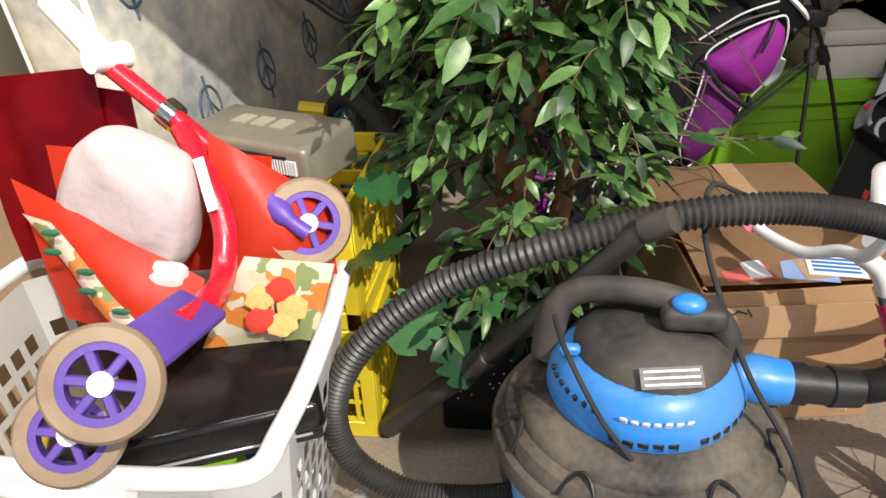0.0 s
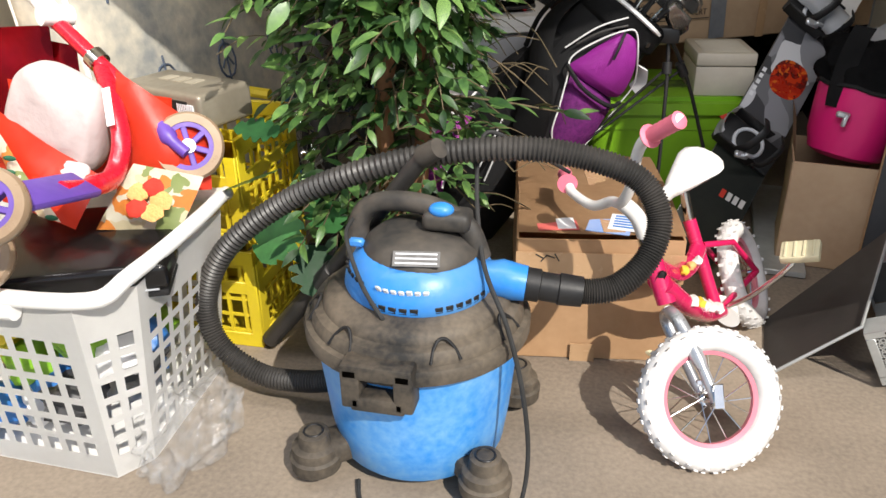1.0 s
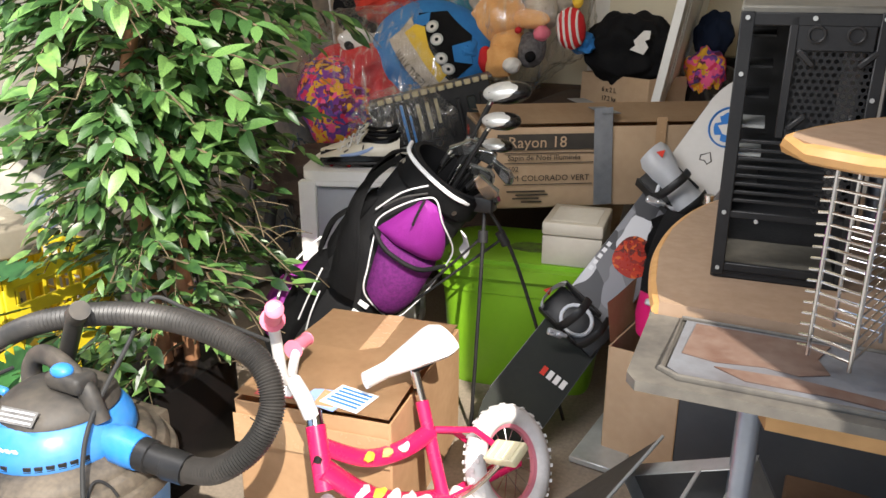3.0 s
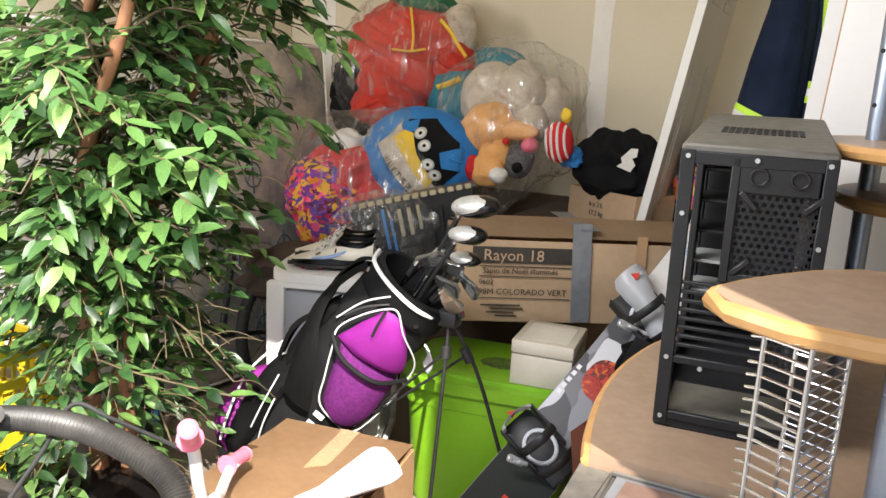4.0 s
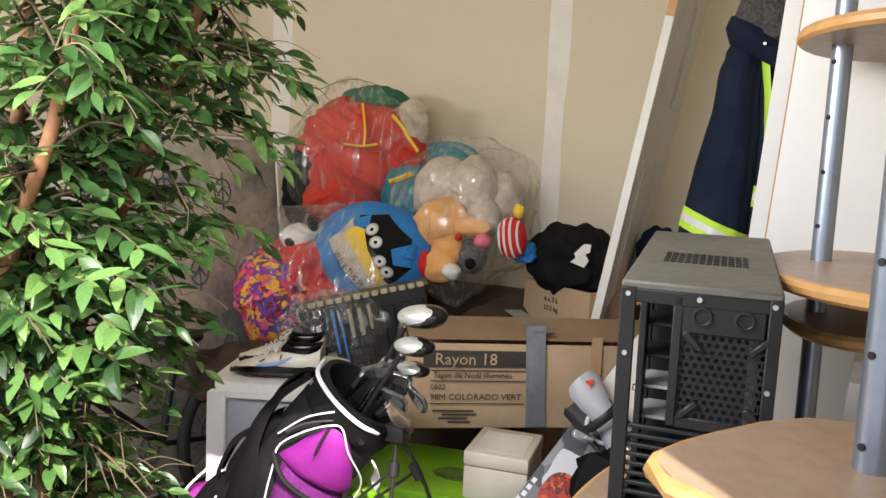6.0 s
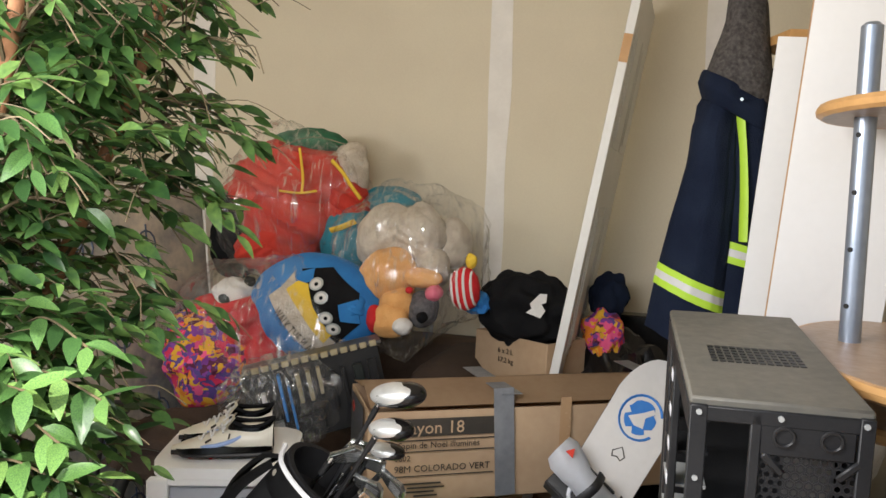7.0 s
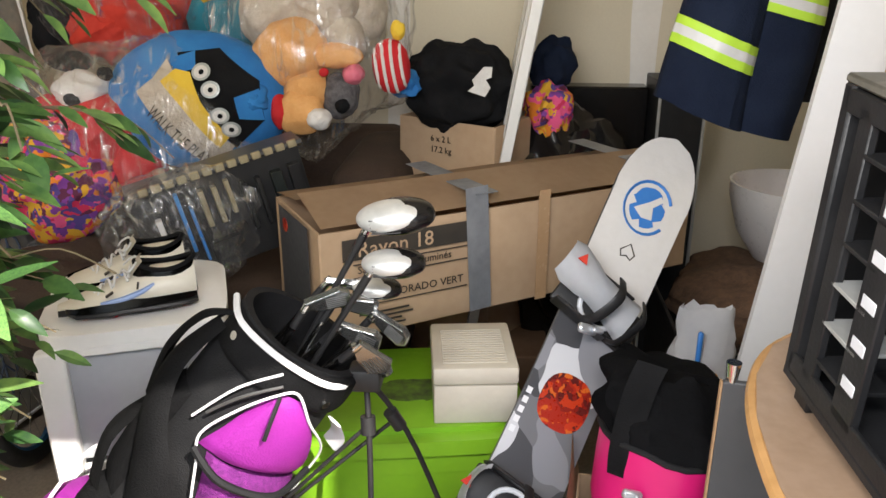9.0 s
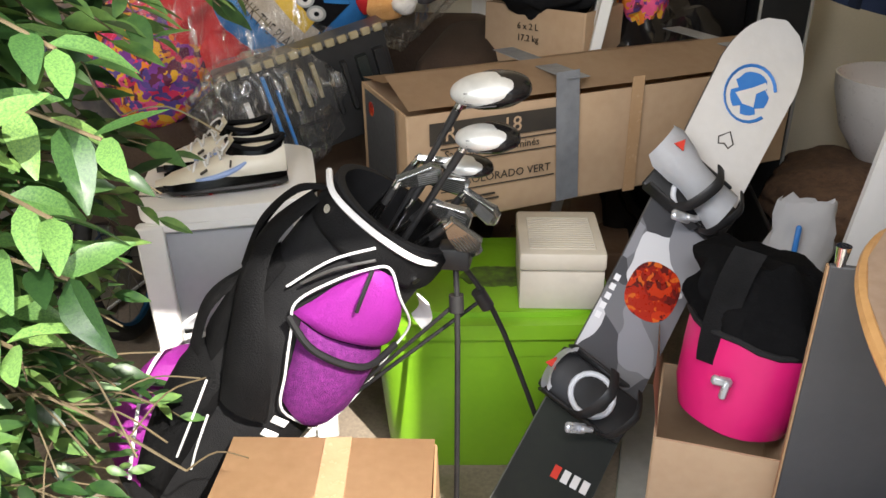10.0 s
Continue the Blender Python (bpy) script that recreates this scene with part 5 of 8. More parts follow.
cloth_patch("printed_panel", [(-0.325, 0.873, 0.512), (-0.275, 0.868, 0.505), (-0.455, 0.958, 0.662), (-0.505, 0.972, 0.668)], HIBISCUS, "", 0.01, seed=4)
for k in range(5):
    a = 2 * math.pi * k / 5
    FM = axes((-0.145, 0.985, 0.508), (0.18, 0.035, 0.0), (0.03, 0.07, 0.1))
    bm = B()
    blob(bm, (0.026 * math.cos(a), 0.026 * math.sin(a), 0.026), (0.023, 0.019, 0.003), FM, sub=2, rough=0.15, seed=k)
    part("flower_petal", bm, RED_CLOTH if k % 2 else ORANGE_PLUSH, gb)
for k in range(7):
    bm = B()
    blob(bm, V(-0.315, 0.864, 0.52).lerp(V(-0.475, 0.944, 0.658), k / 6) + V(0.030 + 0.012 * (-1) ** k, -0.016, 0.004), (0.015, 0.003, 0.006), pose(0, 0, 0), sub=2, rough=0, seed=k)
    part("leaf_print", bm, GREEN_CLOTH, gb, "dark green leaf print")
ff = thing("red_foil_bag", (-0.5, 1.15, 0.5), "shiny red foil gift bag standing in the basket", "gift bag")
cloth_patch("foil_front", [(-0.64, 1.10, 0.50), (-0.47, 1.15, 0.52), (-0.50, 1.24, 0.80), (-0.72, 1.20, 0.79)], FOIL_RED, "", 0.008, seed=5, parent=ff)
cloth_patch("foil_back", [(-0.56, 1.15, 0.50), (-0.42, 1.18, 0.52), (-0.455, 1.26, 0.75), (-0.56, 1.25, 0.77)], FOIL_RED, "", 0.008, seed=6, parent=ff)
cp = thing("felt_hat", (-0.36, 1.03, 0.46), "pale pink felt hat in the bag", "hat")
bm = B()
blob(bm, (0, 0, 0), (1, 1, 1), sub=5, rough=0.03, freq=1.3, seed=60)
for v in bm.verts:
    q = [math.copysign(abs(c) ** 0.62, c) for c in v.co]
    wide = 1.08 - 0.16 * q[2]
    v.co = V(q[0] * 0.098 * wide, q[1] * 0.052 + 0.006 * noise.noise(v.co * 2.2), q[2] * 0.104)
bm.transform(pose(-0.378, 1.06, 0.652, 0, 24, 0))
part("crown", bm, HAT_WHITE, cp)
bm = B()
blob(bm, (-0.345, 0.985, 0.548), (0.078, 0.028, 0.036), sub=4, rough=0.14, freq=1.6, seed=61)
part("brim", bm, HAT_WHITE, cp)

# toy scooter on top
sc = thing("toy_scooter", (-0.25, 1.0, 0.55), "folded red and purple kids scooter lying on the basket", "scooter")


def solid_wheel(c, axle, r, w):
    c, ax = Vector(c), Vector(axle).normalized()
    m = axes(c, ax.orthogonal(), ax.cross(ax.orthogonal()))
    bm = B()
    n = 40
    prof = [(r * 0.70, -w * 0.5), (r * 0.93, -w * 0.5), (r, -w * 0.25), (r, w * 0.25), (r * 0.93, w * 0.5), (r * 0.70, w * 0.5)]
    rings = [[bm.verts.new(m @ V(pr * math.cos(2 * math.pi * i / n), pr * math.sin(2 * math.pi * i / n), po)) for pr, po in prof] for i in range(n)]
    for i in range(n):
        a, b = rings[i], rings[(i + 1) % n]
        for j in range(6):
            bm.faces.new((a[j], a[(j + 1) % 6], b[(j + 1) % 6], b[j]))
    wh = part("wheel", bm, WHEEL_AMBER, sc, "cloudy amber wheel")
    for k in range(6):
        bm = B()
        box(bm, (r * 0.40, 0, 0), (r * 0.62, r * 0.17, w * 0.75), m @ pose(0, 0, 0, 0, 0, 60 * k), bevel=0.002)
        part("spoke", bm, SCOOT_PURPLE, wh)
    bm = B()
    prof = [(r * 0.56, -w * 0.42), (r * 0.71, -w * 0.42), (r * 0.71, w * 0.42), (r * 0.56, w * 0.42)]
    rings = [[bm.verts.new(m @ V(pr * math.cos(2 * math.pi * i / n), pr * math.sin(2 * math.pi * i / n), po)) for pr, po in prof] for i in range(n)]
    for i in range(n):
        a, b = rings[i], rings[(i + 1) % n]
        for j in range(4):
            bm.faces.new((a[j], a[(j + 1) % 4], b[(j + 1) % 4], b[j]))
    part("wheel_core", bm, SCOOT_PURPLE, wh, "purple core ring")
    bm = B()
    ring_sweep(bm, [c - ax * w * 0.55, c + ax * w * 0.55], r * 0.21, 16)
    part("bearing", bm, WHITE_PLASTIC, wh)
    return wh


solid_wheel((-0.127, 1.117, 0.582), V(0.45, -0.80, 0.40), 0.073, 0.03)
solid_wheel((-0.221, 0.66, 0.632), V(0.35, -0.75, 0.55), 0.066, 0.03)
solid_wheel((-0.318, 0.70, 0.512), V(0.35, -0.75, 0.55), 0.066, 0.03)
hd0, hd1 = V(-0.44, 1.195, 0.815), V(-0.235, 1.135, 0.668)
tube("steering_tube", [hd0, hd1], 0.0165, TRUCK_RED, sc, 16)
tube("lower_tube", [hd1, V(-0.185, 1.125, 0.630)], 0.021, TRUCK_RED, sc, 16)
tube("fork", smooth_path([V(-0.19, 1.122, 0.632), V(-0.155, 1.095, 0.605), V(-0.118, 1.09, 0.577)], 5), [0.019] * 6 + [0.013] * 5, SCOOT_PURPLE, sc, 12)
tube("clamp", [V(-0.352, 1.170, 0.753), V(-0.332, 1.164, 0.738)], 0.024, CHROME, sc, 16)
tube("grip", [V(-0.44, 1.20, 0.815), V(-0.47, 1.21, 0.845), V(-0.54, 1.24, 0.91)], 0.023, WHITE_PLASTIC, sc, 14, "white foam grip")
tube("grip", [V(-0.455, 1.165, 0.835), V(-0.425, 1.225, 0.825)], 0.022, WHITE_PLASTIC, sc, 14)
tube("neck", smooth_path([V(-0.32, 1.15, 0.728), V(-0.262, 1.085, 0.675), V(-0.228, 1.037, 0.612), V(-0.222, 0.985, 0.562), V(-0.212, 0.915, 0.568), V(-0.208, 0.82, 0.598)], 6), [0.021] * 26 + [0.016] * 5, TRUCK_RED, sc, 14, flat=0.8)
bm = B()
box(bm, (0, 0, 0), (0.17, 0.075, 0.016), axes((-0.213, 0.80, 0.603), V(-0.05, -0.72, 0.17), V(0.7, -0.1, -0.3)), bevel=0.006, seg=2)
part("deck", bm, SCOOT_PURPLE, sc, "worn purple deck")
bm = B()
box(bm, (0, 0, 0), (0.085, 0.016, 0.002), axes((-0.252, 1.065, 0.668), V(0.05, -0.08, -0.10), V(0.9, 0.2, 0.1)) @ at(0, 0.0, 0.021))
part("decal", bm, WHITE_PLASTIC, sc)
"""side items"""
# crates and tin
CR = thing("milk_crate", pose(-0.245, 1.40, 0), "yellow plastic milk crate with lattice sides", "crate", "stacked milk crates")


def lattice(m, w, h, mt, parent, nx=7, nz=5):
    bm = B()
    for c, s in (((0, 0, 0.02), (w, 0.012, 0.04)), ((0, 0, h - 0.02), (w, 0.012, 0.04)), ((-w / 2 + 0.015, 0, h / 2), (0.03, 0.012, h)), ((w / 2 - 0.015, 0, h / 2), (0.03, 0.012, h)), ((0, 0, h * 0.62), (w, 0.010, 0.035))):
        box(bm, c, s, m, bevel=0.002)
    for i in range(nx):
        box(bm, (-w / 2 + w * (i + 1) / (nx + 1), 0.0, h / 2), (0.009, 0.006, h - 0.05), m)
    for i in range(nz):
        box(bm, (0, 0.0005, h * (i + 1) / (nz + 1)), (w - 0.04, 0.005, 0.008), m)
    return part("lattice_side", bm, mt, parent, world=False)


for a, d, w in ((0, 0.16, 0.33), (180, 0.16, 0.33), (90, 0.16, 0.31), (-90, 0.16, 0.31)):
    lattice(pose(0, 0, 0, 0, 0, a) @ at(0, -d, 0), w, 0.275, YELLOW, CR)
bm = B()
box(bm, (0, 0, 0.006), (0.31, 0.31, 0.012))
part("bottom", bm, YELLOW, CR, world=False)
copy_thing(CR, pose(-0.25, 1.405, 0.279, 0, 0, -2))
tn = thing("biscuit_tin", axes((-0.262, 1.355, 0.612), (0.93, -0.35, 0.02), (0.35, 0.93, 0)), "old printed metal tin lying on a crate", "tin")
bm = B()
box(bm, (0, 0, 0), (0.29, 0.16, 0.085), bevel=0.012, seg=3)
part("body", bm, TIN, tn, world=False)
bm = B()
box(bm, (0.02, -0.082, 0.0), (0.17, 0.003, 0.05))
part("print_panel", bm, BLACK_PLASTIC, tn, world=False)
for i in range(9):
    bm = B()
    box(bm, (0.075 + 0.006 * i, -0.082, 0.006), (0.0035, 0.005, 0.026))
    part("code_bar", bm, PAPER, tn, world=False)
for i in range(3):
    bm = B()
    box(bm, (-0.06 + 0.045 * i, 0.01, 0.0435), (0.03, 0.04, 0.002))
    part("letter_bar", bm, mat("faded_gilt", (0.40, 0.36, 0.28), None, 20, 0.4) if i == 0 else bpy.data.materials["faded_gilt"], tn, world=False)
# thin plastic bag on the floor by the basket
bm = B()
blob(bm, (-0.075, 0.86, 0.055), (0.085, 0.13, 0.075), sub=5, rough=0.25, freq=2.6, seed=71, flatten=-0.053)
q = solo("thin_plastic_bag", bm, HAZE_BAG, "crumpled thin white plastic bag on the floor", "plastic bag")
bm = B()
box(bm, (0, 0, 0.45), (0.012, 0.75, 0.9), pose(-0.78, 1.05, 0, 0, -4, 3), bevel=0.003)
solo("cardboard_sheet", bm, CARD_PALE, "flat cardboard sheet standing behind the basket", "cardboard")


# ---- mattress and dark bicycle behind the tree ----
mx = thing("mattress", axes((-0.62, 1.45, 0.0), (0.12, 0.95, 0), (-0.12, 0, 1)), "old damask mattress with navy emblems leaning on edge", "mattress")
bm = B()
box(bm, (0.93, 0.72, 0.0), (1.86, 1.44, 0.20), bevel=0.05, seg=3)
part("body", bm, MATTRESS, mx, world=False)
for yy in (-0.09, 0.09):
    bm = B()
    ring_sweep(bm, [(0.02, 0.02, yy), (1.84, 0.02, yy), (1.84, 1.42, yy), (0.02, 1.42, yy)], 0.009, 8, closed=True)
    part("piping", bm, PLASTER, mx, world=False)
for i in range(6):
    for j in range(4):
        cx, cy = 0.15 + 0.30 * i + (0.15 if j % 2 else 0), 0.2 + 0.33 * j
        if cx > 1.75:
            continue
        bm = B()
        ring_sweep(bm, [(cx + 0.045 * math.cos(t * 0.5236), cy + 0.055 * math.sin(t * 0.5236), 0.1005) for t in range(12)], 0.004, 6, closed=True)
        ring_sweep(bm, [(cx, cy - 0.08, 0.1005), (cx, cy + 0.08, 0.1005)], 0.004, 6)
        ring_sweep(bm, [(cx - 0.03, cy - 0.02, 0.1005), (cx, cy + 0.02, 0.1005), (cx + 0.03, cy - 0.02, 0.1005)], 0.004, 6)
        part("emblem", bm, EMBLEM, mx, world=False)
b2 = thing("dark_bicycle", (-0.2, 2.3, 0), "black bicycle with blue rims standing behind the tree", "bicycle")
spoke_wheel(b2, (-0.245, 2.02, 0.245), V(1, 0.9, 0.12), 0.24, 0.024, RUBBER, BLUE_RIM, 16, False)
spoke_wheel(b2, (-0.24, 2.66, 0.245), V(1, 0.15, 0.12), 0.24, 0.024, RUBBER, BLUE_RIM, 16, False)
tube("frame_tube", [(-0.25, 2.02, 0.245), (-0.27, 2.08, 0.62)], 0.014, BLACK_PLASTIC, b2)
tube("frame_tube", [(-0.265, 2.08, 0.55), (-0.25, 2.38, 0.30)], 0.016, BLACK_PLASTIC, b2)
tube("frame_tube", [(-0.25, 2.38, 0.30), (-0.28, 2.48, 0.62)], 0.014, BLACK_PLASTIC, b2)
tube("frame_tube", [(-0.25, 2.38, 0.30), (-0.24, 2.66, 0.245)], 0.010, BLACK_PLASTIC, b2)
tube("handlebar", smooth_path([(-0.50, 2.12, 0.74), (-0.38, 2.08, 0.72), (-0.27, 2.06, 0.66), (-0.15, 2.02, 0.70), (-0.05, 2.0, 0.70)]), 0.011, BLACK_PLASTIC, b2)
tube("reflector", [(-0.40, 1.96, 0.46), (-0.33, 1.955, 0.455)], 0.018, YELLOW, b2, 8)
bm = B()
blob(bm, (-0.29, 2.50, 0.66), (0.06, 0.12, 0.035), sub=3, rough=0.05)
part("saddle", bm, BLACK_PLASTIC, b2)

# ---- artificial tree ----
tr = thing("artificial_ficus", (0.24, 1.52, 0), "tall artificial ficus with drooping glossy green leaves", "artificial tree")
bm = B()
box(bm, (0.20, 1.42, 0.15), (0.30, 0.30, 0.30), pose(0, 0, 0), bevel=0.008, seg=2)
pl = part("planter", bm, GLOSS_BLACK, tr, "black planter box with white specks")
rng = random.Random(12)
for i in range(46):
    bm = B()
    bmesh.ops.create_icosphere(bm, subdivisions=1, radius=0.0024, matrix=at(0.05 + 0.30 * rng.random(), 1.27, 0.03 + 0.25 * rng.random()))
    part("speck", bm, PAPER, pl)
trunks = [[(0.22, 1.45, 0.25), (0.21, 1.43, 0.60), (0.24, 1.42, 0.76), (0.21, 1.42, 0.92), (0.27, 1.42, 1.15), (0.39, 1.42, 1.40), (0.46, 1.43, 1.70), (0.50, 1.46, 2.1)],
          [(0.26, 1.50, 0.25), (0.30, 1.46, 0.60), (0.26, 1.48, 0.90), (0.19, 1.47, 1.20), (0.21, 1.50, 1.60), (0.25, 1.50, 2.05)],
          [(0.18, 1.52, 0.25), (0.16, 1.60, 0.7), (0.22, 1.70, 1.1), (0.30, 1.75, 1.35), (0.39, 1.76, 1.56), (0.47, 1.78, 1.78), (0.55, 1.82, 2.1)]]
tw_bm = B()
lv = []
rng = random.Random(21)
for k, t in enumerate(trunks):
    pts = smooth_path(t, 8)
    bm = B()
    ring_sweep(bm, pts, [0.021 - 0.010 * i / len(pts) + 0.002 * noise.noise(p * 14) for i, p in enumerate(pts)], 12)
    part("trunk", bm, BARK, tr)
    n = len(pts)
    for b in range(112):
        f = 0.06 + 0.94 * ((b + rng.random()) / 112) ** 1.0
        p = pts[min(n - 1, int(f * (n - 1)))]
        a = rng.uniform(0, 2 * math.pi)
        # branches reach further to the open side
        out = V(math.cos(a), math.sin(a), 0)
        if p.z < 0.9 and rng.random() < 0.40:
            continue
        reach = rng.uniform(0.12, 0.31) * (1.1 if k == 2 else 0.78 if out.x > 0 else 0.9) * (0.82 if out.y < 0 and p.z < 0.8 else 1.0)
        if p.z < 0.75:
            reach *= 1.12
        rise = rng.uniform(-0.02, 0.14)
        q1 = p + out * reach * 0.5 + V(0, 0, rise)
        q2 = p + out * reach + V(rng.uniform(-0.05, 0.05), rng.uniform(-0.05, 0.05), rise - rng.uniform(-0.02, 0.13))
        br = smooth_path([p, q1, q2], 7)
        ring_sweep(tw_bm, br, [0.0045 - 0.003 * i / len(br) for i in range(len(br))], 5)
        # side twigs with leaves in rows
        for s in range(4):
            g = 0.35 + 0.65 * (s + 1) / 4
            o = br[min(len(br) - 1, int(g * (len(br) - 1)))]
            a2 = a + rng.uniform(-1.3, 1.3)
            d = V(math.cos(a2), math.sin(a2), rng.uniform(-0.6, 0.25)).normalized()
            L = rng.uniform(0.09, 0.17)
            tw = smooth_path([o, o + d * L * 0.5 + V(0, 0, 0.012), o + d * L + V(0, 0, -0.02)], 4)
            ring_sweep(tw_bm, tw, 0.0013, 4)
            m = rng.randint(5, 8)
            for j in range(m):
                h = (j + 1) / m
                at_p = tw[min(len(tw) - 1, int(h * (len(tw) - 1)))]
                dd = (d + d.cross(V(0, 0, 1)).normalized() * (0.9 if j % 2 else -0.9) * (1 - 0.75 * (j == m - 1)) + V(0, 0, rng.uniform(-0.55, 0.25))).normalized()
                if -0.12 < at_p.x - 0.05 * noise.noise(at_p * 7) < (0.615 if at_p.z > 1.25 else 0.54 if at_p.z > 1.1 else 0.49 if at_p.z > 0.85 else 0.45):
                    lv.append((at_p, dd, rng.uniform(0.045, 0.080) * (0.84 if at_p.z < 0.85 else 1.0)))
tagged(part("twig_mass", tw_bm, TWIG, tr), kind="stuff")


def leaf_shape(bm, m, L, w=0.36, fold=0.22, droop=0.18):
    """A pointed leaf, folded along its rib and bent down at its tip."""
    rows = []
    for i in range(6):
        t = i / 5
        hw = L * w * 0.5 * math.sin(math.pi * min(1, t ** 0.8 * 0.96 + 0.02)) ** 0.9
        z = -droop * L * t * t
        rows.append(((L * t, -hw, z + fold * hw), (L * t, 0, z), (L * t, hw, z + fold * hw)))
    vs = [[bm.verts.new(m @ Vector(p)) for p in r] for r in rows]
    for a, b in zip(vs, vs[1:]):
        for j in range(2):
            bm.faces.new((a[j], a[j + 1], b[j + 1], b[j]))


def leaf_frame(p, d):
    up = V(rng.uniform(-0.7, 0.7), rng.uniform(-0.9, 0.3), 1)
    z = (up - d * up.dot(d)).normalized()
    m = Matrix((d, z.cross(d), z)).transposed().to_4x4()
    m.translation = p
    return m


masters = []
for k in range(4):
    bm = B()
    leaf_shape(bm, Matrix(), 1.0, 0.35 + 0.03 * k, 0.15 + 0.08 * k, 0.08 + 0.09 * k)
    masters.append(finish(bm, "leaf", LEAF))
near = sorted(range(len(lv)), key=lambda i: (lv[i][0] - V(0.75, 1.15, 1.1)).length)[:300]
nearset = set(near)
bm = B()
for i, (p, d, L) in enumerate(lv):
    m = leaf_frame(p, d)
    if i in nearset:
        ob = new("leaf", masters[i % 4])
        ob.parent = tr
        ob.matrix_parent_inverse = tr.matrix_basis.inverted()
        ob.matrix_basis = m @ Matrix.Diagonal((L, L, L, 1))
    else:
        leaf_shape(bm, m, L, 0.34 + 0.1 * (i % 5) / 4, 0.15 + 0.2 * (i % 3) / 2, 0.05 + 0.25 * (i % 4) / 3)
fo = part("foliage", bm, LEAF, tr)
tagged(fo, kind="stuff")
# sprays that reach out towards the doorway
for k, (root, tip) in enumerate((((0.30, 1.55, 1.12), (0.60, 1.44, 1.16)), ((0.28, 1.52, 1.02), (0.62, 1.45, 1.07)), ((0.30, 1.48, 0.95), (0.59, 1.39, 1.01)), ((0.28, 1.45, 0.86), (0.60, 1.38, 0.95)), ((0.27, 1.42, 0.80), (0.56, 1.33, 0.90)), ((0.26, 1.40, 0.98), (0.55, 1.36, 1.10)))):
    a, b = Vector(root), Vector(tip)
    spray = smooth_path([a, a.lerp(b, 0.5) + V(0, 0, 0.05), b], 9)
    bm = B()
    ring_sweep(bm, spray, 0.0022, 5)
    part("twig", bm, TWIG, tr)
    for i in range(9):
        p = spray[min(len(spray) - 1, 6 + i * (len(spray) - 6) // 8)]
        d = ((b - a).normalized() * 0.6 + V(0, -0.55 * (-1) ** i, rng.uniform(-0.7, 0.15))).normalized()
        L = rng.uniform(0.072, 0.092)
        ob = new("leaf", masters[(i + k) % 4])
        ob.parent = tr
        ob.matrix_parent_inverse = tr.matrix_basis.inverted()
        ob.matrix_basis = leaf_frame(p, d) @ Matrix.Diagonal((L, L, L, 1))
# a long bare sprig that arches over the bicycle, and broad split leaves low down
bm = B()
sprig = smooth_path([(0.25, 1.38, 0.55), (0.38, 1.30, 0.66), (0.50, 1.30, 0.66), (0.60, 1.36, 0.63), (0.69, 1.43, 0.60)], 6)
ring_sweep(bm, sprig, 0.0025, 5)
part("twig", bm, TWIG, tr)
for i in range(9):
    p = sprig[10 + i * 14 // 9]
    bm = B()
    leaf_shape(bm, leaf_frame(p, V(0.7, 0.5 * (-1) ** i + 0.2, 0.1 * (i % 3) - 0.1).normalized()), 0.065, 0.38)
    part("leaf", bm, LEAF, tr)
for i, (p, d, L) in enumerate((((0.02, 1.22, 0.50), (-0.75, -0.35, -0.25), 0.13), ((0.06, 1.20, 0.40), (-0.5, -0.5, -0.65), 0.13), ((0.10, 1.2, 0.33), (0.1, -0.5, -0.8), 0.12), ((0.02, 1.25, 0.58), (-0.8, -0.2, 0.1), 0.10), ((0.12, 1.2, 0.45), (0.5, -0.6, -0.5), 0.10))):
    bm = B()
    m = leaf_frame(Vector(p), Vector(d).normalized())
    pts = [(0, 0)]
    for j in range(15):
        t = j / 14
        r = 0.5 * math.sin(math.pi * (0.08 + 0.90 * t)) ** 0.7 * (0.60 if j % 3 == 2 else 1.0)
        pts.append((t, r))
    lo = [(t, -r) for t, r in pts[1:]][::-1]
    plate(bm, [(x * L, y * L) for x, y in pts + lo[1:]], 0, 0.0012, m)
    part("broad_leaf", bm, BIG_LEAF, tr, "broad split leaf")

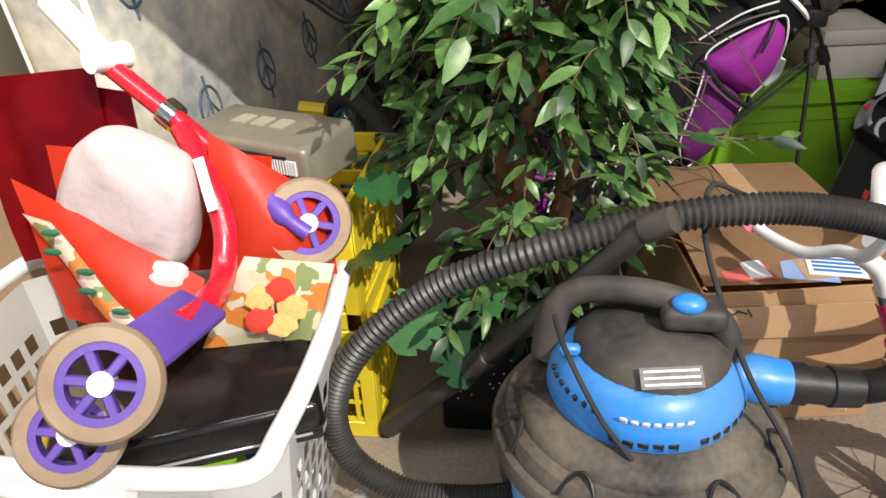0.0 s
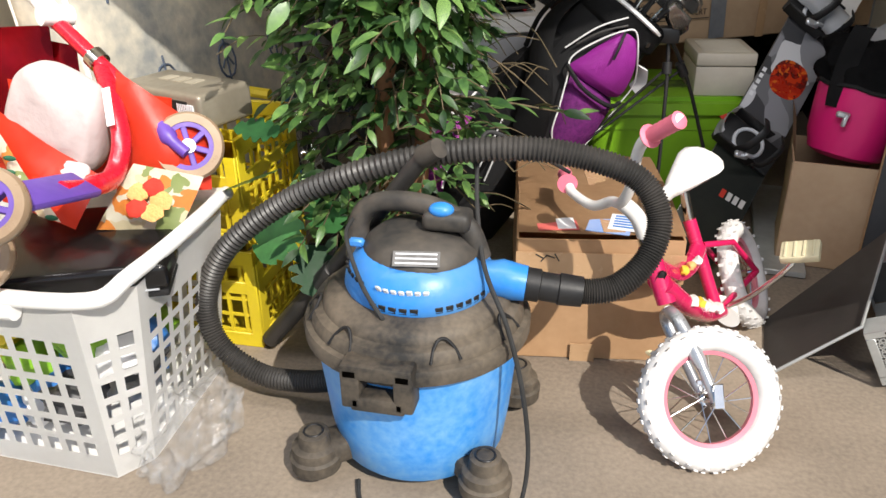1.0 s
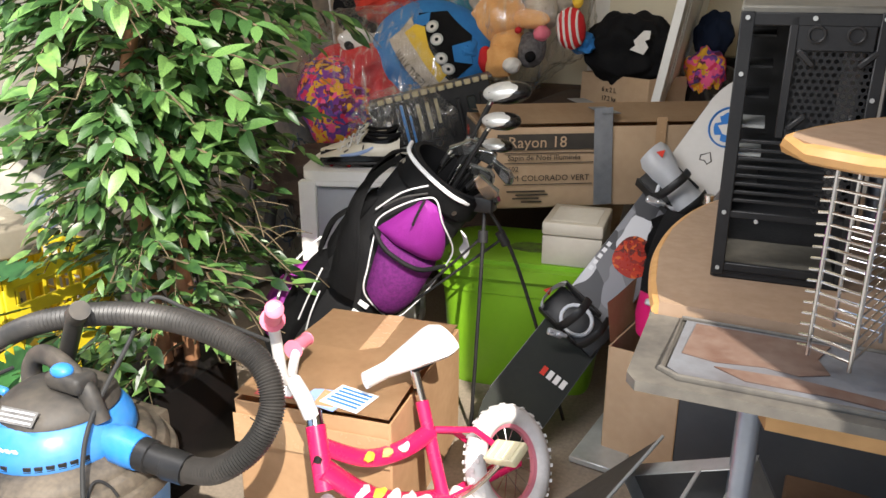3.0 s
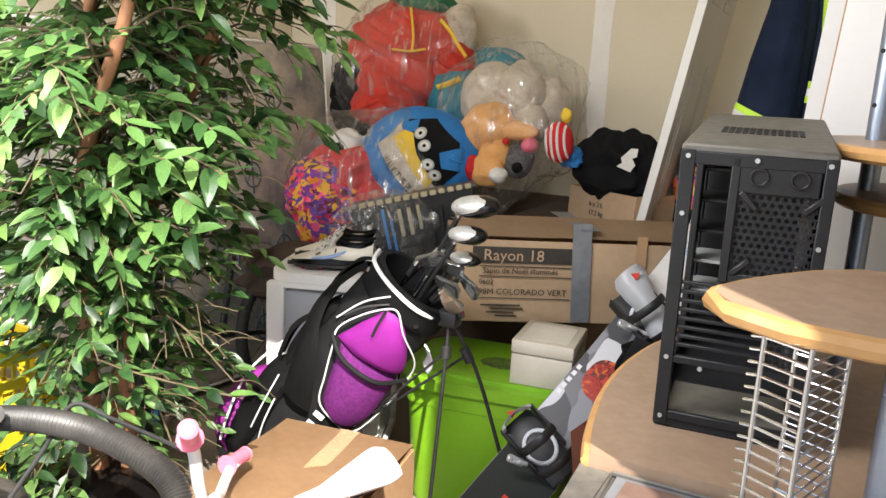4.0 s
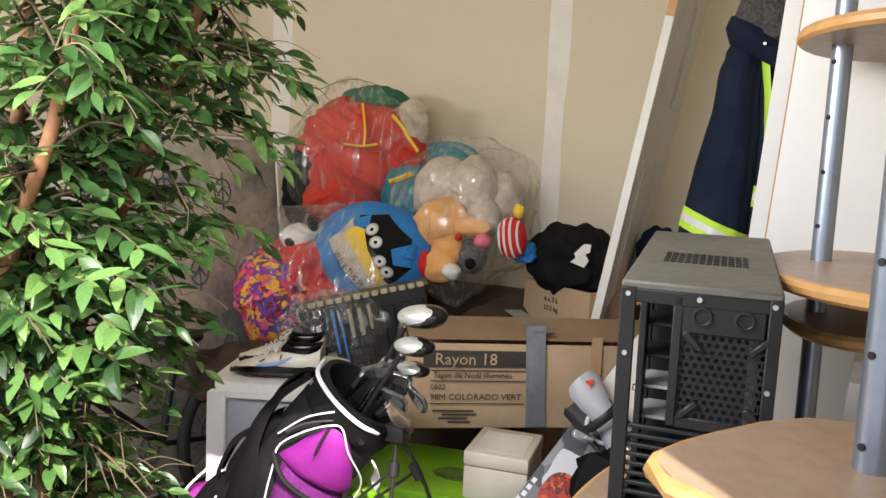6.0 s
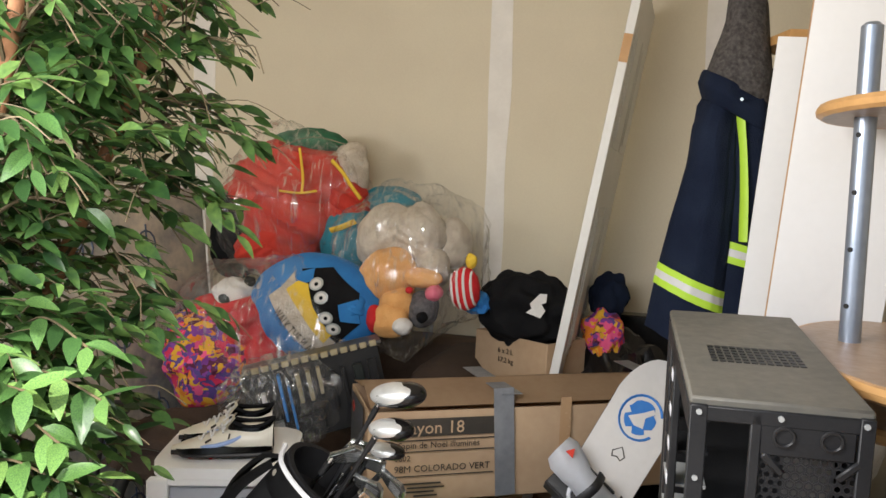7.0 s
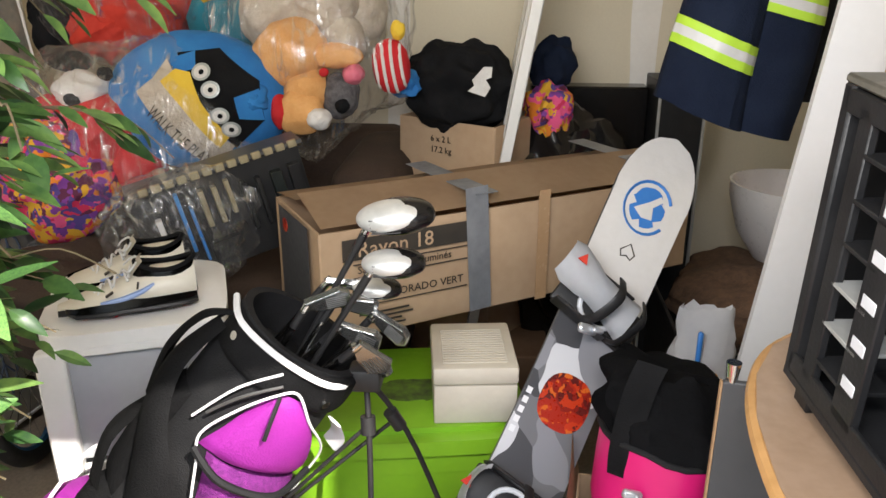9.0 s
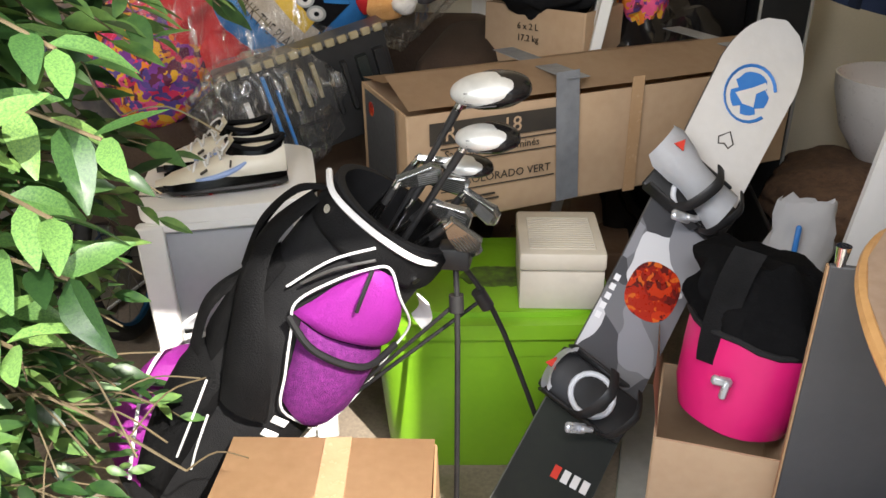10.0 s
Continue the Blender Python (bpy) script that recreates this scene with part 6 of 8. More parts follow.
# ---- drawer cart and golf shoes ----
dc = thing("drawer_cart", axes((0.308, 2.344, 0), (0.935, 0.355, 0), (-0.355, 0.935, 0)), "translucent white plastic two-drawer storage cart", "drawer unit")
bm = B()
plate(bm, oval(0, 0.0, 0.19, 0.19, 36, power=0.35), 0.645, 0.675, bevel=0.006)
part("top", bm, WHITE_PLASTIC, dc, "greyish white plastic top", world=False)
for k, z in enumerate((0.345, 0.04)):
    bm = B()
    for c, s in (((0, -0.178, z + 0.29), (0.37, 0.02, 0.022)), ((0, -0.178, z + 0.012), (0.37, 0.02, 0.024)), ((-0.160, -0.184, z + 0.15), (0.056, 0.028, 0.30)), ((0.160, -0.184, z + 0.15), (0.056, 0.028, 0.30)),
                 ((-0.176, 0.0, z + 0.012), (0.018, 0.34, 0.024)), ((0.176, 0, z + 0.012), (0.018, 0.34, 0.024)), ((-0.165, 0.165, z + 0.15), (0.04, 0.02, 0.30)), ((0.165, 0.165, z + 0.15), (0.04, 0.02, 0.30))):
        box(bm, c, s, bevel=0.004)
    part("drawer_frame", bm, WHITE_PLASTIC, dc, world=False)
    bm = B()
    box(bm, (0, -0.002, z + 0.15), (0.335, 0.325, 0.25), bevel=0.012, seg=2)
    part("drawer", bm, CLOUDY, dc, "cloudy see-through drawer", world=False)
    bm = B()
    box(bm, (0.0, 0.02, z + 0.10), (0.28, 0.25, 0.14), bevel=0.02)
    part("drawer_contents", bm, BOARD_GREY, dc, world=False)


def golf_shoe(m, name="golf_shoe"):
    sh = thing(name, m, "black and cream leather golf shoe with red spikes", "shoe", "pair of golf shoes")
    L = 0.285

    def section(t):
        hw = 0.030 + 0.020 * math.sin(math.pi * min(1, 0.15 + 0.85 * t)) - 0.006 * (t > 0.9) + (0.006 if 0.6 < t < 0.9 else 0)
        if t > 0.93:
            hw *= 0.72
        if t < 0.04:
            hw *= 0.8
        top = 0.095 - 0.01 * t if t < 0.35 else 0.092 - 0.062 * ((t - 0.35) / 0.65) ** 0.9
        return hw, top

    for nm, z0, z1, mt, grow in (("sole", 0.008, 0.024, BLACK_PLASTIC, 1.08), ("upper", 0.022, None, CREAM_LEATHER, 1.0)):
        bm = B()
        rows = []
        for i in range(17):
            t = i / 16
            hw, top = section(t)
            hw *= grow
            hi = z1 if z1 else top
            r = []
            for j in range(16):
                a = 2 * math.pi * j / 16
                c, s = math.cos(a), math.sin(a)
                yy = hw * math.copysign(abs(c) ** 0.7, c) * (1 if s < 0 or z1 else 1 - 0.35 * s)
                zz = (z0 + hi) / 2 + (hi - z0) / 2 * math.copysign(abs(s) ** (0.5 if z1 else 0.8), s)
                r.append(V(t * L - L / 2, yy, zz))
            rows.append(r)
        vs = [[bm.verts.new(p) for p in r] for r in rows]
        for a, b in zip(vs, vs[1:]):
            for j in range(16):
                bm.faces.new((a[j], a[(j + 1) % 16], b[(j + 1) % 16], b[j]))
        bm.faces.new(vs[0][::-1])
        bm.faces.new(vs[-1])
        part(nm, bm, mt, sh, world=False)
    # heel counter and collar
    bm = B()
    rows = []
    for k in range(7):
        u = k / 6
        r = []
        for q in range(25):
            a = 2 * math.pi * q / 24
            c, sn = math.cos(a), math.sin(a)
            zt = 0.088 + 0.016 * c * c + (0.006 if c < 0 else 0.004)
            zb = 0.026 + (0.042 * c if c > 0 else 0)
            r.append(V(-0.082 + (0.064 - 0.004 * u + (0.006 if c > 0 else 0)) * c, (0.0395 - 0.009 * u * u) * math.copysign(abs(sn) ** 0.85, sn), zb + (zt - zb) * u))
        rows.append(r)
    sheet(bm, rows, 0.004)
    part("heel_counter", bm, GLOSS_BLACK, sh, "black leather heel and collar", world=False)
    bm = B()
    ring_sweep(bm, [V(-0.082 + 0.062 * math.cos(q * 0.2618), 0.031 * math.sin(q * 0.2618), 0.093 + 0.016 * math.cos(q * 0.2618) ** 2) for q in range(24)], 0.005, 8, closed=True)
    part("collar", bm, BLACK_CLOTH, sh, "padded black collar", world=False)
    bm = B()
    plate(bm, oval(-0.085, 0, 0.055, 0.027, 24), 0.088, 0.090)
    part("insole", bm, BLACK_CLOTH, sh, "black lining", world=False)
    bm = B()
    sheet(bm, [[V(-0.005 - 0.03 * u + 0.004 * math.cos(w * 2), 0.026 * w, 0.086 + 0.036 * u - 0.006 * w * w) for w in (-1, -0.5, 0, 0.5, 1)] for u in (0, 0.3, 0.6, 0.9, 1.0)], 0.005)
    part("tongue", bm, CREAM_LEATHER, sh, world=False)
    for sgn in (-1, 1):
        bm = B()
        sheet(bm, [[V(x, sgn * (wy + 0.0035 - 0.0045 * u), 0.024 + (h - 0.024) * u) for u in (0, 0.35, 0.7, 1.0)] for x, wy, h in ((-0.142, 0.024, 0.060), (-0.125, 0.036, 0.064), (-0.09, 0.041, 0.058), (-0.05, 0.0455, 0.050), (0.0, 0.0495, 0.046), (0.04, 0.053, 0.040), (0.08, 0.053, 0.040), (0.105, 0.047, 0.036), (0.125, 0.036, 0.034))], 0.003)
        part("saddle_panel", bm, GLOSS_BLACK, sh, "black leather panel", world=False)
        bm = B()
        ring_sweep(bm, smooth_path([(0.055, sgn * 0.0535, 0.044), (0.01, sgn * 0.0515, 0.047), (-0.03, sgn * 0.047, 0.057), (-0.055, sgn * 0.044, 0.070)], 5), [0.0025 + 0.004 * math.sin(math.pi * k / 15) for k in range(16)], 8)
        part("blue_stripe", bm, BLUE_PAPER, sh, world=False)
        bm = B()
        box(bm, (0.002, sgn * 0.0445, 0.068), (0.017, 0.008, 0.004), pose(0, 0, 0, 0, 30, 0))
        box(bm, (-0.007, sgn * 0.0445, 0.073), (0.004, 0.008, 0.014), pose(0, 0, 0, 0, -12, 0))
        part("side_mark", bm, INK, sh, world=False)
    for i in range(6):
        bm = B()
        x = -0.012 + 0.016 * i
        z = 0.093 - 0.0085 * i
        sg = -1 if i % 2 else 1
        ring_sweep(bm, smooth_path([(x - 0.007 * sg, -0.026, z - 0.009), (x, 0, z + 0.006), (x + 0.007 * sg, 0.026, z - 0.009)], 4), 0.0030, 6)
        part("lace", bm, PIPING, sh, world=False)
    bm = B()
    for sg in (-1, 1):
        ring_sweep(bm, smooth_path([(-0.018, 0, 0.102), (-0.024, sg * 0.02, 0.112), (-0.008, sg * 0.036, 0.100), (0.002, sg * 0.014, 0.098)], 6), 0.0024, 6)
    part("bow", bm, PIPING, sh, world=False)
    for i, (x, y) in enumerate(((-0.11, -0.02), (-0.11, 0.02), (0.03, -0.03), (0.03, 0.03), (0.09, -0.02), (0.09, 0.02), (-0.06, 0.0))):
        bm = B()
        lathe(bm, [(0.003, 0), (0.008, 0.004), (0.009, 0.010)], at(x, y, 0), 10)
        part("spike", bm, RED_BRIGHT, sh, world=False)
    return sh


CREAM_LEATHER = mat("cream_leather", (0.74, 0.70, 0.60), (0.66, 0.61, 0.51), 9, 0.42, bump=0.1)
s1 = golf_shoe(pose(0.328, 2.262, 0.676, 0, 0, 206) @ Matrix.Diagonal((0.97, 1.04, 0.98, 1)))
copy_thing(s1, pose(0.258, 2.385, 0.676, 0, 0, 210) @ Matrix.Diagonal((0.97, 1.04, 0.98, 1)))

# ---- lime tote and beige box ----
TM = axes((0.89, 2.395, 0), (0.985, 0.16, 0), (-0.16, 0.985, 0)) @ Matrix.Diagonal((1, 1, 1.1, 1))
tt = thing("storage_tote", TM, "lime green plastic storage tote with a grimy lid", "storage tote")
bm = B()
rows = []
for z, f in ((0.0, 0.86), (0.015, 0.885), (0.30, 0.965), (0.302, 0.985), (0.355, 0.99)):
    rows.append([TM @ V(x, y, z) for x, y in oval(0, 0, 0.265 * f, 0.20 * f, 40, power=0.3)])
vs = [[bm.verts.new(p) for p in r] for r in rows]
for a, b in zip(vs, vs[1:]):
    for j in range(40):
        bm.faces.new((a[j], a[(j + 1) % 40], b[(j + 1) % 40], b[j]))
bm.faces.new(vs[0][::-1])
part("tub", bm, LIME, tt)
bm = B()
plate(bm, oval(0, 0, 0.282, 0.215, 48, power=0.3), 0.352, 0.385, TM, bevel=0.008)
plate(bm, oval(0, 0, 0.245, 0.18, 48, power=0.3), 0.385, 0.397, TM, bevel=0.006)
part("lid", bm, LIME, tt)
bm = B()
plate(bm, [(x + 0.012 * noise.noise(V(x * 60, y * 60, 0)), y + 0.012 * noise.noise(V(x * 60, y * 60, 9))) for x, y in oval(0.03, -0.02, 0.09, 0.05, 40)], 0.3972, 0.3985, TM)
part("grime", bm, LIME_DIRT, tt, "dark dried grime")
GM = axes((1.058, 2.36, 0.437), (0.99, 0.12, 0), (-0.12, 0.99, 0)) @ Matrix.Diagonal((0.97, 1.16, 0.83, 1))
gx = thing("beige_box", GM, "beige plastic storage box with a ribbed lid", "box")
bm = B()
box(bm, (0, 0, 0.055), (0.185, 0.19, 0.11), bevel=0.004, seg=2)
part("body", bm, BEIGE_CASE, gx, world=False)
bm = B()
box(bm, (0, 0, 0.138), (0.19, 0.195, 0.05), bevel=0.008, seg=2)
part("lid", bm, BEIGE_CASE, gx, world=False)
for i in range(15):
    bm = B()
    box(bm, (0, -0.075 + 0.0095 * i, 0.1645), (0.145, 0.0045, 0.004), bevel=0.001)
    part("rib", bm, BEIGE_CASE, gx, world=False)

# ---- golf bag ----
gbag = thing("golf_bag", (0.55, 1.95, 0.0), "black and purple golf stand bag with white piping", "golf bag")
G0, G1 = V(0.275, 1.975, 0.10), V(0.766, 2.047, 0.747)
gx_ = (G1 - G0).normalized()
gy_ = (V(0.35, -0.93, 0.0) - gx_ * V(0.35, -0.93, 0.0).dot(gx_)).normalized()
gz_ = gx_.cross(gy_)


def GP(t, a, r=1.0, off=0.0):
    """A point on the bag: t along it, a degrees round it from the side that faces the door."""
    hw = (0.150 - 0.026 * t) * r
    hd_ = (0.130 - 0.016 * t) * r
    c, s = math.cos(radians(a)), math.sin(radians(a))
    return G0.lerp(G1, t) + gy_ * (hd_ * c + off * c) + gz_ * (hw * s + off * s)


bm = B()
rows = [[bm.verts.new(GP(t, 360 * j / 40) + gx_ * 0.0) for j in range(40)] for t in [i / 24 for i in range(25)]]
for a, b in zip(rows, rows[1:]):
    for j in range(40):
        bm.faces.new((a[j], a[(j + 1) % 40], b[(j + 1) % 40], b[j]))
bm.faces.new(rows[0][::-1])
inner = [bm.verts.new(GP(0.90, 360 * j / 40, 0.88)) for j in range(40)]
lip = [bm.verts.new(GP(1.0, 360 * j / 40, 0.88)) for j in range(40)]
for j in range(40):
    bm.faces.new((rows[-1][j], rows[-1][(j + 1) % 40], lip[(j + 1) % 40], lip[j]))
    bm.faces.new((lip[j], lip[(j + 1) % 40], inner[(j + 1) % 40], inner[j]))
bm.faces.new(inner)
for v in bm.verts:
    v.co += v.normal * 0.006 * noise.noise(v.co * 14)
part("body", bm, BAG_BLACK, gbag)


def bag_patch(name, t0, t1, a0, a1, lift, mt, label="", shape=None, n=12, m=14, parent=None, puff=0.0):
    """A pocket on the bag, from t0 to t1 and a0 to a1, with its edges tucked in."""
    bm = B()
    grid = []
    for i in range(n + 1):
        u = i / n
        r = []
        for j in range(m + 1):
            w = j / m
            lo, hi = (a0, a1) if shape is None else shape(u)
            e = min(u, 1 - u, w, 1 - w)
            k = min(1, e * 8)
            q = GP(t0 + (t1 - t0) * u, lo + (hi - lo) * w, 1.0, 0.003 + lift * k ** 0.5 + puff * math.sin(math.pi * u) * math.sin(math.pi * w))
            r.append(q + V(0, 0, 1) * 0.004 * noise.noise(q * 16))
        grid.append(r)
    sheet(bm, grid, 0.003)
    return part(name, bm, mt, parent or gbag, label)


def mesh_edge(u):
    """The mesh pocket's left and right edges, from its point upwards."""
    return (44 - 38 * min(1, u / 0.22) - 28 * max(0, u - 0.22) / 0.78, 60 + 12 * min(1, u * 3))


bag_patch("pocket", 0.715, 0.935, -30, 40, 0.018, PURPLE, "bright purple zip pocket", lambda u: (-31 + 25 * u, 74 - 64 * u ** 1.4), puff=0.014)
mesh_mat = mat("purple_mesh", (0.36, 0.045, 0.36), (0.20, 0.025, 0.22), 90, 0.7, bump=1.0, bscale=420)
bag_patch("mesh_pocket", 0.435, 0.712, -40, 50, 0.020, mesh_mat, "dark purple mesh pocket", mesh_edge, puff=0.022)
bag_patch("side_pocket", 0.05, 0.335, -95, -40, 0.045, PURPLE, "purple side pocket", lambda u: (-138, -40 - 56 * u), puff=0.02)
bag_patch("lower_panel", 0.06, 0.46, -62, -22, 0.024, BAG_BLACK, "black nylon pocket", lambda u: (-44 - 54 * u, -22 - 12 * u), puff=0.016)
bag_patch("upper_panel", 0.46, 0.78, -62, -22, 0.014, BAG_BLACK, "black nylon pocket", lambda u: (-104 + 6 * u, -62), puff=0.012)
bag_patch("collar", 0.90, 0.995, -80, 95, 0.010, BAG_BLACK)


def piping(pts, r=0.0025, mt=PIPING, nm="piping"):
    bm = B()
    ring_sweep(bm, smooth_path([GP(t, a, 1.0, o) for t, a, o in pts], 6), r, 6)
    return part(nm, bm, mt, gbag)


piping([(0.985, -100, 0.012), (0.985, -62, 0.014), (0.99, -21, 0.015), (0.985, 20, 0.015), (0.975, 70, 0.013)], 0.0062)
piping([(0.43, 52, 0.024), (0.50, 6, 0.026), (0.60, -9, 0.030), (0.70, -23, 0.030), (0.755, -32, 0.026), (0.85, -22, 0.026), (0.925, -8, 0.026), (0.945, 4, 0.022), (0.89, 24, 0.026), (0.80, 62, 0.030), (0.70, 73, 0.036), (0.57, 72, 0.038), (0.46, 66, 0.030), (0.43, 54, 0.024)])
piping([(0.76, -46, 0.014), (0.88, -32, 0.015), (0.965, -13, 0.015)])
piping([(0.475, -106, 0.04), (0.42, -102, 0.052), (0.30, -82, 0.06), (0.18, -54, 0.055), (0.10, -44, 0.045)], 0.0040)
piping([(0.455, -46, 0.034), (0.35, -36, 0.042), (0.24, -30, 0.034)])
piping([(0.39, -31, 0.034), (0.30, -24, 0.034), (0.22, -18, 0.020)])
piping([(0.725, -30, 0.032), (0.70, -5, 0.044), (0.70, 30, 0.046), (0.715, 72, 0.034)], 0.007, BAG_BLACK, "binding")
piping([(0.925, -6, 0.026), (0.875, -3, 0.044), (0.835, 0, 0.046)], 0.004, BLACK_PLASTIC, "zip_pull")
piping([(0.795, -38, 0.02), (0.875, -26, 0.024), (0.945, -8, 0.02)], 0.0028, DARK_STEEL, "zip")
# maker's mark, plain bars
for i in range(4):
    bm = B()
    q = GP(0.445 - 0.046 * i, 14, 1.0, 0.008)
    box(bm, (0, 0, 0), (0.018, 0.032, 0.003), axes(q, gx_, gz_) @ pose(0, 0, 0, 0, 0, 0), bevel=0.001)
    part("mark_bar", bm, PIPING, gbag)
# straps
for pts, da in (([(0.93, -96, 0.016), (0.82, -88, 0.045), (0.72, -66, 0.055), (0.64, -44, 0.055), (0.55, -28, 0.052), (0.45, -15, 0.044)], 17),
                ([(0.96, -92, 0.012), (0.90, -104, 0.045), (0.78, -108, 0.060), (0.66, -104, 0.035)], 9),
                ([(0.66, -100, 0.03), (0.56, -92, 0.055), (0.44, -84, 0.03)], 14)):
    path = smooth_path([V(*q) for q in pts], 6)
    bm = B()
    sheet(bm, [[GP(q[0] + 0.006 * math.sin(2 * w), q[1] + da * w, 1.0, q[2] - 0.012 * w * w) for w in (-1, -0.92, -0.5, 0, 0.5, 0.92, 1)] for q in path], 0.009)
    part("shoulder_strap", bm, BAG_BLACK, gbag, "padded black strap")
bm = B()
ring_sweep(bm, smooth_path([GP(0.86, 70, 1, 0.02), GP(0.82, 80, 1, 0.045), GP(0.775, 86, 1, 0.05)], 4), 0.020, 8, flat=0.15)
part("paper_tag", bm, PAPER, gbag, "white paper tag")
for t, a in ((0.935, 30), (0.955, -59)):
    bm = B()
    ring_sweep(bm, [GP(t, a, 1, 0.012), GP(t, a, 1, 0.018)], 0.008, 12)
    part("rivet", bm, CHROME, gbag)
# stand
pv = V(0.876, 2.035, 0.665)
for ft, b1 in ((V(0.89, 1.93, 0.005), V(0.885, 2.0, 0.50)), (V(1.12, 2.10, 0.005), V(0.965, 2.075, 0.48))):
    tube("stand_leg", smooth_path([pv, b1, ft], 6), 0.0055, BLACK_PLASTIC, gbag, 10, "black metal stand leg")
    tube("leg_joint", [pv.lerp(b1, 0.45), pv.lerp(b1, 0.65)], 0.014, BLACK_PLASTIC, gbag)
    tube("brace_rod", [pv.lerp(b1, 0.55), GP(0.40, 66, 1, 0.005)], 0.004, BLACK_PLASTIC, gbag, 8)
bm = B()
box(bm, pv, (0.06, 0.05, 0.045), bevel=0.008, seg=2)
part("stand_hinge", bm, BLACK_PLASTIC, gbag)

CLUB_STEEL = mat("club_steel", (0.70, 0.70, 0.68), (0.58, 0.58, 0.56), 40, 0.42, 0.6, bump=0.1)
IRON = mat("brushed_iron", (0.40, 0.40, 0.39), (0.30, 0.30, 0.29), 22, 0.22, 0.9, bump=0.1)


# clubs
def club(name, t_in, head, m_head, kind, label):
    c = thing(name, head, label, "golf club", "clubs in the golf bag")
    tube("shaft", [GP(0.55, t_in[0], t_in[1]), head], [0.0045, 0.006], CHROME if kind != "wood" else BLACK_PLASTIC, c, 10)
    d = (head - GP(0.55, t_in[0], t_in[1])).normalized()
    tube("ferrule", [head - d * 0.05, head - d * 0.012], 0.0075, BLACK_PLASTIC, c, 10)
    if kind == "wood":
        bm = B()
        blob(bm, (0.045, 0.0, 0.0), (0.062, 0.045, 0.030), m_head, sub=4, rough=0.02, seed=2)
        hd_ = part("crown", bm, GLOSS_BLACK, c)
        bm = B()
        blob(bm, (0.035, 0.008, -0.004), (0.062, 0.040, 0.027), m_head, sub=4, rough=0.0)
        part("steel_body", bm, CLUB_STEEL, c)
        for i in range(5):
            bm = B()
            box(bm, (0.03, 0.034 + 0.002, -0.012 + 0.006 * i), (0.05, 0.014, 0.0012), m_head)
            part("groove", bm, DARK_STEEL, hd_)
    else:
        bm = B()
        plate(bm, [(-0.008, -0.012), (0.030, -0.022), (0.066, -0.026), (0.078, -0.010), (0.074, 0.018), (0.060, 0.030), (0.035, 0.020), (-0.004, 0.010)], -0.006, 0.006, m_head, bevel=0.003)
        hd_ = part("blade", bm, IRON, c)
        for i in range(6):
            bm = B()
            box(bm, (0.05, -0.016 + 0.006 * i, 0.0066), (0.035, 0.0012, 0.0008), m_head)
            part("groove", bm, DARK_STEEL, hd_)
    tube("hosel", [head - d * 0.016, head + d * 0.008], 0.0075, CHROME, c, 10)


face = axes((0, 0, 0), (0.92, 0.30, -0.20), (0.18, 0.10, 0.95))
club("driver", (100, 0.55), V(0.888, 2.04, 0.950), Matrix.Translation(V(0.900, 2.03, 0.970)) @ axes((0, 0, 0), (0.90, -0.1, 0.12), (-0.1, -0.9, -0.1)), "wood", "black and silver golf driver in the bag")
club("fairway_wood", (80, 0.6), V(0.900, 2.0, 0.888), Matrix.Translation(V(0.908, 1.99, 0.905)) @ axes((0, 0, 0), (0.90, -0.1, 0.05), (-0.1, -0.9, -0.1)) @ Matrix.Diagonal((0.8, 0.8, 0.8, 1)), "wood", "silver golf fairway wood in the bag")
club("fairway_wood", (60, 0.6), V(0.858, 2.09, 0.812), Matrix.Translation(V(0.868, 2.08, 0.825)) @ axes((0, 0, 0), (0.90, -0.1, -0.05), (-0.1, -0.9, -0.1)) @ Matrix.Diagonal((0.68, 0.68, 0.62, 1)), "wood", "small silver golf hybrid in the bag")
rng = random.Random(3)
for i, (dx, dy, dz, ro) in enumerate(((0.015, -0.03, 0.065, 40), (0.06, 0.0, 0.065, 10), (0.125, 0.015, 0.03, -10), (0.11, -0.06, 0.005, -25), (0.07, -0.02, 0.02, 5), (0.04, 0.03, 0.085, 20), (0.10, -0.02, -0.02, -18))):
    hpos = G1 + V(dx, dy, dz)
    club("iron", (50 * i, 0.4), hpos, Matrix.Translation(hpos) @ face @ pose(0, 0, 0, rng.uniform(28, 62), rng.uniform(-30, 20), ro - 20), "iron", "chrome golf iron in the bag")


# ---- snowboard ----
SD = V(0.40, 0.60, 0.693).normalized()
SW = V(0.884, -0.054, -0.464)
SM = axes(V(1.449, 2.549, 0.842) - SD * 0.485, SW - SD * SW.dot(SD), SD)
sb = thing("snowboard", SM @ at(0, -0.68, 0), "white and camouflage snowboard with grey bindings", "snowboard")
LOW, TOP = -0.70, 0.68


def board_half(s):
    if s > TOP - 0.16:
        return 0.094 * math.sqrt(max(0.0, 1 - ((s - TOP + 0.16) / 0.16) ** 2))
    if s < LOW + 0.16:
        return 0.094 * math.sqrt(max(0.0, 1 - ((LOW + 0.16 - s) / 0.16) ** 2))
    return 0.094 - 0.010 * math.cos((s - (LOW + TOP) / 2) / (TOP - LOW) * math.pi) ** 2


def board_slice(s0, s1, z0, z1, wf=1.0):
    ss = [s0 + (s1 - s0) * i / 28 for i in range(29)]
    r = [(max(board_half(s), 0.004) * wf, s) for s in ss]
    return r + [(-a, s) for a, s in r[::-1]]


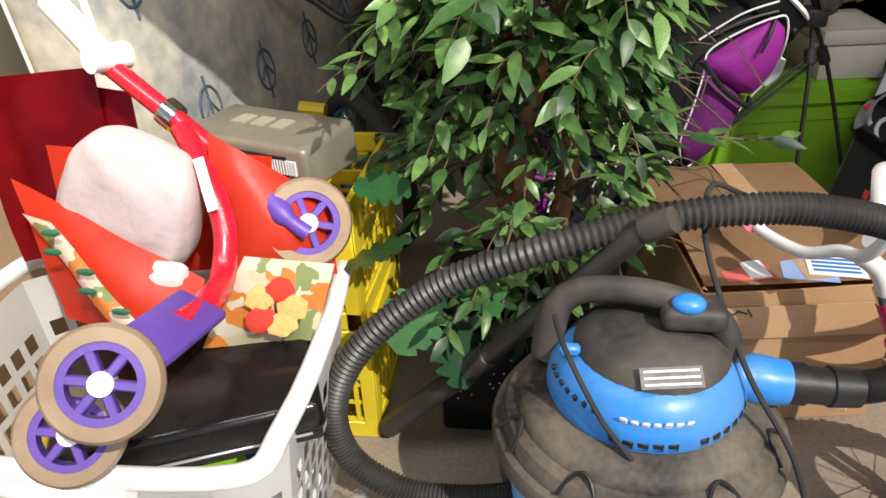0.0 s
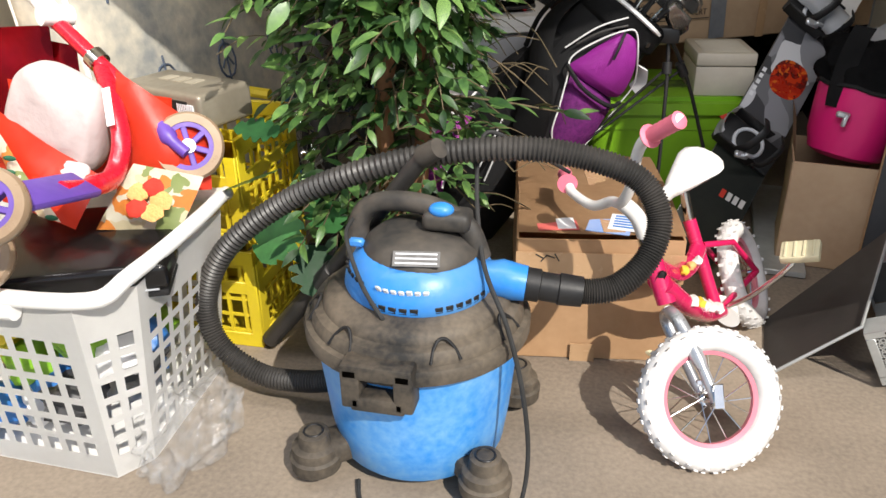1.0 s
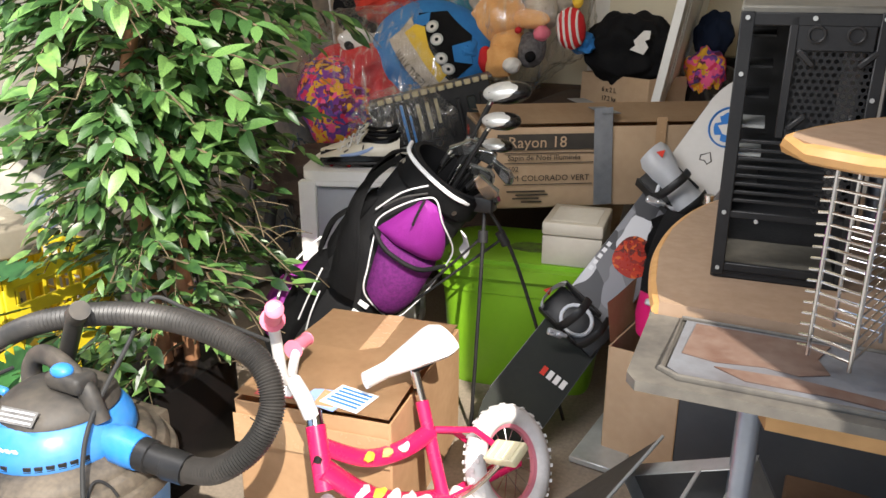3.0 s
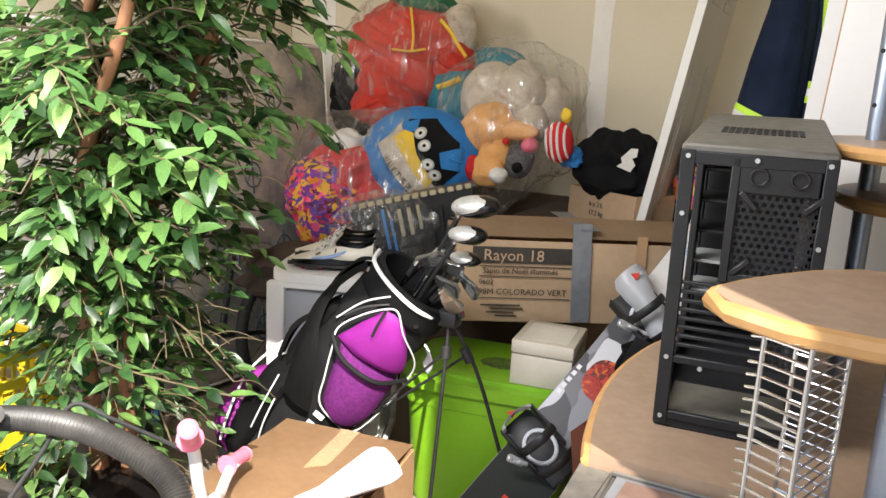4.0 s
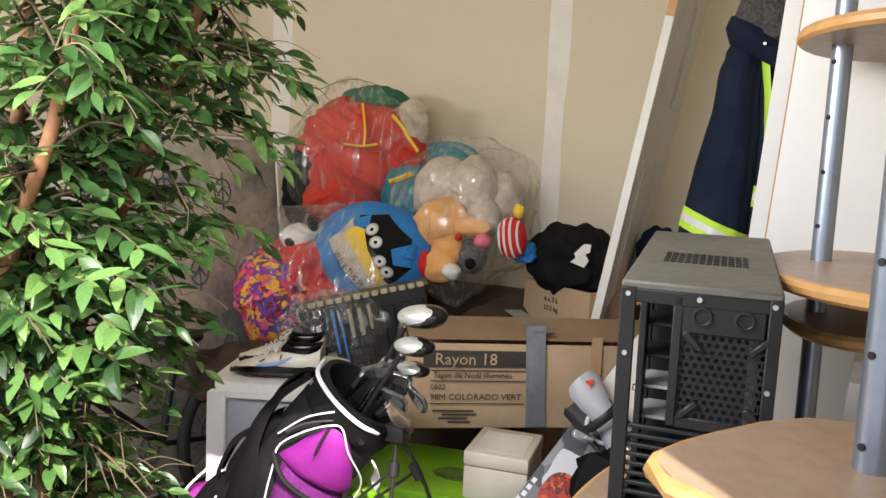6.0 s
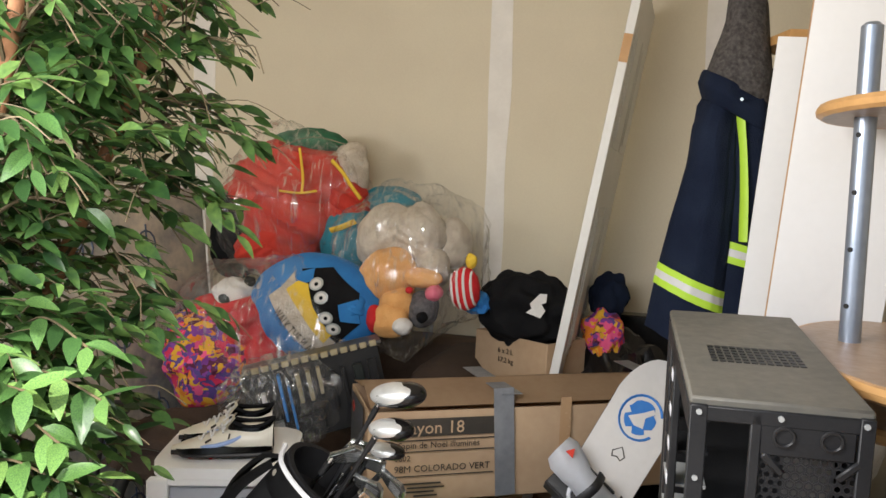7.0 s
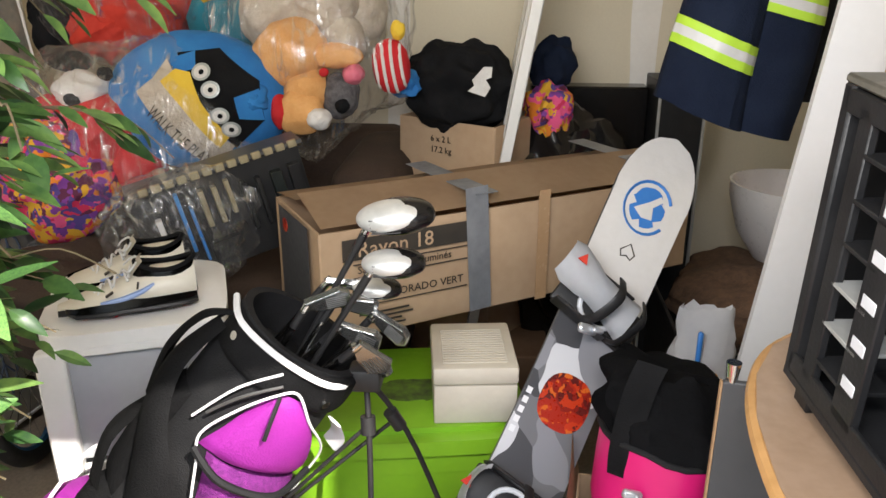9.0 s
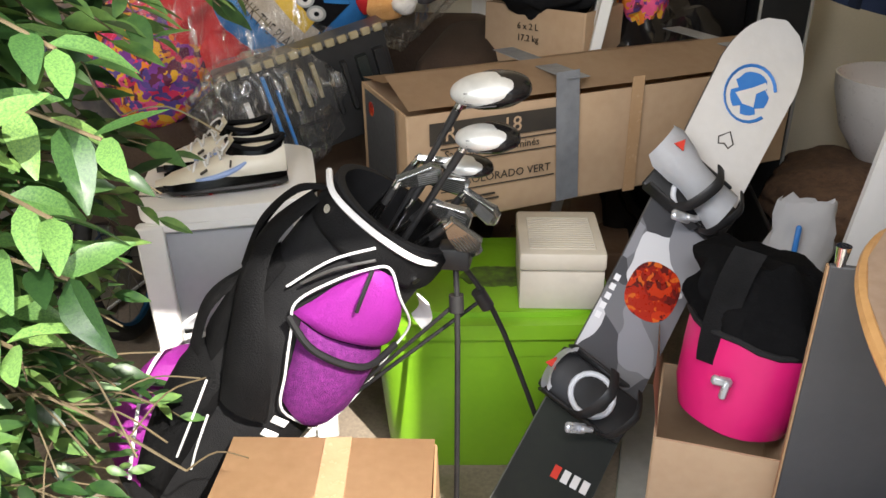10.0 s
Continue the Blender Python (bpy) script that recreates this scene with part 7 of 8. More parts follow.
bm = B()
plate(bm, board_slice(LOW, TOP, 0, 0), -0.008, 0.0, SM)
part("base", bm, DARK_STEEL, sb)
for nm, s0, s1, mt, lab in (("nose_sheet", 0.235, TOP, BOARD_TOP, "white glossy nose"), ("printed_sheet", -0.26, 0.233, CAMO, "grey camouflage print"), ("tail_sheet", LOW, -0.262, BOARD_BLACK, "black glossy tail")):
    bm = B()
    plate(bm, board_slice(s0, s1, 0, 0, 0.985), 0.0005, 0.003, SM)
    part(nm, bm, mt, sb, lab)
bm = B()
ring_sweep(bm, [SM @ V(0.055 * math.cos(t * 0.2618 + 0.5), 0.485 + 0.066 * math.sin(t * 0.2618 + 0.5), 0.0035) for t in range(21)], 0.0055, 6, flat=0.4)
logo = part("round_print", bm, LOGO_BLUE, sb, "blue round emblem")
bm = B()
plate(bm, [(0.043 * math.cos(a * 0.2618) * (1 - 0.35 * (a % 5 == 2)), 0.485 + 0.052 * math.sin(a * 0.2618) * (1 - 0.3 * (a % 7 == 3))) for a in range(24)], 0.003, 0.0045, SM)
part("emblem_fill", bm, LOGO_BLUE, logo)
bm = B()
plate(bm, [(-0.03, 0.47), (0.0, 0.50), (0.02, 0.525), (0.03, 0.515), (0.012, 0.49), (0.02, 0.46), (-0.005, 0.455)], 0.0045, 0.006, SM)
part("emblem_cut", bm, BOARD_TOP, logo)
bm = B()
ring_sweep(bm, [SM @ V(x, 0.355 + y, 0.0035) for x, y in ((0, 0.03), (0.018, 0.008), (0.012, -0.006), (0.0, 0.0), (-0.012, -0.006), (-0.018, 0.008))], 0.002, 6, closed=True)
part("small_print", bm, INK, sb)
bm = B()
plate(bm, oval(0.008, -0.01, 0.056, 0.062, 28, power=0.8), 0.003, 0.0042, SM)
part("oval_print", bm, FLAME, sb, "red and orange oval picture")
for i in range(5):
    bm = B()
    box(bm, (-0.072, -0.02 - 0.022 * i, 0.0035), (0.012, 0.014, 0.001), SM)
    part("mark_bar", bm, PAPER, sb)
for i in range(4):
    bm = B()
    box(bm, (0.0 + 0.022 * i, -0.43, 0.0035), (0.015, 0.026, 0.001), SM)
    part("mark_bar", bm, BOARD_TOP if i else RED_CLOTH, sb)


def binding(s, tilt, lab, folded):
    m = SM @ at(-0.012, s, 0.004) @ pose(0, 0, 0, 0, 0, tilt) @ Matrix.Diagonal((0.92, 0.92, 0.92, 1))
    bm = B()
    box(bm, (0, 0, 0.010), (0.22, 0.105, 0.018), m, bevel=0.006, seg=2)
    for yy in (-0.058, 0.058):
        box(bm, (-0.03, yy, 0.04), (0.15, 0.008, 0.055), m, bevel=0.003)
    b = part("binding", bm, BLACK_PLASTIC, sb, lab)
    bm = B()
    rows = []
    for i in range(10):
        t = i / 9
        w = 0.055 - 0.012 * math.sin(math.pi * t) + (0.006 if t > 0.6 else 0)
        if t > 0.93:
            w *= 0.75
        if folded:
            rows.append([m @ V(0.07 - 0.215 * t, 0.01 + 0.03 * t + w * math.sin(a), 0.035 + 0.012 * t + 0.040 * math.cos(a)) for a in [radians(-85 + 17 * j) for j in range(11)]])
        else:
            rows.append([m @ V(-0.095 - 0.022 * math.cos(a), w * math.sin(a), 0.02 + 0.07 * t) for a in [radians(-85 + 17 * j) for j in range(11)]])
    sheet(bm, rows, 0.008)
    hb = part("highback", bm, BINDING, b, "grey plastic highback")
    bm = B()
    plate(bm, [(-0.012, 0), (0.012, 0), (0, 0.022)], 0, 0.003, axes(m @ (V(-0.11, 0.035, 0.092) if folded else V(-0.12, -0.01, 0.06)), m.to_3x3() @ V(1, 0, 0), m.to_3x3() @ V(0, 1, 0)))
    part("badge", bm, RED_CLOTH, hb)
    bm = B()
    disc = [m @ V(0.0 + 0.05 * math.cos(t * 0.3142), 0.045 * math.sin(t * 0.3142), 0.022) for t in range(20)]
    ring_sweep(bm, disc, 0.006, 8, closed=True)
    part("base_disc", bm, BINDING, b)
    for x0, h in ((0.05, 0.07), (-0.03, 0.10)):
        bm = B()
        ring_sweep(bm, smooth_path([m @ V(x0, -0.06, 0.05), m @ V(x0 + 0.02, -0.05, h), m @ V(x0 + 0.03, 0.01, h + 0.035), m @ V(x0 + 0.02, 0.06, h)], 6), 0.012, 8, flat=0.3)
        part("strap", bm, BLACK_PLASTIC, b, "black ratchet strap")
    bm = B()
    box(bm, (0, 0, 0), (0.05, 0.022, 0.014), m @ at(-0.01, -0.085, 0.10) @ pose(0, 0, 0, 0, 20, 30), bevel=0.004)
    box(bm, (0.02, 0, 0.012), (0.03, 0.012, 0.012), m @ at(-0.01, -0.085, 0.10) @ pose(0, 0, 0, 0, 20, 30), bevel=0.003)
    part("buckle", bm, SILVER, b)


binding(0.205, -12, "grey and black snowboard binding", True)
binding(-0.262, -8, "", False)

# ---- pink bucket bag, garment, panels behind ----
pk = thing("pink_bucket_bag", (1.43, 2.04, 0.30), "hot pink vinyl bucket bag with a black top", "bag")
bm = B()
PKM = at(1.412, 2.085, 0.315) @ pose(0, 0, 0, -10, 11, 0) @ Matrix.Diagonal((1.02, 1.02, 1.08, 1))
lathe(bm, [(0.075, 0.0), (0.10, 0.012), (0.116, 0.06), (0.126, 0.14), (0.130, 0.185)], PKM, 40)
for v in bm.verts:
    v.co += V(0.006, 0.006, 0.0) * noise.noise(v.co * 11)
part("bucket", bm, HOT_PINK, pk)
bm = B()
ring_sweep(bm, [PKM @ V(0.132 * math.cos(t * 0.2618), 0.132 * math.sin(t * 0.2618), 0.185 + 0.004 * math.sin(t * 1.7)) for t in range(24)], 0.006, 8, closed=True)
part("rim", bm, BAG_BLACK, pk)
bm = B()
rows = []
for i in range(12):
    u = i / 11
    r = 0.131 * (1 - 0.10 * u) * (1 if u < 0.8 else 1 - 1.2 * (u - 0.8))
    rows.append([PKM @ V((r + 0.03 * noise.noise(V(3 * math.cos(t * 0.2094), 3 * math.sin(t * 0.2094), 3 * u))) * math.cos(t * 0.2094) - 0.03 * u, (r + 0.03 * noise.noise(V(3 * math.cos(t * 0.2094), 5 * math.sin(t * 0.2094), 3 * u))) * math.sin(t * 0.2094) + 0.03 * u, 0.185 + 0.125 * u + 0.02 * noise.noise(V(2 * math.cos(t * 0.2094), 2 * math.sin(t * 0.2094), 7)) * u) for t in range(31)])
rows.append([PKM @ V(-0.03, 0.03, 0.305) for t in range(31)])
sheet(bm, rows, 0.003)
part("black_top", bm, BLACK_CLOTH, pk, "black cloth top")
bm = B()
sheet(bm, [[PKM @ V(-0.115 - 0.012 * math.sin(3 * u) + 0.05 * w, -0.075 - 0.02 * w, 0.335 - 0.205 * u + 0.01 * math.sin(6 * u)) for w in (0, 0.4, 0.8, 1.0)] for u in [k / 10 for k in range(11)]], 0.004)
part("black_strap", bm, BAG_BLACK, pk)
bm = B()
bk = PKM @ at(-0.075, -0.118, 0.115)
box(bm, (0, 0, 0), (0.036, 0.014, 0.016), bk, bevel=0.004)
box(bm, (0.008, -0.004, -0.012), (0.012, 0.012, 0.034), bk, bevel=0.003)
part("buckle", bm, SILVER, pk)
bm = B()
box(bm, (0, 0, 0), (0.14, 0.70, 0.018), axes((1.30, 2.24, 0.012), (1, -0.1, 0), (0.1, 1, 0.0)), bevel=0.003)
solo("pale_panel", bm, STEEL, "pale grey metal panel lying on the floor", "panel")
bm = B()
GB = axes((1.468, 1.905, 0), (0.99, -0.12, 0), (0.12, 0.99, 0))
box(bm, (0.28, 0, 0.379), (0.56, 0.012, 0.758), GB, bevel=0.002)
gp_ = thing("grey_board", (1.50, 1.95, 0), "dark grey melamine board standing behind the desk", "board")
part("board", bm, BOARD_GREY, gp_)
bm = B()
box(bm, (-0.002, 0, 0.379), (0.003, 0.0125, 0.756), GB)
part("edge", bm, RAW_EDGE, gp_, "raw brown edge")
tube("peg", [(1.482, 1.905, 0.757), (1.482, 1.905, 0.79)], [0.008, 0.012], CHROME, gp_, 12)

# ---- corner desk with shelves ----
dk = thing("corner_desk", (1.75, 1.5, 0), "corner computer desk with wood laminate top and tube legs", "desk")
outline = [(1.50, 1.21), (1.478, 1.30), (1.455, 1.45), (1.452, 1.60), (1.47, 1.75), (1.505, 1.87), (1.56, 1.97), (1.66, 2.06), (2.25, 2.1), (2.25, 1.21)]
bm = B()
plate(bm, outline, 0.765, 0.79)
top = part("desktop", bm, LAMINATE, dk, "brown speckled laminate top")
bm = B()
ring_sweep(bm, smooth_path([(x, y, 0.7775) for x, y in outline[:8]], 5), 0.0115, 8, flat=1.0)
part("edge_band", bm, EDGE_WOOD, top, "orange wood edge band")
for x, y in ((1.648, 1.18), (1.63, 1.62), (2.1, 1.3)):
    tube("leg", [(x, y, 0.765), (x, y, 0.02)], 0.0165, LEG_BLUE, dk, 16, "blue-grey steel tube leg")
    tube("foot", [(x, y, 0.02), (x, y, 0.0)], 0.019, BLACK_PLASTIC, dk, 16)


def tier(z, outline, t=0.022, nm="shelf"):
    bm = B()
    plate(bm, outline, z - t, z)
    s = part(nm, bm, LAMINATE, dk, "rounded laminate shelf")
    bm = B()
    ring_sweep(bm, [(x, y, z - t / 2) for x, y in outline], t * 0.52, 8, closed=True)
    part("edge_band", bm, EDGE_WOOD, s)


tier(1.075, [(1.65, 1.075), (1.652, 1.10), (1.672, 1.15), (1.70, 1.20), (1.74, 1.262), (1.79, 1.31), (1.84, 1.32), (1.98, 1.24), (1.98, 1.0), (1.80, 0.985), (1.73, 0.995), (1.675, 1.03)])
tier(1.222, oval(1.895, 1.70, 0.185, 0.34, 30))
tier(1.135, oval(1.85, 1.76, 0.095, 0.20, 22))
tier(1.60, oval(1.895, 1.77, 0.155, 0.20, 24))
for x, y, z1 in ((1.842, 1.16, 1.50), (1.80, 1.77, 1.725)):
    tube("upright", [(x, y, 0.79), (x, y, z1 - 0.006), (x, y, z1)], [0.0165, 0.0165, 0.010], LEG_BLUE, dk, 16)
    for k in range(6):
        z = 1.10 + 0.09 * k
        if z < z1 - 0.05:
            tube("peg_hole", [(x - 0.010, y - 0.0118, z), (x - 0.0118, y - 0.0135, z)], 0.004, BLACK_PLASTIC, dk, 10)
# wire rack under the shelf
wr = thing("wire_rack", (1.72, 1.15, 0.79), "silver wire disc rack under the shelf", "wire rack")
for x, y in ((1.705, 1.09), (1.752, 1.06), (1.735, 1.20), (1.79, 1.17)):
    tube("rack_post", [(x, y, 0.80), (x, y, 1.056)], 0.003, CHROME, wr, 8)
for k in range(17):
    z = 0.812 + 0.0145 * k
    tube("rack_wire", [(1.692, 1.098, z - 0.003), (1.705, 1.09, z), (1.752, 1.06, z)], 0.0019, CHROME, wr, 6)
    tube("rack_wire", [(1.752, 1.06, z), (1.79, 1.17, z), (1.735, 1.20, z)], 0.0014, CHROME, wr, 6)
# tray in front of the desk
ty = thing("keyboard_tray", (1.85, 1.1, 0.75), "grimy grey metal tray resting at the desk edge", "tray")
bm = B()
plate(bm, [(1.487, 1.245), (1.50, 1.0), (1.515, 0.98), (2.25, 1.0), (2.25, 1.204), (1.497, 1.204)][:2] + [(1.515, 0.98), (2.25, 1.0), (2.25, 1.204), (1.495, 1.204)], 0.758, 0.772)
part("tray", bm, TRAY_RIM, ty)
bm = B()
plate(bm, [(1.545, 1.190), (1.545, 1.03), (1.565, 1.012), (2.2, 1.03), (2.2, 1.190)], 0.773, 0.776)
part("tray_pan", bm, TRAY_DIRTY, ty, "dirty smeared glass panel")
bm = B()
plate(bm, [(1.560, 1.180), (1.556, 1.075), (1.60, 1.066), (1.66, 1.078), (1.70, 1.07), (1.735, 1.09), (1.72, 1.13), (1.735, 1.18)], 0.7765, 0.778)
part("rust_smear", bm, RUST, ty, "dull red-brown rust smear")
bm = B()
plate(bm, [(1.60, 1.052), (1.64, 1.028), (1.74, 1.03), (1.80, 1.022), (1.81, 1.045), (1.70, 1.060)], 0.7765, 0.778)
part("rust_smear", bm, RUST, ty)
bm = B()
ring_sweep(bm, [(1.538, 1.196, 0.775), (1.538, 1.022, 0.775), (1.562, 1.006, 0.775), (2.21, 1.022, 0.775), (2.21, 1.192, 0.775)], 0.005, 8, closed=True)
part("tray_bead", bm, TRAY_RIM, ty)
bm = B()
plate(bm, [(1.66, 1.06), (1.67, 1.03), (2.25, 1.04), (2.25, 1.19), (1.70, 1.19)], 0.715, 0.738)
part("lower_shelf", bm, EDGE_WOOD, dk, "orange wood shelf below the tray")


# ---- computer tower on the desk ----
def perforated(m, w, h, nx, nz, mt, parent, t=0.0012, name="mesh_panel"):
    """A punched sheet: hexagon holes in staggered rows, built as the webs between them."""
    bm = B()
    dx, dz = w / nx, h / nz
    for j in range(nz):
        for i in range(nx):
            cx, cz = -w / 2 + dx * (i + (0.5 if j % 2 else 0.0) + 0.25), -h / 2 + dz * (j + 0.5)
            r0, r1 = 0.36, 0.56
            a = [bm.verts.new(m @ V(cx + dx * r0 * math.cos(k * math.pi / 3 + 0.5236), cz + dz * 1.05 * r0 * math.sin(k * math.pi / 3 + 0.5236), 0)) for k in range(6)]
            b = [bm.verts.new(m @ V(cx + dx * r1 * math.cos(k * math.pi / 3 + 0.5236), cz + dz * 1.15 * r1 * math.sin(k * math.pi / 3 + 0.5236), 0)) for k in range(6)]
            for k in range(6):
                bm.faces.new((a[k], a[(k + 1) % 6], b[(k + 1) % 6], b[k]))
    return part(name, bm, mt, parent, world=False)


PW, PD, PH_ = 0.196, 0.46, 0.426
PM = axes((1.634, 1.594, 0.8075), (1, 0.075, 0), (-0.075, 1, 0.0785))
pc = thing("computer_tower", PM, "dusty empty black computer tower with open bays", "computer case")
bm = B()
box(bm, (0, 0, PH_ - 0.006), (PW, PD, 0.012), bevel=0.003)
lid_ = part("top_cover", bm, CASE_DUST, pc, "top coated in tan dust", world=False)
for i in range(12):
    for j in range(6):
        bm = B()
        box(bm, (-0.055 + 0.010 * i, -0.07 + 0.014 * j, PH_ + 0.0006), (0.0075, 0.009, 0.0012), pose(0, 0, 0, 0, 0, 0))
        ob = part("vent_hole", bm, BLACK_PLASTIC, lid_, world=False)
bm = B()
box(bm, (0, 0, 0.008), (PW, PD, 0.016), bevel=0.003)
part("bottom", bm, CASE_BLACK, pc, world=False)
for x in (-0.07, 0.07):
    bm = B()
    box(bm, (x, 0.19, -0.013), (0.03, 0.04, 0.034), bevel=0.003)
    part("foot", bm, BLACK_PLASTIC, pc, world=False)
f = -PD / 2
# rear panel: rails round two openings
for c, s in (((-PW / 2 + 0.010, f, PH_ / 2), (0.020, 0.010, PH_ - 0.016)), ((PW / 2 - 0.008, f, PH_ / 2), (0.016, 0.010, PH_ - 0.016)), ((0, f, PH_ - 0.018), (PW - 0.03, 0.008, 0.018)), ((0, f, 0.112), (PW - 0.03, 0.008, 0.012)), ((0, f, 0.022), (PW - 0.03, 0.008, 0.014)),
             ((-0.025, f, 0.325), (0.012, 0.008, 0.175)), ((0.03, f, 0.385), (0.10, 0.006, 0.04)), ((0.03, f, 0.244), (0.10, 0.006, 0.016))):
    bm = B()
    box(bm, c, s, bevel=0.0015)
    part("rear_rail", bm, CASE_BLACK, pc, world=False)
for i in range(8):
    bm = B()
    box(bm, (-0.018, f, 0.135 + 0.0135 * i), (0.125, 0.006, 0.0055), bevel=0.001)
    part("slot_cover", bm, CASE_BLACK, pc, world=False)
perforated(Matrix.Translation((0.033, f, 0.308)) @ pose(0, 0, 0, 90, 0, 0), 0.10, 0.115, 10, 12, CASE_BLACK, pc)
perforated(Matrix.Translation((0.062, f, 0.18)) @ pose(0, 0, 0, 90, 0, 0), 0.05, 0.11, 5, 11, CASE_BLACK, pc)
for x in (0.005, 0.055):
    bm = B()
    ring_sweep(bm, [(x + 0.011 * math.cos(t * 0.5236), f - 0.004, 0.388 + 0.011 * math.sin(t * 0.5236)) for t in range(12)], 0.0022, 6, closed=True)
    part("grommet", bm, BLACK_PLASTIC, pc, world=False)
for x, z, a in ((-0.005, 0.355, 45), (0.075, 0.355, -45), (-0.005, 0.262, -45), (0.075, 0.262, 45)):
    bm = B()
    box(bm, (x, f - 0.003, z), (0.03, 0.006, 0.008), bevel=0.002) if a is None else box(bm, (0, 0, 0), (0.032, 0.005, 0.009), pose(x, f - 0.003, z, 0, a, 0), bevel=0.002)
    part("fan_slot", bm, BLACK_PLASTIC, pc, world=False)
for x, z in ((-0.088, 0.41), (0.088, 0.41), (-0.088, 0.33), (-0.088, 0.115), (-0.088, 0.02), (0.088, 0.30), (-0.04, 0.104), (0.0, 0.41)):
    tube("screw", [PM @ V(x, f - 0.004, z), PM @ V(x, f - 0.0075, z)], 0.0034, STEEL, pc, 8)
# front end and side skins
bm = B()
box(bm, (0, PD / 2 - 0.012, PH_ / 2), (PW, 0.024, PH_ - 0.02), bevel=0.004)
part("front_panel", bm, CASE_BLACK, pc, world=False)
bm = B()
box(bm, (PW / 2 - 0.003, 0, PH_ / 2), (0.004, PD - 0.04, PH_ - 0.03))
part("side_skin", bm, CASE_BLACK, pc, world=False)
for c, s in (((-PW / 2 + 0.004, 0, PH_ - 0.03), (0.008, PD - 0.02, 0.03)), ((-PW / 2 + 0.004, 0, 0.03), (0.008, PD - 0.02, 0.03)), ((-PW / 2 + 0.006, 0.07, PH_ / 2), (0.012, 0.05, PH_ - 0.06)), ((-PW / 2 + 0.006, 0.165, PH_ / 2), (0.012, 0.03, PH_ - 0.06))):
    bm = B()
    box(bm, c, s, bevel=0.002)
    part("side_rail", bm, CASE_BLACK, pc, world=False)
for k in range(6):
    bm = B()
    box(bm, (-PW / 2 + 0.03, 0.115, 0.07 + 0.055 * k), (0.06, 0.085, 0.006), bevel=0.001)
    part("drive_shelf", bm, STEEL if k in (1, 2) else CASE_BLACK, pc, world=False)
    bm = B()
    box(bm, (-PW / 2 + 0.0005, 0.07, 0.085 + 0.055 * k), (0.003, 0.03, 0.016), bevel=0.001)
    part("rail_slot", bm, BINDING, pc, world=False)
bm = B()
box(bm, (PW / 2 - 0.02, -0.03, 0.22), (0.004, 0.26, 0.28))
part("board_tray", bm, DARK_STEEL, pc, world=False)
bm = B()
box(bm, (0.0, f + 0.07, 0.018), (PW - 0.03, 0.12, 0.003))
part("dusty_floor", bm, CASE_DUST, pc, world=False)

# ---- stripped chassis and side panel on the floor ----
FM_ = axes((1.40, 1.345, 0.012), (0.96, -0.27, 0.06), (0.16, 0.93, 0.33))
fc = thing("computer_chassis", FM_, "stripped galvanised computer chassis lying on the floor", "computer case")
up = V(-0.26, 0.02, 0.96)
FM_ = axes((1.406, 1.358, 0.015), (0.297, -0.067, 0.154), (-0.067, 0, 0.137))
FC = FM_
# face with fan grille and openings: in local x (long) and y (up), z towards the back is negative
def fcpart(name, c, s, mt=STEEL, bevel=0.0015, label=""):
    bm = B()
    box(bm, c, s, FC, bevel=bevel)
    return part(name, bm, mt, fc, label)


for c, s in (((0.155, 0.012, 0), (0.31, 0.024, 0.004)), ((0.155, 0.141, 0), (0.31, 0.018, 0.004)), ((0.010, 0.078, 0), (0.020, 0.108, 0.004)), ((0.143, 0.078, 0), (0.026, 0.108, 0.004)), ((0.213, 0.078, 0), (0.020, 0.108, 0.004)), ((0.302, 0.078, 0), (0.016, 0.108, 0.004)),
             ((0.258, 0.036, 0), (0.072, 0.024, 0.004)), ((0.179, 0.036, 0), (0.048, 0.024, 0.004)), ((0.258, 0.122, 0), (0.072, 0.020, 0.004))):
    fcpart("face_rail", c, s)
for c, s in (((0.168, 0.034, 0.003), (0.012, 0.020, 0.003)), ((0.205, 0.030, 0.003), (0.024, 0.009, 0.003)), ((0.255, 0.030, 0.003), (0.020, 0.006, 0.003)), ((0.07, 0.008, 0.003), (0.012, 0.004, 0.003)), ((0.16, 0.008, 0.003), (0.012, 0.004, 0.003)), ((0.05, 0.144, 0.003), (0.014, 0.004, 0.003)), ((0.12, 0.144, 0.003), (0.014, 0.004, 0.003))):
    fcpart("punched_slot", c, s, BLACK_PLASTIC, 0.001)
grill = B()
for j in range(9):
    for i in range(9):
        cx, cy = 0.022 + 0.0122 * (i + (0.5 if j % 2 else 0)), 0.026 + 0.0122 * j
        if (cx - 0.073) ** 2 + (cy - 0.075) ** 2 > 0.058 ** 2:
            r1 = 0.0
        a = [grill.verts.new(FC @ V(cx + 0.0038 * math.cos(k * 1.0472), cy + 0.0038 * math.sin(k * 1.0472), 0.001)) for k in range(6)]
        b = [grill.verts.new(FC @ V(cx + 0.0074 * math.cos(k * 1.0472), cy + 0.0074 * math.sin(k * 1.0472), 0.001)) for k in range(6)]
        for k in range(6):
            grill.faces.new((a[k], a[(k + 1) % 6], b[(k + 1) % 6], b[k]))
part("fan_grille", grill, STEEL, fc)
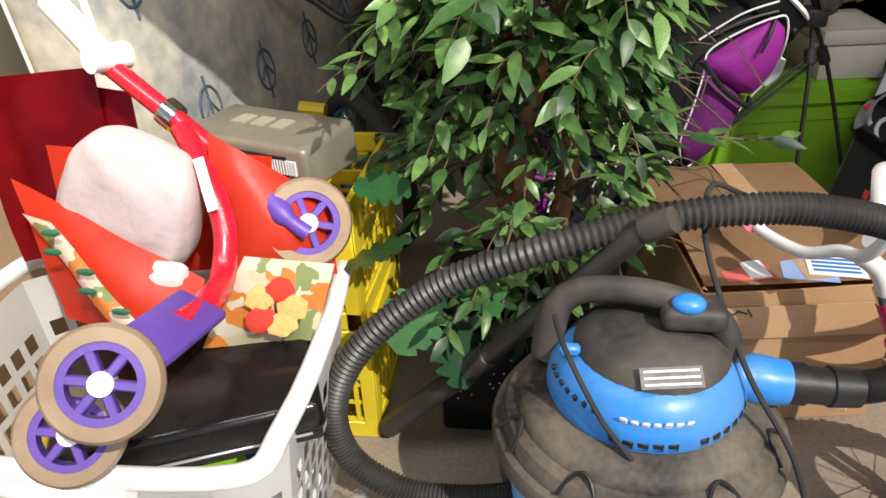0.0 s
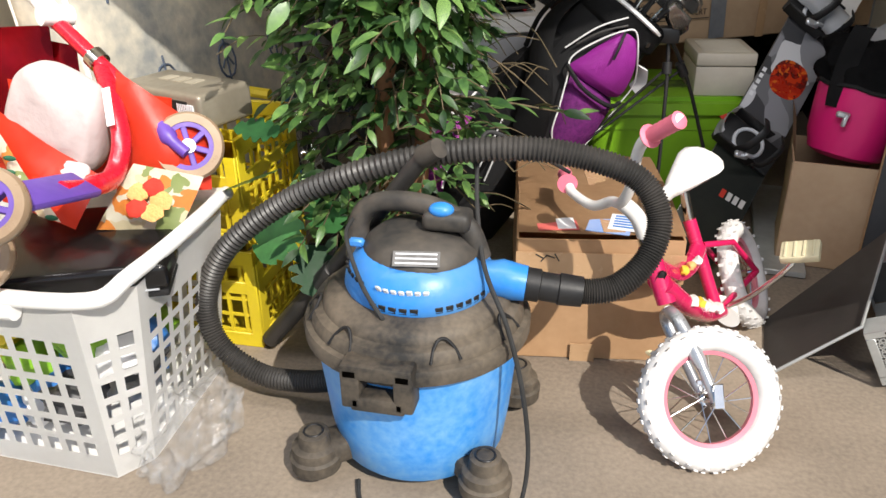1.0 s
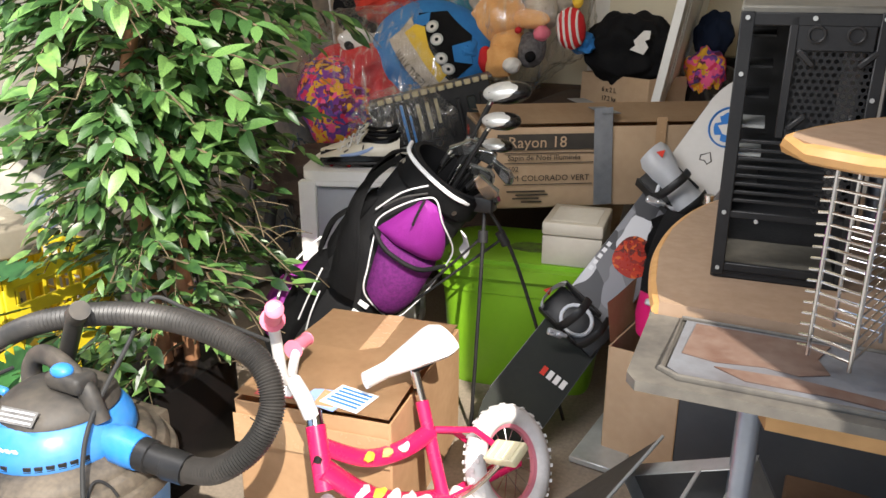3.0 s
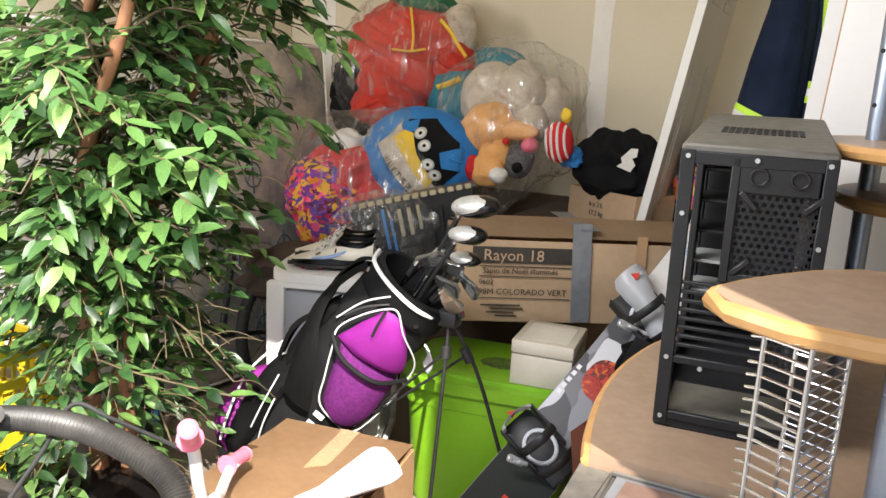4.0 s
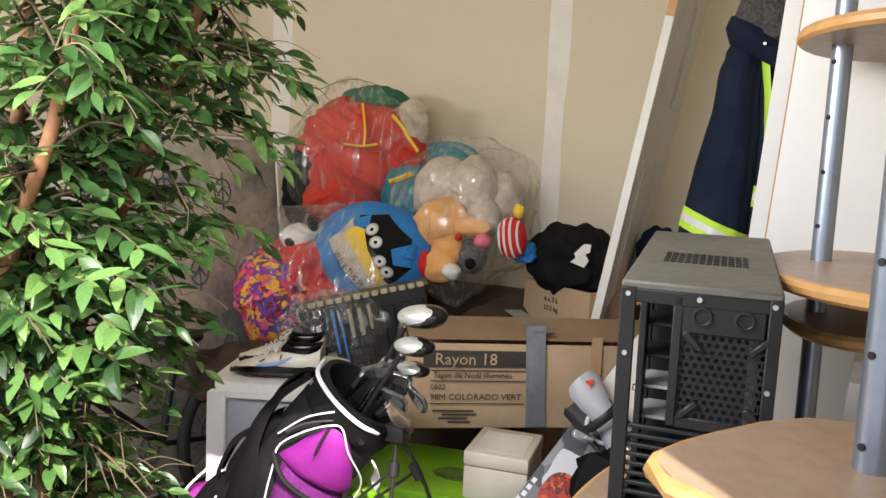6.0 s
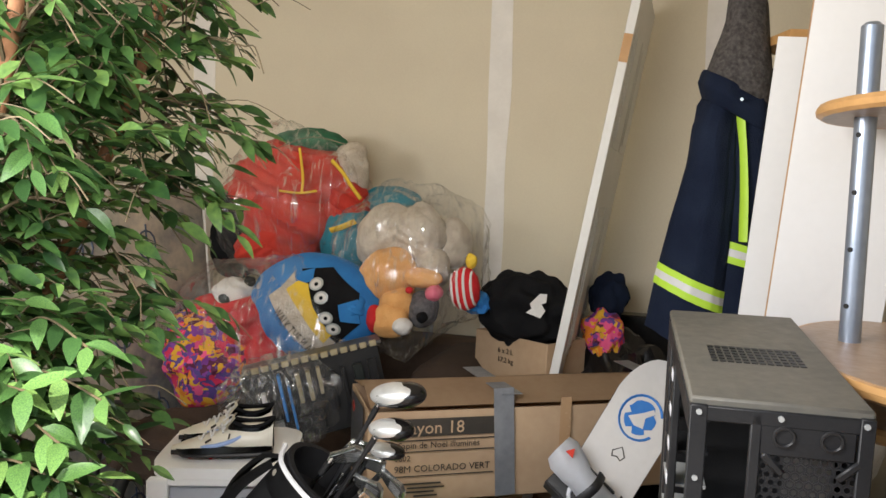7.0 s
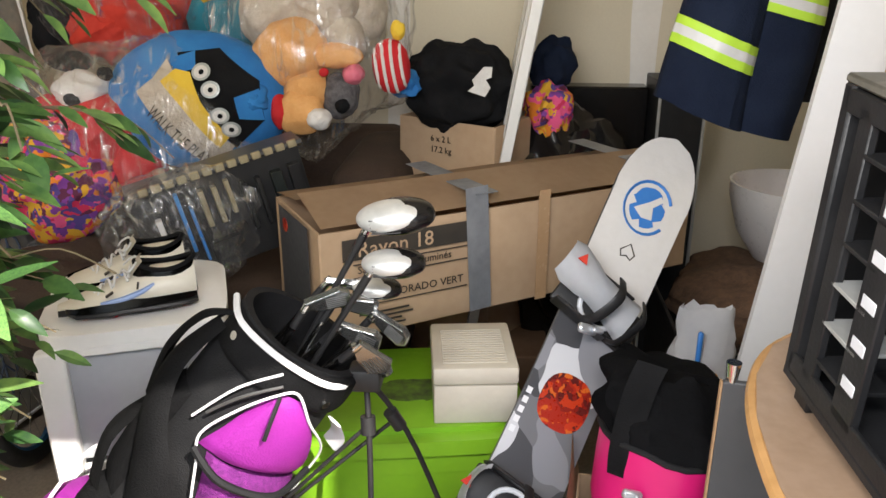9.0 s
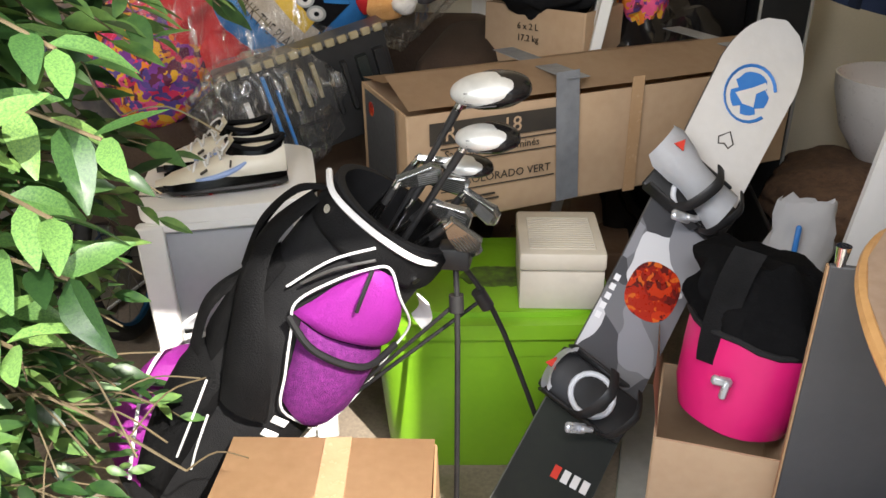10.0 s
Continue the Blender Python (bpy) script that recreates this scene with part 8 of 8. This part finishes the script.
for c, s, mt in (((0.155, 0.002, -0.17), (0.31, 0.003, 0.34), STEEL), ((0.155, 0.148, -0.03), (0.31, 0.003, 0.06), STEEL), ((0.305, 0.075, -0.17), (0.003, 0.14, 0.34), STEEL), ((0.155, 0.075, -0.34), (0.31, 0.14, 0.003), DARK_STEEL), ((0.0, 0.075, -0.32), (0.003, 0.14, 0.05), STEEL), ((0.155, 0.148, -0.32), (0.31, 0.003, 0.05), STEEL),
                 ((0.19, 0.148, -0.17), (0.012, 0.004, 0.28), STEEL), ((0.29, 0.148, -0.17), (0.02, 0.004, 0.30), STEEL), ((0.21, 0.11, -0.12), (0.10, 0.003, 0.14), DARK_STEEL), ((0.165, 0.08, -0.10), (0.003, 0.11, 0.18), STEEL), ((0.24, 0.08, -0.22), (0.12, 0.09, 0.003), STEEL)):
    fcpart("chassis_plate", c, s, mt)
sp = thing("side_panel", (1.3, 1.5, 0), "dusty dark steel computer side panel leaning low", "computer panel")
bm = B()
PA, PB = V(1.147, 1.35, 0.004), V(1.462, 1.712, 0.262)
grid = [[PA.lerp(V(1.335, 1.372, 0.155), u).lerp(V(1.185, 1.62, 0.006).lerp(PB, u), w) for u in (0, 0.25, 0.5, 0.75, 1)] for w in (0, 0.25, 0.5, 0.75, 1)]
sheet(bm, grid, 0.004)
part("sheet", bm, PANEL_DARK, sp)
bm = B()
ring_sweep(bm, [PA + V(0, 0, 0.003), V(1.335, 1.372, 0.158), PB], 0.004, 6)
part("folded_edge", bm, STEEL, sp)

# ---- right-hand boards, coat, bowl ----
wb = thing("white_shelf_board", (1.75, 2.3, 0), "tall white melamine board with raw brown edge", "board", "leaning white boards")
M1 = axes((1.601, 2.220, 0.0), (0.965, -0.12, -0.08), (0.067, -0.124, 1))
bm = B()
box(bm, (0.12, 1.02, 0.0), (0.20, 2.04, 0.018), M1)
part("board", bm, WHITE_BOARD, wb)
bm = B()
box(bm, (0.0185, 1.02, 0.0), (0.003, 2.04, 0.0175), M1)
part("raw_edge", bm, RAW_EDGE, wb, "raw particle board edge")
wb2 = thing("white_shelf_board", (1.7, 2.5, 0), "white melamine board standing behind another board", "board", "leaning white boards")
M2 = axes((1.567, 2.373, 0.0), (0.97, -0.05, -0.07), (0.067, -0.124, 1))
bm = B()
box(bm, (0.10, 0.90, 0), (0.17, 1.80, 0.018), M2)
part("board", bm, WHITE_BOARD, wb2)
bm = B()
plate(bm, [(1.685, 2.53), (1.745, 2.375), (1.90, 2.42), (1.88, 2.75)], 1.82, 1.842)
ws = thing("wood_shelf_piece", (1.8, 2.5, 1.82), "short wood laminate shelf piece on top of the boards", "shelf")
part("shelf", bm, EDGE_WOOD, ws)
ct2 = thing("work_coat", (1.58, 2.5, 1.05), "navy work coat with lime reflective bands and fleece hood", "coat")


def coat_tube(name, rows, mt, label="", parent=None, wav=0.02, seed=0, n=48, tilt=0.4):
    """A hanging cloth tube through rows of (centre, half width, half depth)."""
    bm = B()
    rings = []
    for c, w, d in rows:
        r = []
        for j in range(n):
            a = 2 * math.pi * j / n
            fold = 1 + wav * 4 * noise.noise(V(math.cos(a) * 1.6, math.sin(a) * 1.6, c[2] * 2.2 + seed)) + wav * 2.2 * (0.35 - abs(noise.noise(V(math.cos(a) * 3.2, math.sin(a) * 3.2, c[2] * 5.0 + math.cos(a) * 1.5 + seed))))
            r.append(bm.verts.new(V(c[0] + w * math.cos(a) * fold, c[1] + d * math.sin(a) * fold, c[2] - tilt * w * math.cos(a))))
        rings.append(r)
    for a, b in zip(rings, rings[1:]):
        for j in range(n):
            bm.faces.new((a[j], a[(j + 1) % n], b[(j + 1) % n], b[j]))
    bm.faces.new(rings[0][::-1])
    bm.faces.new(rings[-1])
    return part(name, bm, mt, parent or ct2, label)


def lerp_rows(rows, per=11):
    cs = smooth_path([r[0] for r in rows], per)
    out = []
    for i, c in enumerate(cs):
        t = i / (len(cs) - 1) * (len(rows) - 1)
        k = min(int(t), len(rows) - 2)
        u = t - k
        out.append((c, rows[k][1] * (1 - u) + rows[k + 1][1] * u, rows[k][2] * (1 - u) + rows[k + 1][2] * u))
    return out


def cut(rows, z0, z1, k=1.025):
    """The rows of a cloth tube between two heights, a little wider."""
    out = []
    for i in range(5):
        z = z0 + (z1 - z0) * i / 4
        for (a, wa, da), (b, wb_, db) in zip(rows, rows[1:]):
            if a.z <= z <= b.z:
                u = (z - a.z) / (b.z - a.z)
                out.append((a.lerp(b, u), (wa + (wb_ - wa) * u) * k, (da + (db - da) * u) * k))
                break
    return out


body = lerp_rows([((1.66, 2.64, 1.02), 0.115, 0.09), ((1.675, 2.61, 1.2), 0.11, 0.09), ((1.675, 2.58, 1.40), 0.10, 0.09), ((1.645, 2.555, 1.57), 0.105, 0.085), ((1.645, 2.54, 1.66), 0.10, 0.075), ((1.645, 2.52, 1.75), 0.05, 0.045)])
coat_tube("coat_body", body, NAVY, "navy cotton body", seed=1, wav=0.03, tilt=0.25)
sleeve = lerp_rows([((1.538, 2.57, 1.06), 0.095, 0.068), ((1.550, 2.55, 1.19), 0.088, 0.066), ((1.572, 2.525, 1.35), 0.080, 0.064), ((1.592, 2.50, 1.50), 0.063, 0.060), ((1.598, 2.485, 1.61), 0.056, 0.055), ((1.615, 2.49, 1.70), 0.035, 0.04)])
coat_tube("sleeve", sleeve, NAVY, "", seed=2, wav=0.045)
for z0, z1, mt, lab in ((1.182, 1.202, HIVIS, "lime reflective band"), (1.202, 1.222, REFLECT, "silver reflective tape"), (1.222, 1.240, HIVIS, "")):
    coat_tube("sleeve_band", cut(sleeve, z0, z1, 1.03), mt, lab, wav=0.045, seed=2)
for z0, z1, mt in ((1.275, 1.293, HIVIS), (1.293, 1.313, REFLECT), (1.313, 1.331, HIVIS)):
    coat_tube("body_band", cut(body, z0, z1, 1.02), mt, "", wav=0.03, seed=1, tilt=0.25)
bm = B()
ring_sweep(bm, smooth_path([(1.652, 2.458, 1.655), (1.664, 2.470, 1.56), (1.674, 2.480, 1.45), (1.678, 2.485, 1.34)], 5), 0.014, 8, flat=0.3)
part("chest_stripe", bm, HIVIS, ct2)
for x, y, z in ((1.650, 2.395, 1.684), (1.706, 2.475, 1.50), (1.712, 2.48, 1.38)):
    tube("snap", [(x, y + 0.005, z), (x, y, z)], 0.004, CHROME, ct2, 10)
coat_tube("collar", lerp_rows([((1.635, 2.50, 1.655), 0.078, 0.070), ((1.632, 2.485, 1.69), 0.086, 0.080), ((1.635, 2.485, 1.725), 0.078, 0.074)], 5), NAVY, "navy collar turned down at its tip", seed=5, wav=0.05, tilt=0.55)
coat_tube("hood", lerp_rows([((1.640, 2.485, 1.715), 0.080, 0.072), ((1.652, 2.48, 1.78), 0.072, 0.070), ((1.657, 2.48, 1.86), 0.054, 0.055), ((1.655, 2.49, 1.95), 0.046, 0.045), ((1.65, 2.51, 2.05), 0.02, 0.02)]), HOOD_FLEECE, "dark grey curly fleece hood", seed=4, wav=0.035, tilt=0.5)
tube("hook", smooth_path([(1.64, 2.52, 2.05), (1.66, 2.51, 2.09), (1.70, 2.50, 2.08)], 4), 0.004, CHROME, ct2, 8)
tc = thing("tall_dark_cabinet", (1.71, 3.60, 0), "tall narrow black cabinet with pale front edges", "cabinet")
bm = B()
box(bm, (1.71, 3.61, 0.50), (0.15, 0.28, 1.0), bevel=0.004)
part("body", bm, CASE_BLACK, tc)
for x in (1.634, 1.786):
    bm = B()
    box(bm, (x, 3.462, 0.50), (0.010, 0.010, 0.99), bevel=0.002)
    part("edge_strip", bm, STEEL, tc, "pale metal edge strip")
# black shape added to darken the shaded gap between coat and boards
bj = thing("black_jacket", (1.76, 2.68, 1.05), "added black cloth shape for the shaded gap behind the navy work coat", "jacket")
coat_tube("gap_cloth", lerp_rows([((1.755, 2.71, 1.08), 0.10, 0.07), ((1.755, 2.70, 1.35), 0.095, 0.065), ((1.755, 2.69, 1.62), 0.085, 0.06), ((1.755, 2.67, 1.79), 0.05, 0.045)]), BLACK_CLOTH, "", bj, wav=0.04, seed=9, tilt=0.1)
bw = thing("white_bowl", (2.06, 3.35, 0.42), "large white bowl on a dark cushion", "bowl")
bm = B()
lathe(bm, [(0.07, 0.42), (0.09, 0.44), (0.15, 0.53), (0.185, 0.65), (0.19, 0.70), (0.182, 0.70), (0.175, 0.65), (0.14, 0.54), (0.02, 0.46)], at(2.06, 3.35, 0), 36)
part("bowl", bm, BOWL_WHITE, bw)
bm = B()
blob(bm, (2.06, 3.35, 0.58), (0.12, 0.12, 0.05), sub=3, rough=0.2, seed=91)
solo("red_packets", bm, CONFETTI, "red snack packets lying in the bowl", "packets")
bm = B()
blob(bm, (1.99, 3.22, 0.32), (0.30, 0.34, 0.13), sub=5, rough=0.1, freq=3, seed=92)
fr = solo("fur_cushion", bm, FUR, "shaggy brown fur cushion on a black bin", "cushion")
bn = thing("black_bin", (1.85, 2.85, 0), "open black plastic storage bin", "storage bin")
for c, s in (((1.85, 2.62, 0.22), (0.52, 0.012, 0.44)), ((1.85, 3.12, 0.10), (0.52, 0.012, 0.20)), ((1.596, 2.87, 0.22), (0.012, 0.50, 0.44)), ((2.104, 2.87, 0.22), (0.012, 0.50, 0.44)), ((1.85, 2.87, 0.006), (0.50, 0.49, 0.012))):
    bm = B()
    box(bm, c, s, bevel=0.003)
    part("bin_wall", bm, BLACK_PLASTIC, bn)
wbg = thing("printed_plastic_bag", (1.62, 2.55, 0.3), "white plastic bag with blue and orange print", "plastic bag")
bm = B()
rows = []
for i in range(14):
    u = i / 13
    row = []
    for j in range(25):
        a = 2 * math.pi * j / 24
        wx, wy = (0.085 - 0.02 * u) * math.cos(a), (0.05 - 0.032 * u) * math.sin(a)
        k = 1 + 0.22 * noise.noise(V(2.2 * math.cos(a), 2.2 * math.sin(a), 5 * u)) + 0.10 * noise.noise(V(7 * math.cos(a), 7 * math.sin(a), 9 * u))
        row.append(V(1.60 + 0.01 * u + wx * k, 2.52 + wy * k, 0.365 + 0.245 * u + 0.02 * u * noise.noise(V(3 * math.cos(a), 3 * math.sin(a), 1))))
    rows.append(row)
sheet(bm, rows, 0.002)
part("bag", bm, PAPER, wbg)
bm = B()
box(bm, (1.585, 2.468, 0.50), (0.012, 0.012, 0.14), pose(0, 0, 0), bevel=0.004)
part("print", bm, LOGO_BLUE, wbg)
bm = B()
box(bm, (1.605, 2.466, 0.455), (0.06, 0.012, 0.016), bevel=0.004)
part("print", bm, ORANGE_PLUSH, wbg)
bm = B()
box(bm, (1.63, 2.55, 0.18), (0.16, 0.14, 0.36), bevel=0.01)
solo("dark_box", bm, BOARD_GREY, "dark cardboard box under a plastic bag", "box")
bm = B()
box(bm, (1.99, 1.55, 0.075), (0.52, 0.62, 0.15), bevel=0.004)
solo("brown_board", bm, CARD_DARK, "dark brown board lying under the desk", "board")
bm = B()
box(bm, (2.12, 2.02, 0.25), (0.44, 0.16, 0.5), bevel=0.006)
solo("black_cabinet", bm, GLOSS_BLACK, "plain black box standing under the desk", "cabinet")
